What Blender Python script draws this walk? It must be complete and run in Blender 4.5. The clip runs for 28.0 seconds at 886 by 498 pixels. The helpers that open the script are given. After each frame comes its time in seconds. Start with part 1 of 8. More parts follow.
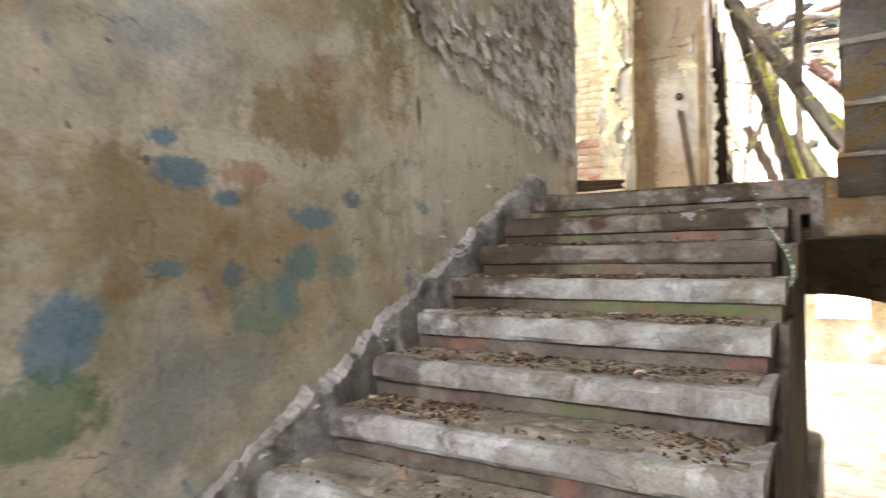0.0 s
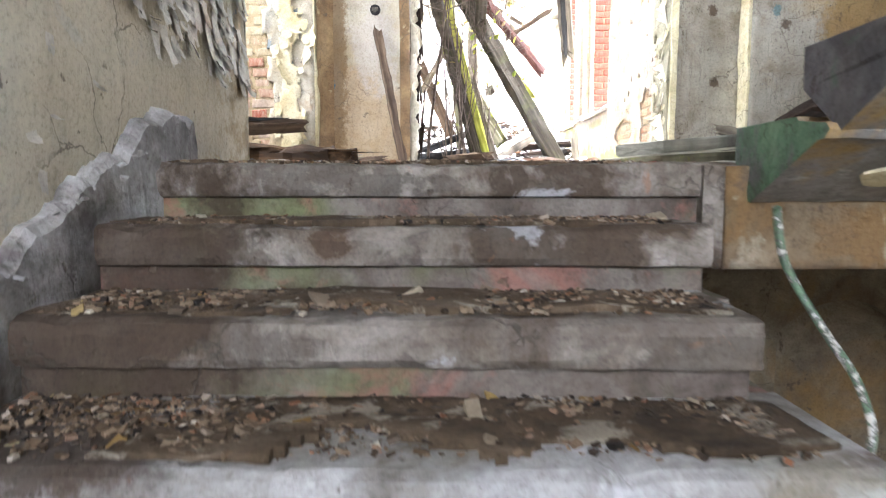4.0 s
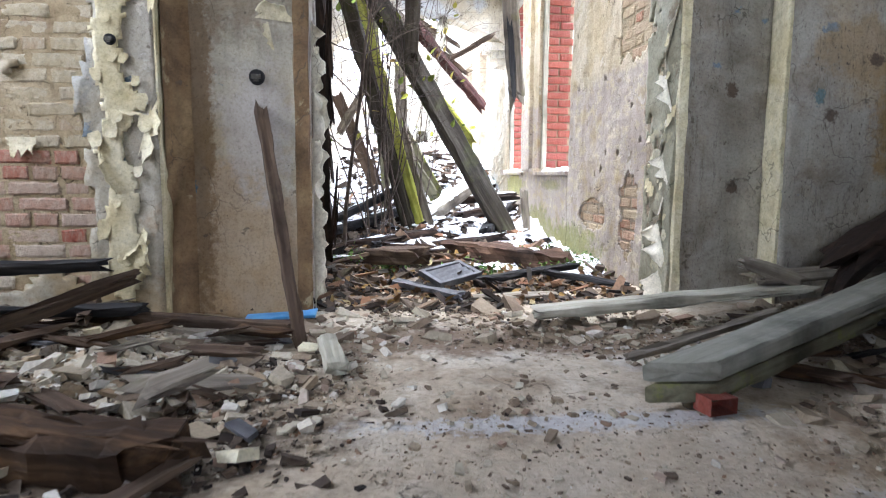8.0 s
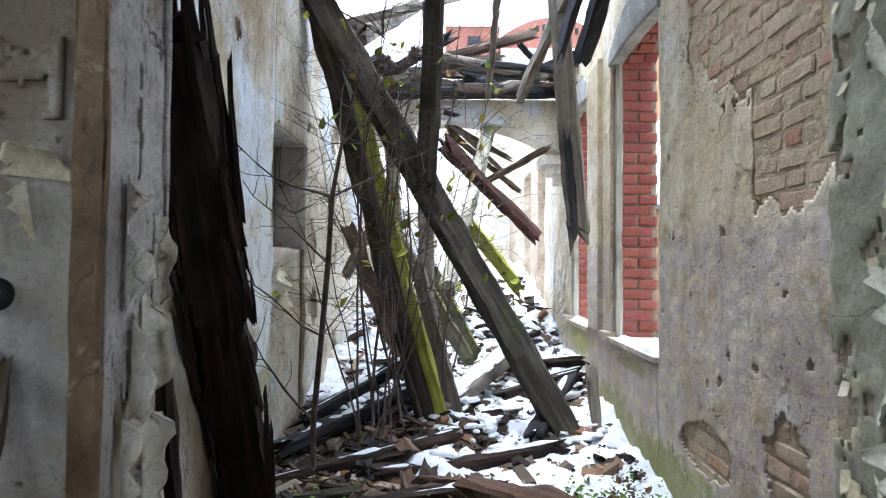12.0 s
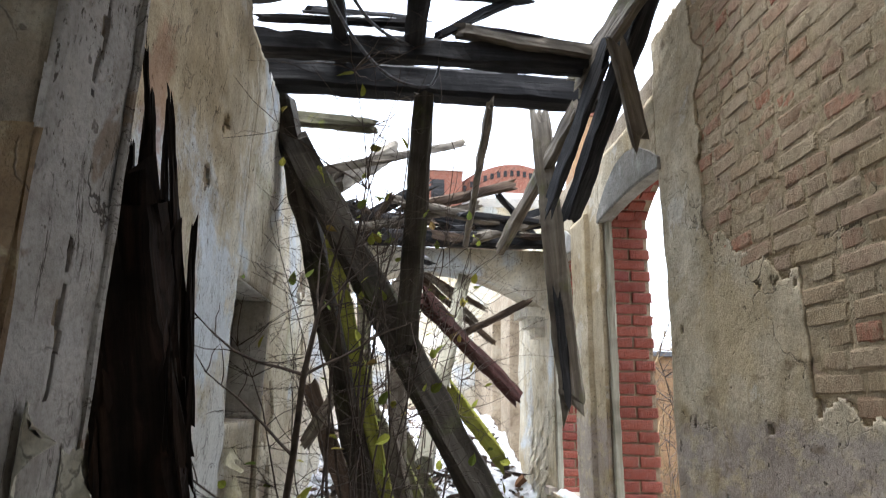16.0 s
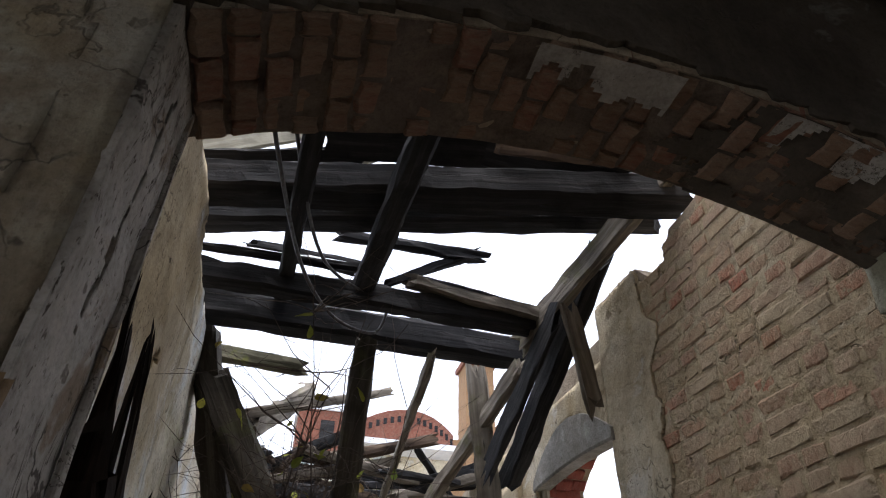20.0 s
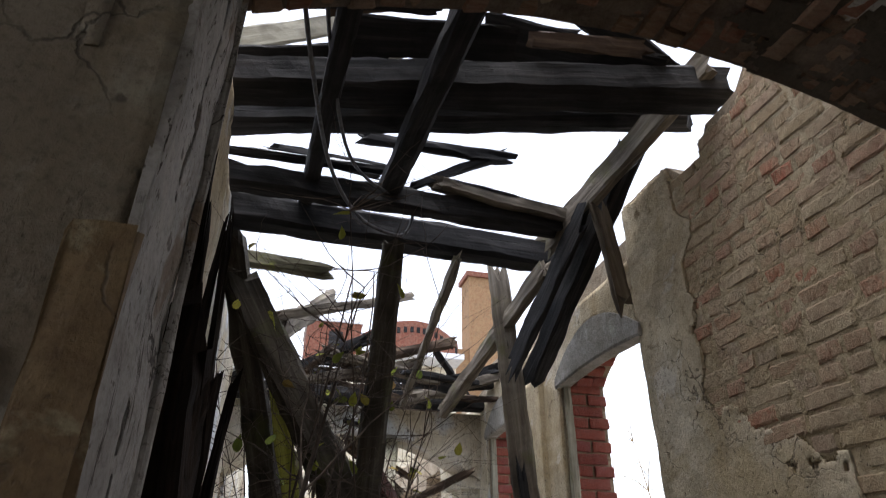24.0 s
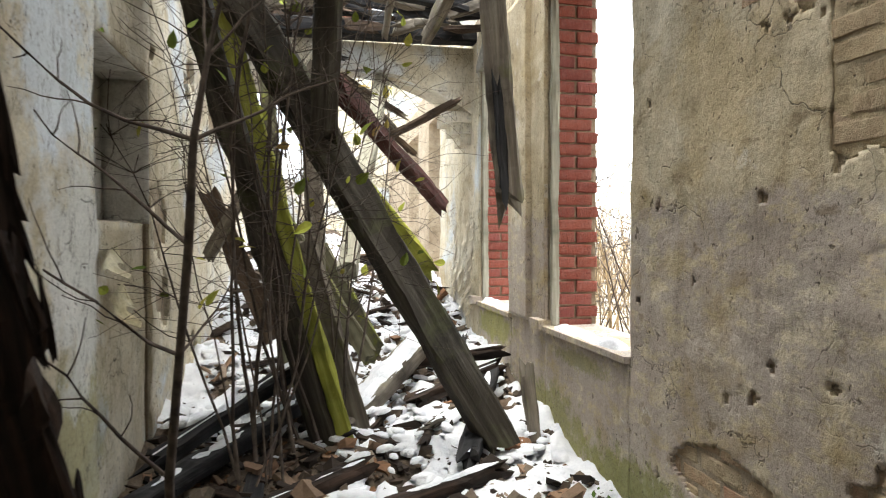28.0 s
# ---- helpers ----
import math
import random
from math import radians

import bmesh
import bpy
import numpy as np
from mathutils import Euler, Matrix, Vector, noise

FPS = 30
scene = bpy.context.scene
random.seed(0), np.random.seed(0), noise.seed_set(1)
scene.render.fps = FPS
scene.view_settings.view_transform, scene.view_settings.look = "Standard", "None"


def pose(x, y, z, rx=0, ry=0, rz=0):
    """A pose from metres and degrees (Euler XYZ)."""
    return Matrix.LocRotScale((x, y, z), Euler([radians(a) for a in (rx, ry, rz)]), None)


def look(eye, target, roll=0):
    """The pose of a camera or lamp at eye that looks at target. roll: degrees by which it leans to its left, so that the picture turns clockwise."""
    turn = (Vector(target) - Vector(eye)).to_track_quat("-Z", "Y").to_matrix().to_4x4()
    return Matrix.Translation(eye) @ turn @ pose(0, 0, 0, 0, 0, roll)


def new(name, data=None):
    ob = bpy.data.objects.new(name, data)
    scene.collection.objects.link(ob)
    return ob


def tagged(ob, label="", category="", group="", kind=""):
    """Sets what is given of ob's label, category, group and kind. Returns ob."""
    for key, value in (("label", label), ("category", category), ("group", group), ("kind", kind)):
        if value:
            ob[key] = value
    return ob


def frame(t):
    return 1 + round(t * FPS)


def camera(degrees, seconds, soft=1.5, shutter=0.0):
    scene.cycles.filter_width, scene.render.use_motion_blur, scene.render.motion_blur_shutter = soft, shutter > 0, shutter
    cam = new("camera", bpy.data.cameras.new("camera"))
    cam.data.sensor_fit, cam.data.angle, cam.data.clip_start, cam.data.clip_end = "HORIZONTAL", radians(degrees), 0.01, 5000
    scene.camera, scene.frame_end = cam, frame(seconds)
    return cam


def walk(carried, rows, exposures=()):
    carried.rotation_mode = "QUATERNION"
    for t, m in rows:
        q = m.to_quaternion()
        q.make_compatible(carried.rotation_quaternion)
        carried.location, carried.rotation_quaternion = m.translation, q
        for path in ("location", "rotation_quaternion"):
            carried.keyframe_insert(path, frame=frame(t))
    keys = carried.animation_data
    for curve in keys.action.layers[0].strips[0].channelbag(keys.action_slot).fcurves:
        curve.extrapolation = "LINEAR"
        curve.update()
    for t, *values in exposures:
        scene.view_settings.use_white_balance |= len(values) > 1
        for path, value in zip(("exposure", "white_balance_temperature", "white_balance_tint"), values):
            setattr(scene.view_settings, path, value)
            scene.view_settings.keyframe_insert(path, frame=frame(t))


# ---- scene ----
# camera
cam = camera(70.7, 28.0, soft=1.1, shutter=0.4)
PATH = [
    (0, (0.072, 0.046, -0.411), (-1.006, 1.73, -0.368), -0.5),
    (0.5, (-0.093, 0.207, -0.441), (-0.814, 2.072, -0.422), -0.1),
    (1, (-0.244, 0.441, -0.487), (-0.804, 2.361, -0.537), -0.0),
    (1.5, (-0.411, 0.683, -0.488), (-0.838, 2.636, -0.557), 0.7),
    (2, (-0.544, 0.94, -0.485), (-0.744, 2.927, -0.585), 0.6),
    (2.5, (-0.599, 1.245, -0.41), (-0.685, 3.241, -0.504), 0.5),
    (3, (-0.699, 1.486, -0.25), (-0.708, 3.481, -0.382), 0.3),
    (3.5, (-0.699, 1.675, -0.159), (-0.691, 3.662, -0.388), 0.1),
    (4, (-0.765, 1.886, -0.078), (-0.787, 3.877, -0.269), 0.0),
    (4.5, (-0.848, 2.076, 0.112), (-0.837, 4.064, -0.108), -0.1),
    (6.5, (-0.716, 2.947, 0.52), (-0.568, 4.929, 0.296), 0.4),
    (7, (-0.69, 3.145, 0.638), (-0.594, 5.129, 0.411), 0.9),
    (7.5, (-0.743, 3.306, 0.771), (-0.59, 5.287, 0.544), 0.6),
    (8, (-0.731, 3.481, 0.811), (-0.521, 5.456, 0.576), 0.4),
    (8.5, (-0.693, 3.701, 0.979), (-0.516, 5.685, 0.797), 0.4),
    (9, (-0.751, 3.919, 1.105), (-0.621, 5.912, 1.001), 0.7),
    (9.5, (-0.691, 4.086, 1.175), (-0.525, 6.075, 1.044), 0.2),
    (10, (-0.618, 4.36, 1.341), (-0.518, 6.354, 1.221), 0.6),
    (10.5, (-0.556, 4.588, 1.392), (-0.491, 6.586, 1.343), 0.4),
    (11, (-0.499, 4.836, 1.384), (-0.347, 6.83, 1.422), 0.3),
    (11.5, (-0.321, 5.107, 1.388), (-0.203, 7.102, 1.453), 0.1),
    (12, (-0.229, 5.365, 1.391), (-0.251, 7.364, 1.445), 0.5),
    (12.5, (-0.089, 5.551, 1.415), (-0.159, 7.549, 1.482), -0.1),
    (14.5, (-0.076, 5.676, 1.44), (-0.278, 7.665, 1.466), 0.5),
    (15, (-0.129, 5.704, 1.555), (-0.369, 7.689, 1.604), -0.1),
    (15.5, (-0.281, 5.742, 1.607), (-0.312, 7.719, 1.908), 2.3),
    (16, (-0.409, 5.805, 1.636), (-0.296, 7.745, 2.112), 1.2),
    (16.5, (-0.507, 5.812, 1.67), (-0.288, 7.712, 2.255), 1.9),
    (17, (-0.632, 5.824, 1.71), (-0.289, 7.679, 2.373), 1.4),
    (17.5, (-0.657, 5.845, 1.74), (-0.244, 7.639, 2.521), 0.7),
    (18, (-0.678, 5.853, 1.765), (-0.258, 7.59, 2.665), 0.4),
    (18.5, (-0.697, 5.844, 1.77), (-0.302, 7.547, 2.74), 0.8),
    (19, (-0.707, 5.908, 1.769), (-0.304, 7.587, 2.778), 0.5),
    (19.5, (-0.701, 6.001, 1.802), (-0.299, 7.643, 2.87), 0.3),
    (20, (-0.74, 6.05, 1.789), (-0.343, 7.623, 2.958), 1.2),
    (20.5, (-0.819, 6.065, 1.756), (-0.304, 7.616, 2.908), 2.5),
    (21, (-0.862, 6.122, 1.786), (-0.256, 7.635, 2.945), 0.6),
    (21.5, (-0.847, 6.108, 1.792), (-0.227, 7.592, 2.98), 0.3),
    (23.5, (-0.879, 6.150, 1.756), (-0.370, 7.652, 2.974), -0.2),
    (24, (-0.892, 6.161, 1.732), (-0.450, 7.870, 2.673), 0.4),
    (24.5, (-0.895, 6.157, 1.715), (-0.449, 7.882, 2.624), 0.7),
    (25, (-0.887, 6.177, 1.700), (-0.420, 7.903, 2.596), 0.6),
    (25.5, (-0.883, 6.200, 1.665), (-0.405, 7.995, 2.406), 0.1),
    (26, (-0.862, 6.210, 1.636), (-0.414, 8.120, 2.025), -0.7),
    (26.5, (-0.815, 6.202, 1.556), (-0.443, 8.165, 1.649), -0.4),
    (27, (-0.769, 6.208, 1.468), (-0.376, 8.169, 1.47), -1.1),
    (27.5, (-0.599, 6.239, 1.427), (-0.213, 8.202, 1.406), -0.6),
    (28, (-0.463, 6.402, 1.424), (-0.05, 8.358, 1.388), -0.1),
]
EXPOSURES = [(0.0, 5.6, 6850, 11), (1.0, 5.65, 6300, 11), (2.0, 5.95, 5950, 11), (4.5, 5.7, 6050, 11), (6.5, 4.6, 5800, 12), (8.0, 4.35, 5600, 12), (10.0, 3.55, 5450, 10), (12.5, 3.25, 5400, 9), (14.5, 3.45, 5650, 10),
             (15.0, 3.2, 5750, 9), (15.5, 2.85, 5900, 9), (16.0, 2.6, 6000, 9), (17.0, 2.05, 6100, 12), (20.0, 1.8, 6150, 13), (23.5, 1.8, 6150, 13), (25.0, 1.55, 6350, 12), (26.0, 1.55, 6450, 9), (26.5, 2.05, 6600, 6), (27.0, 2.62, 6650, 6), (28.0, 2.9, 6550, 6)]
walk(cam, [(t, look(eye, target, roll)) for t, eye, target, roll in PATH], EXPOSURES)

# sky and sun: a white winter overcast
world = bpy.data.worlds.new("overcast_sky")
scene.world = world
world.use_nodes = True
wn = world.node_tree.nodes
sky = wn.new("ShaderNodeTexSky")
sky.sky_type = "NISHITA"
sky.sun_disc = False
sky.sun_elevation, sky.sun_rotation = radians(84), radians(-150)
pale = wn.new("ShaderNodeHueSaturation")
pale.inputs["Saturation"].default_value = 0.3
world.node_tree.links.new(sky.outputs[0], pale.inputs["Color"])
world.node_tree.links.new(pale.outputs[0], wn["Background"].inputs["Color"])
wn["Background"].inputs["Strength"].default_value = 0.15
sun = new("sun", bpy.data.lights.new("sun", "SUN"))
sun.data.energy, sun.data.angle, sun.data.color = 1.5, radians(40), (1.0, 0.96, 0.9)
sun.matrix_world = look((0, 0, 20), (0.5, 0.8, 10))


def fill_lamp(name, at, target, sx, sy, energy):
    lamp = new(name, bpy.data.lights.new(name, "AREA"))
    lamp.data.shape, lamp.data.size, lamp.data.size_y, lamp.data.energy = "RECTANGLE", sx, sy, energy
    lamp.data.color = (0.97, 0.98, 1.0)
    lamp.matrix_world = look(at, target)
    return lamp


# fill lamps in assumed, unseen windows: stair, both landing ends, lower hall
fill_lamp("assumed_window_back", (-0.85, -2.9, 2.5), (-1.0, 3.0, -0.2), 1.7, 2.2, 5)
fill_lamp("assumed_window_west", (-4.35, 5.6, 2.75), (-1.4, 5.3, -0.3), 1.6, 1.3, 6.5)
# narrow beam aimed at the west door reveal to brighten it
lamp_east = fill_lamp("assumed_window_east", (4.25, 5.2, 2.95), (-1.1, 7.05, 1.2), 0.7, 0.6, 0.4)
lamp_east.data.spread = radians(50)
fill_lamp("assumed_window_low", (4.25, 2.4, -1.3), (0.8, 3.0, -1.6), 0.7, 0.5, 0.15)


# ---- materials ----
class Mat:
    """A small node builder around one Principled material."""

    def __init__(self, name):
        self.m = bpy.data.materials.new(name)
        self.m.use_nodes = True
        self.t = self.m.node_tree
        self.b = self.t.nodes["Principled BSDF"]
        self.co = self.t.nodes.new("ShaderNodeTexCoord").outputs["Object"]

    def node(self, kind, **sets):
        n = self.t.nodes.new(kind)
        for k, v in sets.items():
            n.inputs[k].default_value = v
        return n

    def link(self, a, b):
        self.t.links.new(a, b)
        return b

    def coords(self, scale=(1, 1, 1), shift=(0, 0, 0)):
        n = self.node("ShaderNodeMapping", Scale=scale, Location=shift)
        self.link(self.co, n.inputs["Vector"])
        return n.outputs[0]

    def noise(self, scale, detail=6, rough=0.6, co=None, shift=0.0, distort=0.0):
        n = self.node("ShaderNodeTexNoise", Scale=scale, Detail=detail, Roughness=rough, Distortion=distort)
        self.link(co or self.coords(shift=(shift, shift * 0.7, shift * 1.3)), n.inputs["Vector"])
        return n.outputs["Fac"]

    def ramp(self, fac, stops):
        n = self.t.nodes.new("ShaderNodeValToRGB")
        e = n.color_ramp.elements
        while len(e) < len(stops):
            e.new(0.5)
        for el, (p, c) in zip(e, stops):
            el.position, el.color = p, (*c, 1) if len(c) == 3 else c
        self.link(fac, n.inputs[0])
        return n.outputs[0]

    def mask(self, fac, lo, hi):
        n = self.node("ShaderNodeMapRange")
        n.inputs["From Min"].default_value, n.inputs["From Max"].default_value = lo, hi
        self.link(fac, n.inputs["Value"])
        return n.outputs[0]

    def mix(self, fac, a, b, mode="MIX"):
        n = self.t.nodes.new("ShaderNodeMix")
        n.data_type, n.blend_type = "RGBA", mode
        for sock, v in ((n.inputs[0], fac), (n.inputs[6], a), (n.inputs[7], b)):
            if isinstance(v, bpy.types.NodeSocket):
                self.link(v, sock)
            else:
                sock.default_value = v if isinstance(v, float) else (*v, 1)
        return n.outputs[2]

    def math(self, op, a, b):
        n = self.t.nodes.new("ShaderNodeMath")
        n.operation = op
        for sock, v in ((n.inputs[0], a), (n.inputs[1], b)):
            if isinstance(v, bpy.types.NodeSocket):
                self.link(v, sock)
            else:
                sock.default_value = v
        return n.outputs[0]

    def random(self):
        return self.t.nodes.new("ShaderNodeObjectInfo").outputs["Random"]

    def height(self):
        n = self.t.nodes.new("ShaderNodeSeparateXYZ")
        self.link(self.co, n.inputs[0])
        return n.outputs

    def done(self, colour, rough=0.9, bump=None, strength=0.4, dist=0.01, spec=0.25, metal=0.0):
        if isinstance(colour, bpy.types.NodeSocket):
            self.link(colour, self.b.inputs["Base Color"])
        else:
            self.b.inputs["Base Color"].default_value = (*colour, 1)
        if isinstance(rough, bpy.types.NodeSocket):
            self.link(rough, self.b.inputs["Roughness"])
        else:
            self.b.inputs["Roughness"].default_value = rough
        self.b.inputs["Specular IOR Level"].default_value = spec
        self.b.inputs["Metallic"].default_value = metal
        if bump is not None:
            n = self.node("ShaderNodeBump", Strength=strength, Distance=dist)
            self.link(bump, n.inputs["Height"])
            self.link(n.outputs[0], self.b.inputs["Normal"])
        return self.m


def tone(c, grey=0.22):
    """A colour moved a little towards grey, as dust does."""
    v = 0.3 * c[0] + 0.6 * c[1] + 0.1 * c[2]
    return tuple(x + (v - x) * grey for x in c)


def plaster(name, stops, patches=(), scale=1.6, rough=0.92, grain=70, strength=0.5, shift=0.0, streak=0.35, dado=None, cracks=0.6, pits=0.7, grey=0.22, spots=(), flecks=0.35, splits=0.0):
    """Old distemper on lime plaster: broad blotches, patches of other coats, drips, cracks, pits and grain. dado: (height, colour) of a painted lower band."""
    k = Mat(name)
    broad = k.noise(scale, 9, 0.66, shift=shift, distort=0.6)
    col = k.ramp(k.mask(broad, 0.28, 0.72), [(q, tone(c, grey)) for q, c in stops])
    mid = k.noise(scale * 5.5, 8, 0.7, shift=shift + 1.9, distort=0.5)
    col = k.mix(0.55, col, k.ramp(mid, [(0.28, (0.5, 0.46, 0.4)), (0.48, (0.96, 0.95, 0.93)), (0.68, (1.3, 1.29, 1.27))]), "MULTIPLY")
    if dado:
        z = k.height()[2]
        edge = k.math("ADD", z, k.math("MULTIPLY", k.math("SUBTRACT", k.noise(3.5, 8, 0.7, shift=shift), 0.5), 0.5))
        worn = k.mask(k.noise(1.0, 9, 0.75, co=k.coords((6, 6, 11), (shift + 8, 0, 0))), 0.42, 0.5)
        col = k.mix(k.math("MULTIPLY", k.math("MULTIPLY", k.mask(edge, dado[0] + 0.03, dado[0] - 0.03), worn), 0.7), col, dado[1])
    for n, (c, sc, lo, hi, amount) in enumerate(patches):
        f = k.noise(sc, 8, 0.62, shift=3.1 + shift + 5.7 * n, distort=0.4)
        col = k.mix(k.math("MULTIPLY", k.mask(f, lo, hi), amount), col, c)
    for n, (at, size, c, amount) in enumerate(spots):
        # a single patch: place, half sizes, colour, strength
        off = k.t.nodes.new("ShaderNodeVectorMath")
        off.operation = "SUBTRACT"
        k.link(k.co, off.inputs[0])
        off.inputs[1].default_value = at
        div = k.t.nodes.new("ShaderNodeVectorMath")
        div.operation = "DIVIDE"
        k.link(off.outputs[0], div.inputs[0])
        div.inputs[1].default_value = size
        far = k.t.nodes.new("ShaderNodeVectorMath")
        far.operation = "LENGTH"
        k.link(div.outputs[0], far.inputs[0])
        rag = k.math("MULTIPLY", k.math("SUBTRACT", k.noise(1.6 / min(size), 8, 0.7, shift=shift + n), 0.5), 2.6)
        col = k.mix(k.math("MULTIPLY", k.mask(k.math("ADD", far.outputs["Value"], rag), 1.1, 0.7), amount), col, c)
    drip = k.noise(1.0, 7, 0.7, co=k.coords((9, 9, 0.8), (shift, 0, 0)))
    col = k.mix(k.math("MULTIPLY", k.mask(drip, 0.5, 0.75), streak), col, (0.15, 0.12, 0.085))
    vor = k.t.nodes.new("ShaderNodeTexVoronoi")
    vor.feature = "DISTANCE_TO_EDGE"
    vor.inputs["Scale"].default_value = 2.6
    wob = k.node("ShaderNodeTexNoise", Scale=3.0, Detail=6.0)
    k.link(k.coords(shift=(shift, 2, 1)), wob.inputs["Vector"])
    wv = k.t.nodes.new("ShaderNodeVectorMath")
    wv.operation = "MULTIPLY_ADD"
    k.link(wob.outputs["Color"], wv.inputs[0])
    wv.inputs[1].default_value = (0.7, 0.7, 0.7)
    k.link(k.co, wv.inputs[2])
    k.link(wv.outputs[0], vor.inputs["Vector"])
    line = k.math("MULTIPLY", k.mask(vor.outputs["Distance"], 0.014, 0.004), k.mask(k.noise(1.7, 5, 0.6, shift=shift + 4), 0.52, 0.6))
    hole = k.mask(k.noise(15, 3, 0.5, shift=shift + 6), 0.70, 0.74)
    spot = k.mask(k.noise(38, 4, 0.6, shift=shift + 2), 0.69, 0.73)
    col = k.mix(k.math("MULTIPLY", line, cracks), col, (0.06, 0.05, 0.04))
    col = k.mix(k.math("MULTIPLY", k.math("MAXIMUM", hole, spot), pits), col, (0.10, 0.08, 0.06))
    chip = k.math("MULTIPLY", k.mask(k.noise(1.0, 4, 0.65, co=k.coords((62, 62, 32), (shift, 3, 5))), 0.595, 0.67), k.mask(k.noise(2.4, 5, 0.65, shift=shift + 7), 0.44, 0.62))
    col = k.mix(k.math("MULTIPLY", chip, flecks), col, (0.105, 0.082, 0.06))
    if splits:
        # upright hairline cracks
        seam = k.math("ABSOLUTE", k.math("SUBTRACT", k.noise(1.0, 6, 0.6, co=k.coords((9, 9, 1.1), (shift + 2, 0, 0)), distort=0.2), 0.5), 0.0)
        chip = k.math("MAXIMUM", chip, k.math("MULTIPLY", k.math("MULTIPLY", k.mask(seam, 0.008, 0.002), k.mask(k.noise(3.0, 4, 0.6, shift=shift + 5), 0.45, 0.5)), splits))
        col = k.mix(k.math("MULTIPLY", chip, 0.8), col, (0.06, 0.047, 0.035))
    fine = k.noise(grain, 5, 0.7)
    col = k.mix(0.42, col, k.ramp(fine, [(0.3, (0.3, 0.28, 0.25)), (0.48, (0.95, 0.95, 0.94)), (0.7, (1.25, 1.25, 1.25))]), "MULTIPLY")
    pit = k.noise(grain * 0.22, 6, 0.75, shift=9)
    bump = k.math("ADD", k.math("MULTIPLY", fine, 0.35), pit)
    bump = k.math("SUBTRACT", k.math("ADD", bump, k.math("MULTIPLY", mid, 0.7)), k.math("MULTIPLY", k.math("MAXIMUM", line, hole), 0.8))
    bump = k.math("SUBTRACT", bump, k.math("MULTIPLY", chip, 0.7 * flecks))
    return k.done(col, rough, bump, strength, 0.014)


def brick_mat(name, tones, lime, lime_amount, grime=(0.1, 0.085, 0.07)):
    k = Mat(name)
    col = k.ramp(k.random(), [(i / max(1, len(tones) - 1), c) for i, c in enumerate(tones)])
    blot = k.noise(14, 8, 0.7)
    col = k.mix(k.math("MULTIPLY", k.mask(blot, 0.45, 0.62), lime_amount), col, lime)
    dirt = k.noise(6, 6, 0.7, shift=4)
    col = k.mix(k.math("MULTIPLY", k.mask(dirt, 0.52, 0.75), 0.55), col, grime)
    fine = k.noise(160, 4, 0.7)
    mott = k.noise(42, 7, 0.75, shift=2)
    col = k.mix(0.5, col, k.ramp(mott, [(0.32, (0.35, 0.32, 0.3)), (0.48, (0.95, 0.94, 0.92)), (0.66, (1.2, 1.2, 1.18))]), "MULTIPLY")
    col = k.mix(0.3, col, k.ramp(fine, [(0.3, (0.4, 0.4, 0.4)), (0.65, (1, 1, 1))]), "MULTIPLY")
    return k.done(col, 0.93, k.math("ADD", k.math("MULTIPLY", fine, 0.4), k.math("ADD", blot, mott)), 0.9, 0.012)


def wood(name, stops, moss=0.0, snow=0.0, rough=0.85, cracks=1.0, moss_colour=(0.22, 0.24, 0.03)):
    """Grain runs along the local x axis."""
    k = Mat(name)
    g = k.noise(1.0, 9, 0.62, co=k.coords((1.2, 26, 26)), distort=0.3)
    col = k.ramp(k.mask(g, 0.25, 0.75), stops)
    tone = k.noise(2.3, 5, 0.6)
    col = k.mix(k.mask(tone, 0.5, 0.75), col, tuple(c * 0.45 for c in stops[0][1]))
    split = k.noise(1.0, 5, 0.6, co=k.coords((0.8, 46, 46), (3, 1, 2)))
    dark = k.mask(split, 0.36, 0.3)
    col = k.mix(k.math("MULTIPLY", dark, 0.8 * cracks), col, (0.012, 0.009, 0.007))
    if moss:
        f = k.noise(3.2, 7, 0.65, shift=6)
        col = k.mix(k.math("MULTIPLY", k.mask(f, 0.52, 0.62), moss), col, moss_colour)
    bump = k.math("SUBTRACT", g, k.math("MULTIPLY", dark, 0.8))
    return k.done(col, rough, bump, 0.7, 0.012, 0.2)


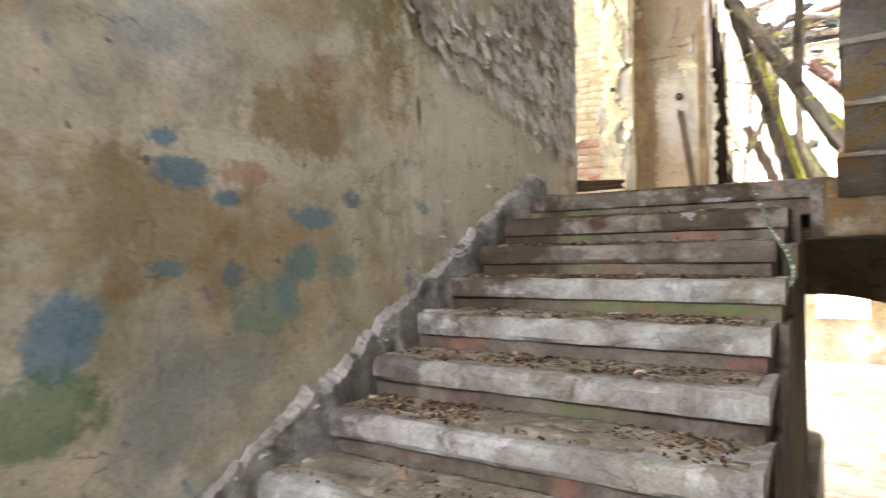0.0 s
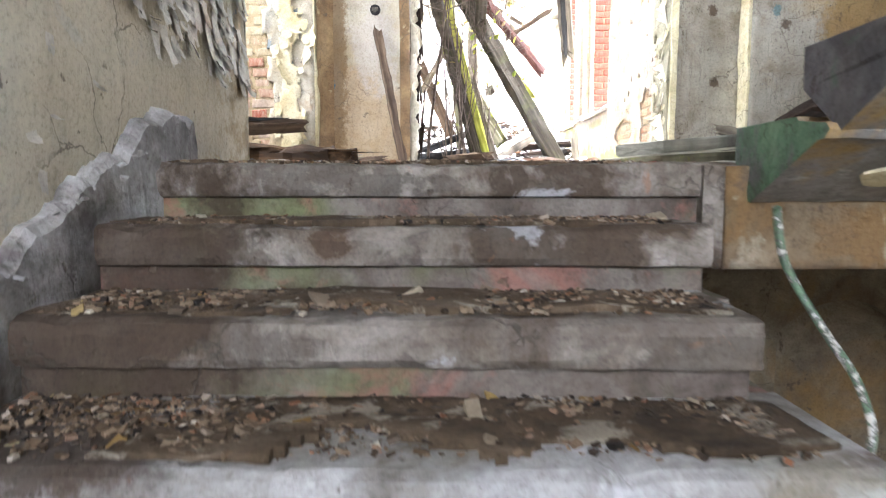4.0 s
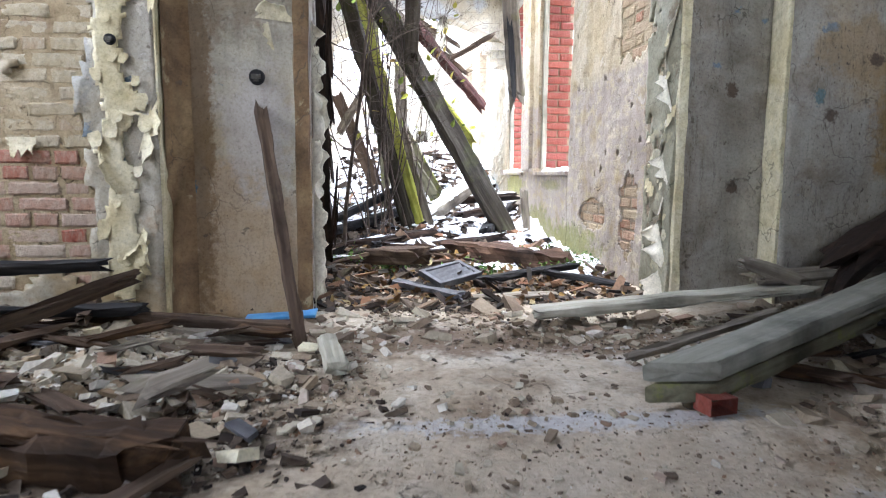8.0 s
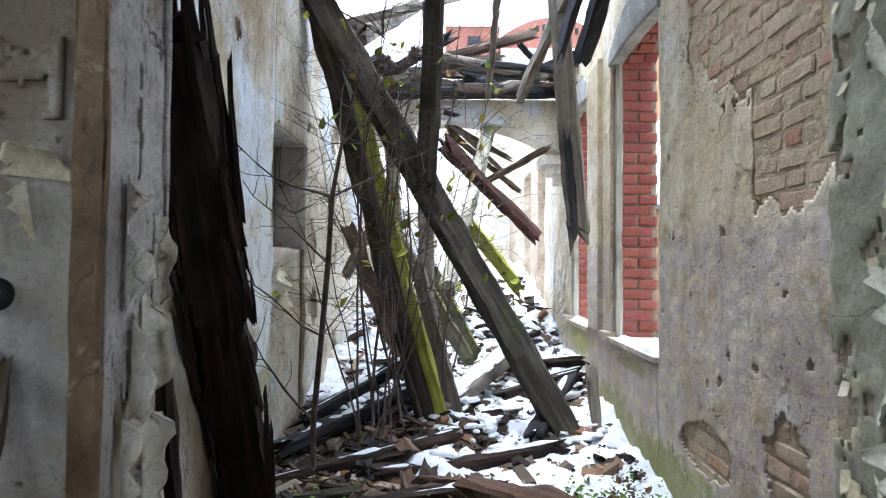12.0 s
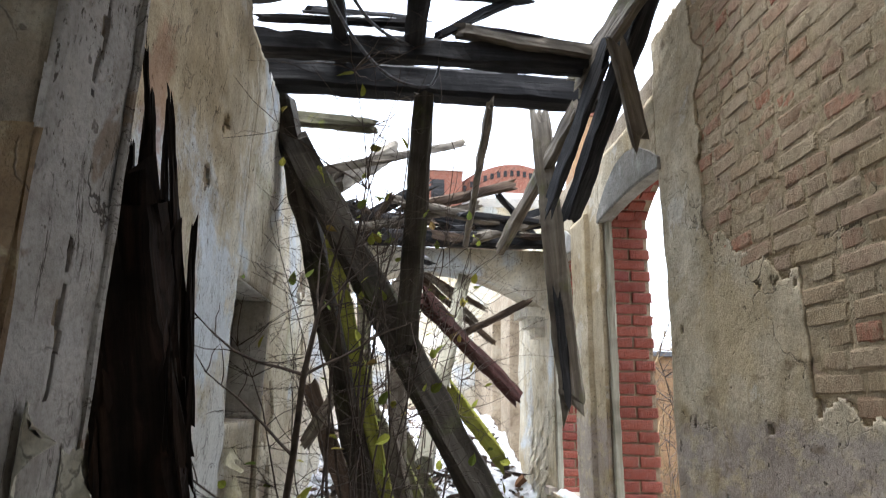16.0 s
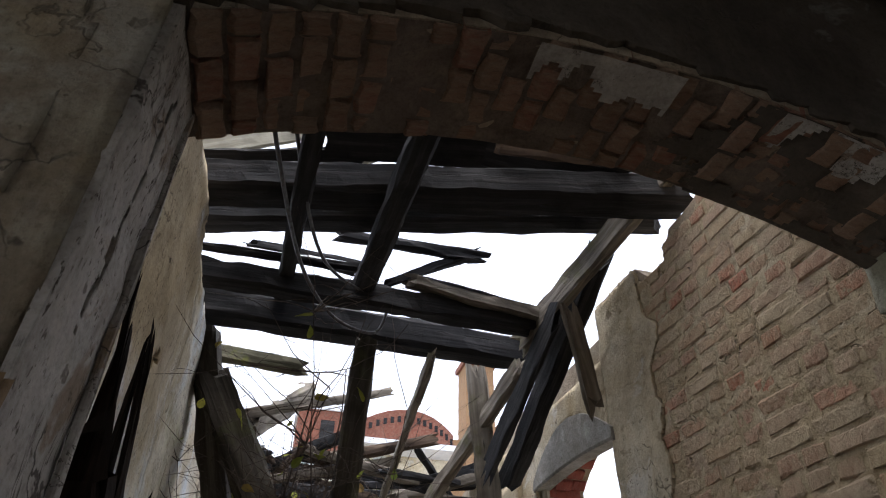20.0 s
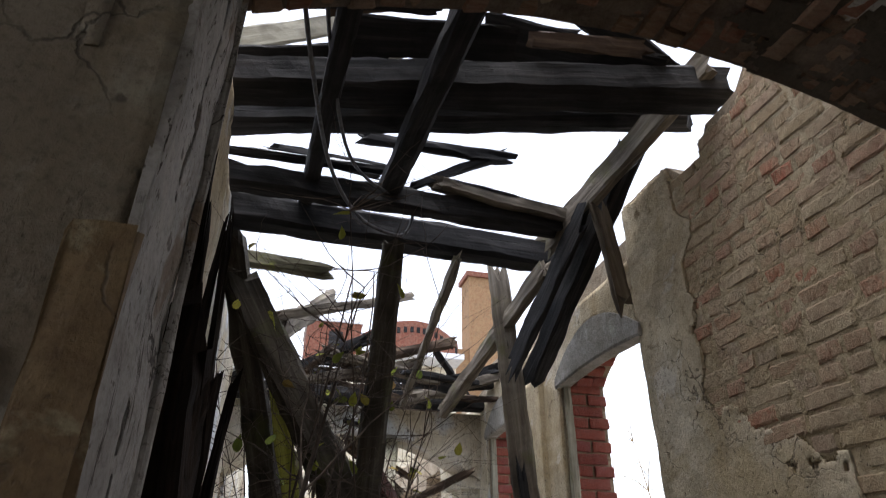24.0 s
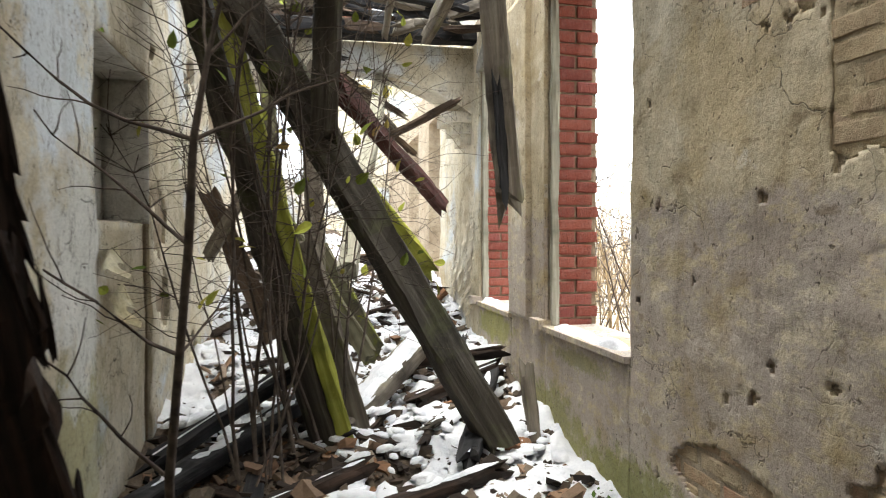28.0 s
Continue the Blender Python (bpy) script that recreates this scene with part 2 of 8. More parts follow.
OCHRE, BEIGE, PALE, GREYW, WHITE = (0.33, 0.23, 0.10), (0.40, 0.33, 0.225), (0.52, 0.46, 0.35), (0.36, 0.34, 0.30), (0.66, 0.63, 0.56)
BLUE, GREEN, RUST = (0.07, 0.16, 0.27), (0.11, 0.16, 0.07), (0.30, 0.13, 0.06)
M_STAIRWALL = plaster("stair_wall_distemper", [(0.0, (0.22, 0.14, 0.05)), (0.3, (0.37, 0.28, 0.15)), (0.55, (0.46, 0.41, 0.30)), (0.8, PALE), (1.0, GREYW)],
                      [((0.30, 0.20, 0.085), 0.8, 0.52, 0.66, 0.8), (WHITE, 2.2, 0.58, 0.66, 0.55), (GREEN, 1.2, 0.55, 0.7, 0.5), (BLUE, 6.5, 0.62, 0.67, 0.6), ((0.13, 0.2, 0.26), 1.4, 0.55, 0.65, 0.45), (RUST, 2.4, 0.65, 0.72, 0.6)], 0.9, shift=1.3,
                      spots=[((-1.66, 1.83, -0.23), (0.2, 0.12, 0.05), (0.10, 0.20, 0.27), 0.8), ((-1.66, 2.06, -0.14), (0.2, 0.06, 0.04), (0.07, 0.13, 0.21), 0.85), ((-1.66, 1.78, -0.41), (0.2, 0.09, 0.08), (0.12, 0.23, 0.23), 0.8), ((-1.66, 1.6, -0.58), (0.2, 0.16, 0.12), (0.16, 0.25, 0.20), 0.7), ((-1.66, 2.0, -0.42), (0.2, 0.1, 0.05), (0.16, 0.24, 0.25), 0.6), ((-1.66, 2.5, 0.05), (0.2, 0.08, 0.04), (0.10, 0.18, 0.24), 0.6),
                             # broad spot at y 3.5 makes the landing end of the wall paler
                             ((-1.66, 1.75, 0.1), (0.2, 0.3, 0.16), (0.2, 0.13, 0.045), 0.6), ((-1.66, 1.1, -0.25), (0.2, 0.4, 0.25), (0.24, 0.16, 0.06), 0.5), ((-1.66, 2.3, 0.42), (0.2, 0.22, 0.22), (0.24, 0.15, 0.06), 0.5), ((-1.66, 2.9, 0.25), (0.2, 0.35, 0.14), (0.52, 0.48, 0.38), 0.6), ((-1.66, 3.5, 0.25), (0.2, 1.25, 0.75), (0.60, 0.56, 0.45), 0.75), ((-1.66, 1.5, -0.05), (0.2, 0.5, 0.08), (0.60, 0.56, 0.46), 0.6), ((-1.66, 1.25, -0.12), (0.2, 0.12, 0.05), (0.09, 0.2, 0.3), 0.8), ((-1.66, 1.18, -0.02), (0.2, 0.05, 0.035), (0.09, 0.19, 0.28), 0.8), ((-1.66, 1.42, -0.19), (0.2, 0.05, 0.03), (0.09, 0.19, 0.28), 0.8), ((-1.66, 0.88, -0.60), (0.2, 0.12, 0.13), (0.10, 0.22, 0.34), 0.75), ((-1.66, 0.83, -0.80), (0.2, 0.17, 0.11), (0.09, 0.18, 0.09), 0.7), ((-1.66, 1.2, -0.42), (0.2, 0.07, 0.03), (0.10, 0.2, 0.27), 0.7), ((-1.66, 1.45, -0.45), (0.2, 0.05, 0.05), (0.11, 0.2, 0.26), 0.7), ((-1.66, 1.7, -0.5), (0.2, 0.07, 0.12), (0.13, 0.22, 0.25), 0.65), ((-1.66, 1.5, -0.1), (0.2, 0.12, 0.05), (0.34, 0.16, 0.08), 0.6), ((-1.66, 2.55, 0.33), (0.2, 0.02, 0.09), (0.05, 0.035, 0.02), 0.8)])
M_LANDING = plaster("landing_distemper", [(0.0, (0.22, 0.17, 0.10)), (0.35, (0.36, 0.31, 0.22)), (0.6, (0.43, 0.40, 0.33)), (1.0, PALE)],
                    [(OCHRE, 1.3, 0.52, 0.66, 0.7), (GREYW, 2.0, 0.52, 0.6, 0.55), ((0.24, 0.13, 0.05), 2.6, 0.6, 0.66, 0.55), (BLUE, 4.5, 0.68, 0.71, 0.7), (WHITE, 5, 0.66, 0.69, 0.6)], 1.3, shift=4.0, grey=0.1,
                    spots=[((-1.45, 6.9, 0.3), (0.4, 0.3, 0.62), (0.32, 0.21, 0.11), 0.6), ((-1.66, 6.9, 1.0), (0.09, 0.2, 1.2), (0.17, 0.105, 0.05), 0.8), ((-1.35, 6.9, 1.05), (0.18, 0.2, 0.35), (0.42, 0.385, 0.36), 0.7), ((-1.70, 6.9, 0.74), (0.03, 0.2, 0.04), (0.05, 0.12, 0.18), 0.9),
                           ((-1.93, 6.74, 1.25), (0.04, 0.2, 0.03), (0.06, 0.13, 0.2), 0.8), ((-1.98, 6.74, 0.83), (0.03, 0.2, 0.06), (0.07, 0.16, 0.2), 0.8), ((-2.16, 6.74, 1.0), (0.05, 0.2, 0.07), (0.12, 0.17, 0.22), 0.8), ((-2.16, 6.74, 1.35), (0.07, 0.2, 0.25), (0.30, 0.30, 0.28), 0.7),
                           # x 1.2: shade of the east recess as colour; x -1.5: darker upper recess
                           ((2.3, 6.74, 1.1), (0.3, 0.2, 0.5), (0.27, 0.17, 0.06), 0.8), ((1.95, 6.74, 1.5), (0.3, 0.2, 0.2), (0.25, 0.17, 0.08), 0.6), ((1.2, 6.9, 1.3), (0.5, 0.3, 1.8), (0.29, 0.225, 0.15), 0.7), ((-1.5, 6.9, 2.2), (0.5, 0.3, 0.7), (0.2, 0.15, 0.10), 0.7)])
# grey-brown, darkened copy of the landing distemper; east wall's shade is in the tones
M_DIMWALL = plaster("dim_landing_distemper", [(0.0, (0.15, 0.12, 0.08)), (0.35, (0.25, 0.215, 0.165)), (0.6, (0.31, 0.285, 0.24)), (1.0, (0.39, 0.35, 0.275))],
                  [(OCHRE, 1.3, 0.54, 0.66, 0.5), (BLUE, 4.5, 0.68, 0.71, 0.6), ((0.16, 0.12, 0.08), 2.4, 0.56, 0.64, 0.6)], 1.3, shift=4.0, grey=0.15, flecks=0.45, splits=0.6,
                  spots=[((2.3, 6.74, 1.1), (0.3, 0.2, 0.5), (0.27, 0.17, 0.06), 0.8), ((1.95, 6.74, 1.5), (0.3, 0.2, 0.2), (0.25, 0.17, 0.08), 0.6), ((1.3, 6.9, 0.75), (0.04, 0.2, 0.04), (0.09, 0.06, 0.04), 0.9), ((1.27, 6.9, 1.3), (0.035, 0.2, 0.05), (0.09, 0.06, 0.04), 0.9), ((1.75, 6.74, 1.15), (0.04, 0.2, 0.04), (0.08, 0.055, 0.04), 0.9), ((2.0, 6.74, 1.45), (0.05, 0.2, 0.04), (0.08, 0.055, 0.04), 0.9), ((1.68, 6.74, 1.25), (0.03, 0.2, 0.05), (0.07, 0.14, 0.16), 0.8)])
M_CORR = plaster("corridor_plaster", [(0.0, (0.36, 0.28, 0.16)), (0.4, (0.48, 0.40, 0.27)), (0.7, (0.56, 0.49, 0.36)), (1.0, (0.64, 0.59, 0.49))],
                 [((0.34, 0.25, 0.11), 2.2, 0.56, 0.68, 0.6), (WHITE, 3, 0.62, 0.66, 0.55), ((0.2, 0.15, 0.09), 7, 0.62, 0.66, 0.6)], 1.5, shift=7.0, dado=(1.55, (0.37, 0.315, 0.295)), strength=0.7, grey=0.05, flecks=1.0,
                 spots=[((1.04, 9.0, 0.22), (0.2, 0.7, 0.16), (0.20, 0.21, 0.05), 0.75), ((1.04, 10.2, 0.3), (0.2, 0.6, 0.2), (0.22, 0.22, 0.06), 0.7), ((1.04, 9.7, 0.72), (0.2, 0.4, 0.05), (0.22, 0.22, 0.07), 0.6), ((1.04, 11.4, 0.7), (0.2, 0.5, 0.15), (0.3, 0.3, 0.06), 0.7), ((1.04, 8.5, 2.0), (0.2, 0.3, 0.3), (0.5, 0.39, 0.22), 0.5)])
M_CORRL = plaster("corridor_pale_plaster", [(0.0, (0.42, 0.33, 0.19)), (0.4, (0.57, 0.50, 0.36)), (0.7, (0.67, 0.62, 0.50)), (1.0, (0.74, 0.73, 0.70))],
                  [((0.62, 0.68, 0.74), 0.9, 0.55, 0.62, 0.8), ((0.3, 0.33, 0.08), 1.2, 0.62, 0.75, 0.5)], 1.1, shift=11.0, grey=0.1, flecks=0.9, splits=0.7,
                  spots=[((-1.33, 8.2, 3.3), (0.3, 1.3, 0.85), (0.40, 0.32, 0.20), 0.75), ((-1.33, 7.9, 2.7), (0.3, 0.12, 0.3), (0.36, 0.19, 0.12), 0.6), ((-1.33, 8.8, 2.05), (0.3, 0.35, 0.4), (0.68, 0.73, 0.78), 0.8), ((-1.33, 8.95, 0.6), (0.3, 0.4, 0.35), (0.30, 0.27, 0.11), 0.7), ((-1.33, 9.0, 1.3), (0.3, 0.35, 0.5), (0.70, 0.70, 0.68), 0.7), ((-1.33, 10.4, 1.2), (0.3, 0.5, 0.5), (0.62, 0.55, 0.4), 0.6)])
M_WHITEPL = plaster("white_niche_plaster", [(0.0, (0.52, 0.49, 0.42)), (0.5, (0.66, 0.65, 0.61)), (1.0, (0.76, 0.76, 0.74))], [((0.40, 0.33, 0.2), 3, 0.62, 0.7, 0.5)], 2.0, shift=31, grey=0.05, flecks=0.3)
M_LIMEJOINT = plaster("buff_lime_joints", [(0.0, (0.28, 0.205, 0.115)), (0.4, (0.40, 0.315, 0.19)), (0.7, (0.46, 0.375, 0.245)), (1.0, (0.52, 0.45, 0.32))], [((0.36, 0.25, 0.18), 5, 0.56, 0.62, 0.6)], 3.0, grain=120, strength=0.8, shift=33, grey=0.05, flecks=0.9)
M_MORTAR = plaster("crumbling_lime_mortar", [(0.0, (0.24, 0.17, 0.10)), (0.5, (0.38, 0.29, 0.185)), (1.0, (0.48, 0.40, 0.28))], [], 4, grain=110, strength=0.8)
# the darkness overhead on the landing is put into this plaster's colour
M_DARKPL = plaster("shade_dark_plaster", [(0.0, (0.045, 0.034, 0.024)), (0.5, (0.09, 0.07, 0.05)), (1.0, (0.16, 0.13, 0.095))], [((0.24, 0.22, 0.19), 2.5, 0.62, 0.66, 0.6)], 1.4, shift=2)
M_SCALE = plaster("white_scaling_paint", [(0.0, (0.42, 0.4, 0.34)), (0.5, (0.6, 0.57, 0.5)), (1.0, (0.74, 0.72, 0.66))], [], 3, rough=0.6, strength=0.2, shift=5, cracks=0.0, pits=0.2)
M_CREAM = plaster("cream_oil_paint", [(0.0, (0.42, 0.34, 0.17)), (0.5, (0.58, 0.52, 0.34)), (1.0, (0.68, 0.64, 0.5))], [((0.2, 0.2, 0.12), 5, 0.6, 0.7, 0.5)], 3, rough=0.6, strength=0.25, shift=5, grey=0.0, pits=0.3)
# two broad spots darken the wall-side ends of the steps
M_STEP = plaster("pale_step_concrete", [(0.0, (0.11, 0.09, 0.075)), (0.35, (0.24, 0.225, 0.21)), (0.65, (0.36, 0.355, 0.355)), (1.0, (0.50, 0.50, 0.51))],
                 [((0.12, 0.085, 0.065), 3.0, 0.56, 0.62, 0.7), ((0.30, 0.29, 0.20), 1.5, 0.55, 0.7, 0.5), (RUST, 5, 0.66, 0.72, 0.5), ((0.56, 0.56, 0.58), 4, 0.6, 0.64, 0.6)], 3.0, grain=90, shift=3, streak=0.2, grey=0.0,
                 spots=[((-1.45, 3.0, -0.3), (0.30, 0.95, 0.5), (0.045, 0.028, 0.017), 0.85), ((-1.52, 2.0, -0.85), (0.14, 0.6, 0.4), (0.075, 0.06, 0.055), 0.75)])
# darker copy of the step concrete, used on the top three steps
M_CONC = plaster("dark_worn_concrete", [(0.0, (0.07, 0.05, 0.034)), (0.35, (0.16, 0.135, 0.11)), (0.65, (0.28, 0.255, 0.23)), (1.0, (0.42, 0.405, 0.385))],
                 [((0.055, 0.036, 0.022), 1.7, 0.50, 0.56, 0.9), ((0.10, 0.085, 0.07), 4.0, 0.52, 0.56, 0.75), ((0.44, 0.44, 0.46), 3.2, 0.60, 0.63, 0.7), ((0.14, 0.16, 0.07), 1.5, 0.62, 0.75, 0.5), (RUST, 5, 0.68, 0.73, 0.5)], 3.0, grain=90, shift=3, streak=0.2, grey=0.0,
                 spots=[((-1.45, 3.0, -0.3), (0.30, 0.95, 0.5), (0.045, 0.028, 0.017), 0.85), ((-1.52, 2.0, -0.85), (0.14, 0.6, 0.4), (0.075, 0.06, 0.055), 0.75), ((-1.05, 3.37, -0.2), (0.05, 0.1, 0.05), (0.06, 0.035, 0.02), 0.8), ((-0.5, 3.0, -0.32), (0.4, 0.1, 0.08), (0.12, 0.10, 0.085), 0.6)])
# riser tones are set darker than slabs and treads
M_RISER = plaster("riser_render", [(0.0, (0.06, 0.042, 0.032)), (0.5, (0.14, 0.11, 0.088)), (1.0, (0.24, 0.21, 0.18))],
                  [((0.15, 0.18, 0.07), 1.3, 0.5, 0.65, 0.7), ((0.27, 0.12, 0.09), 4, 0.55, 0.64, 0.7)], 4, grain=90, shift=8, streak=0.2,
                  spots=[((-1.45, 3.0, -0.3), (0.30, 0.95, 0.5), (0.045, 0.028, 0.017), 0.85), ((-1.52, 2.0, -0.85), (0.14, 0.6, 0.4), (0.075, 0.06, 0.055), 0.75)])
M_SKIRT = plaster("grey_skirting_cement", [(0.0, (0.11, 0.10, 0.095)), (0.5, (0.28, 0.265, 0.255)), (1.0, (0.46, 0.45, 0.44))], [((0.06, 0.05, 0.045), 4, 0.55, 0.65, 0.7)], 5, shift=2)
# dust and dirt; paler middle and dark sides also imitate light from the doorway
M_FLOOR = plaster("dusty_light_toned_floor", [(0.0, (0.29, 0.22, 0.15)), (0.4, (0.46, 0.38, 0.28)), (0.7, (0.56, 0.49, 0.39)), (1.0, (0.64, 0.59, 0.51))],
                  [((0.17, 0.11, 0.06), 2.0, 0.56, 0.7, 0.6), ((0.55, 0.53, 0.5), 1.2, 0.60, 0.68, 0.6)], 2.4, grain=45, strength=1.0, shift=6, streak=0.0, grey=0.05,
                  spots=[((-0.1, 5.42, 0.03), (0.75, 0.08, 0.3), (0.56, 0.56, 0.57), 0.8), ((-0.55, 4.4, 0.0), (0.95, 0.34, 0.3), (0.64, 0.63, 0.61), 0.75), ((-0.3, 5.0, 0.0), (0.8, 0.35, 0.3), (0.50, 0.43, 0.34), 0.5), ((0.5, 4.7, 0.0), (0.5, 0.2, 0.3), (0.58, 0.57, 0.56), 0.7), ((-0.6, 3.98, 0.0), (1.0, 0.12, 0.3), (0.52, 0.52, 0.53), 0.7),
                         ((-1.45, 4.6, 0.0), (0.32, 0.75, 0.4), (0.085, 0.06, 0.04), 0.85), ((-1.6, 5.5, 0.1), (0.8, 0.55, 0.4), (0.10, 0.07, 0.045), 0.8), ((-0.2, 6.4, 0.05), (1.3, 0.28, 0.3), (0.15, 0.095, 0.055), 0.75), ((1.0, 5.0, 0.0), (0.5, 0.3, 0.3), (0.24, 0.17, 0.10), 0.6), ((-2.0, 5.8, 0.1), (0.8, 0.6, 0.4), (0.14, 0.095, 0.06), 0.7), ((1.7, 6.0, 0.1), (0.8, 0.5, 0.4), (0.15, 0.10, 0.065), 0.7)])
M_WALLBRICK = brick_mat("lime_stained_buff_brick", [(0.38, 0.29, 0.18), (0.43, 0.33, 0.20), (0.41, 0.27, 0.18), (0.45, 0.36, 0.24), (0.42, 0.21, 0.135), (0.40, 0.31, 0.22), (0.42, 0.31, 0.19), (0.40, 0.245, 0.165), (0.44, 0.34, 0.21), (0.40, 0.14, 0.085), (0.46, 0.37, 0.24), (0.41, 0.29, 0.20)], (0.49, 0.405, 0.27), 0.55)
M_CREAMBRICK = brick_mat("limewashed_brick", [(0.50, 0.42, 0.28), (0.46, 0.38, 0.25), (0.53, 0.46, 0.33), (0.48, 0.36, 0.24)], (0.58, 0.52, 0.4), 0.7)
M_PINKBRICK = brick_mat("faded_red_brick", [(0.42, 0.19, 0.13), (0.50, 0.40, 0.31), (0.40, 0.13, 0.085), (0.46, 0.29, 0.21), (0.50, 0.42, 0.33), (0.43, 0.2, 0.14), (0.54, 0.46, 0.37), (0.38, 0.15, 0.10)], (0.58, 0.52, 0.42), 0.45)
# toned below the wall brick for the shade under the arch
M_SHADEBRICK = brick_mat("shade_toned_arch_brick", [(0.25, 0.145, 0.095), (0.30, 0.18, 0.115), (0.33, 0.22, 0.15), (0.29, 0.13, 0.085)], (0.36, 0.29, 0.21), 0.5, (0.04, 0.033, 0.028))
M_RED = brick_mat("red_facing_brick", [(0.24, 0.06, 0.045), (0.30, 0.08, 0.055), (0.34, 0.10, 0.07), (0.27, 0.07, 0.06)], (0.5, 0.4, 0.35), 0.12)
M_OLDWOOD = wood("weathered_grey_timber", [(0.0, (0.075, 0.06, 0.045)), (0.5, (0.17, 0.145, 0.115)), (1.0, (0.30, 0.265, 0.215))], 0.35, moss_colour=(0.12, 0.13, 0.03))
M_MOSSWOOD = wood("mossy_timber", [(0.0, (0.07, 0.065, 0.04)), (0.5, (0.15, 0.14, 0.09)), (1.0, (0.24, 0.22, 0.15))], 0.85)
M_BLACKWOOD = wood("soot_blackened_timber", [(0.0, (0.010, 0.010, 0.011)), (0.5, (0.021, 0.020, 0.021)), (1.0, (0.055, 0.053, 0.053))], 0.0)
M_REVEAL = plaster("grey_green_reveal_paint", [(0.0, (0.16, 0.145, 0.09)), (0.5, (0.29, 0.275, 0.2)), (1.0, (0.40, 0.385, 0.30))], [((0.48, 0.43, 0.28), 3, 0.58, 0.62, 0.7), ((0.14, 0.10, 0.06), 4, 0.6, 0.66, 0.7)], 2.2, shift=19, grey=0.05)
M_JAMB = plaster("brown_jamb_paint", [(0.0, (0.09, 0.055, 0.028)), (0.5, (0.19, 0.12, 0.06)), (1.0, (0.30, 0.215, 0.11))], [((0.42, 0.36, 0.22), 5, 0.6, 0.64, 0.6)], 3, rough=0.7, shift=15, grey=0.0)
M_ROT = wood("rotten_brown_timber", [(0.0, (0.014, 0.008, 0.005)), (0.5, (0.045, 0.025, 0.013)), (1.0, (0.15, 0.085, 0.04))], 0.0, cracks=1.2)
M_CHAR = wood("charred_rotten_timber", [(0.0, (0.008, 0.006, 0.005)), (0.5, (0.024, 0.016, 0.012)), (1.0, (0.07, 0.042, 0.028))], 0.0, cracks=1.2)
M_BROWNWOOD = wood("wet_brown_timber", [(0.0, (0.028, 0.017, 0.012)), (0.5, (0.075, 0.05, 0.034)), (1.0, (0.15, 0.105, 0.072))], 0.15, moss_colour=(0.25, 0.21, 0.14))
M_REDWOOD = wood("red_painted_timber", [(0.0, (0.018, 0.008, 0.007)), (0.5, (0.05, 0.018, 0.015)), (1.0, (0.10, 0.045, 0.037))], 0.0)
M_DARKWOOD = wood("dark_weathered_timber", [(0.0, (0.018, 0.015, 0.011)), (0.5, (0.048, 0.04, 0.03)), (1.0, (0.11, 0.096, 0.075))], 0.3, moss_colour=(0.09, 0.1, 0.03))
M_PALEWOOD = wood("bleached_plank", [(0.0, (0.20, 0.185, 0.14)), (0.5, (0.36, 0.34, 0.27)), (1.0, (0.52, 0.49, 0.41))], 0.25, moss_colour=(0.2, 0.21, 0.1))
M_GREENWOOD = wood("algae_green_plank", [(0.0, (0.2, 0.21, 0.04)), (0.5, (0.36, 0.37, 0.065)), (1.0, (0.5, 0.5, 0.13))], 0.3, moss_colour=(0.1, 0.1, 0.04))
k = Mat("old_snow")
sn = k.noise(7, 8, 0.7)
M_SNOW = k.done(k.ramp(sn, [(0.3, (0.52, 0.54, 0.58)), (0.5, (0.68, 0.69, 0.72)), (0.7, (0.76, 0.77, 0.79))]), 0.8, k.noise(26, 7, 0.75), 0.7, 0.03)
k = Mat("rubble_dust")
r1 = k.noise(11, 9, 0.75)
c1 = k.ramp(r1, [(0.28, (0.02, 0.016, 0.012)), (0.45, (0.075, 0.055, 0.04)), (0.6, (0.14, 0.105, 0.075)), (0.78, (0.26, 0.23, 0.18))])
M_DIRT = k.done(k.mix(k.math("MULTIPLY", k.mask(k.noise(2.1, 6, 0.6, shift=3), 0.52, 0.68), 0.6), c1, (0.055, 0.05, 0.045)), 0.95, r1, 0.9, 0.03)


def chips_mat(name, stops):
    k = Mat(name)
    isl = k.t.nodes.new("ShaderNodeNewGeometry").outputs["Random Per Island"]
    col = k.ramp(isl, stops)
    f = k.noise(60, 5, 0.7)
    return k.done(k.mix(0.5, col, k.ramp(f, [(0.3, (0.35, 0.33, 0.3)), (0.65, (1, 1, 1))]), "MULTIPLY"), 0.93, f, 0.5, 0.004)


M_CHIPS = chips_mat("plaster_chips", [(0.0, (0.10, 0.075, 0.055)), (0.25, (0.2, 0.15, 0.105)), (0.5, (0.34, 0.28, 0.2)), (0.72, (0.46, 0.42, 0.33)), (0.87, (0.27, 0.17, 0.115)), (1.0, (0.62, 0.59, 0.52))])
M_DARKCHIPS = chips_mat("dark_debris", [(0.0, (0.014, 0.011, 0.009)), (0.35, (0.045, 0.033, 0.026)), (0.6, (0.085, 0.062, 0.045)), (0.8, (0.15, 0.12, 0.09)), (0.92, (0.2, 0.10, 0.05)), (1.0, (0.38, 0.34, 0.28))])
M_PALECHIPS = chips_mat("pale_plaster_crumbs", [(0.0, (0.3, 0.22, 0.14)), (0.3, (0.46, 0.40, 0.3)), (0.7, (0.6, 0.55, 0.45)), (1.0, (0.7, 0.67, 0.6))])
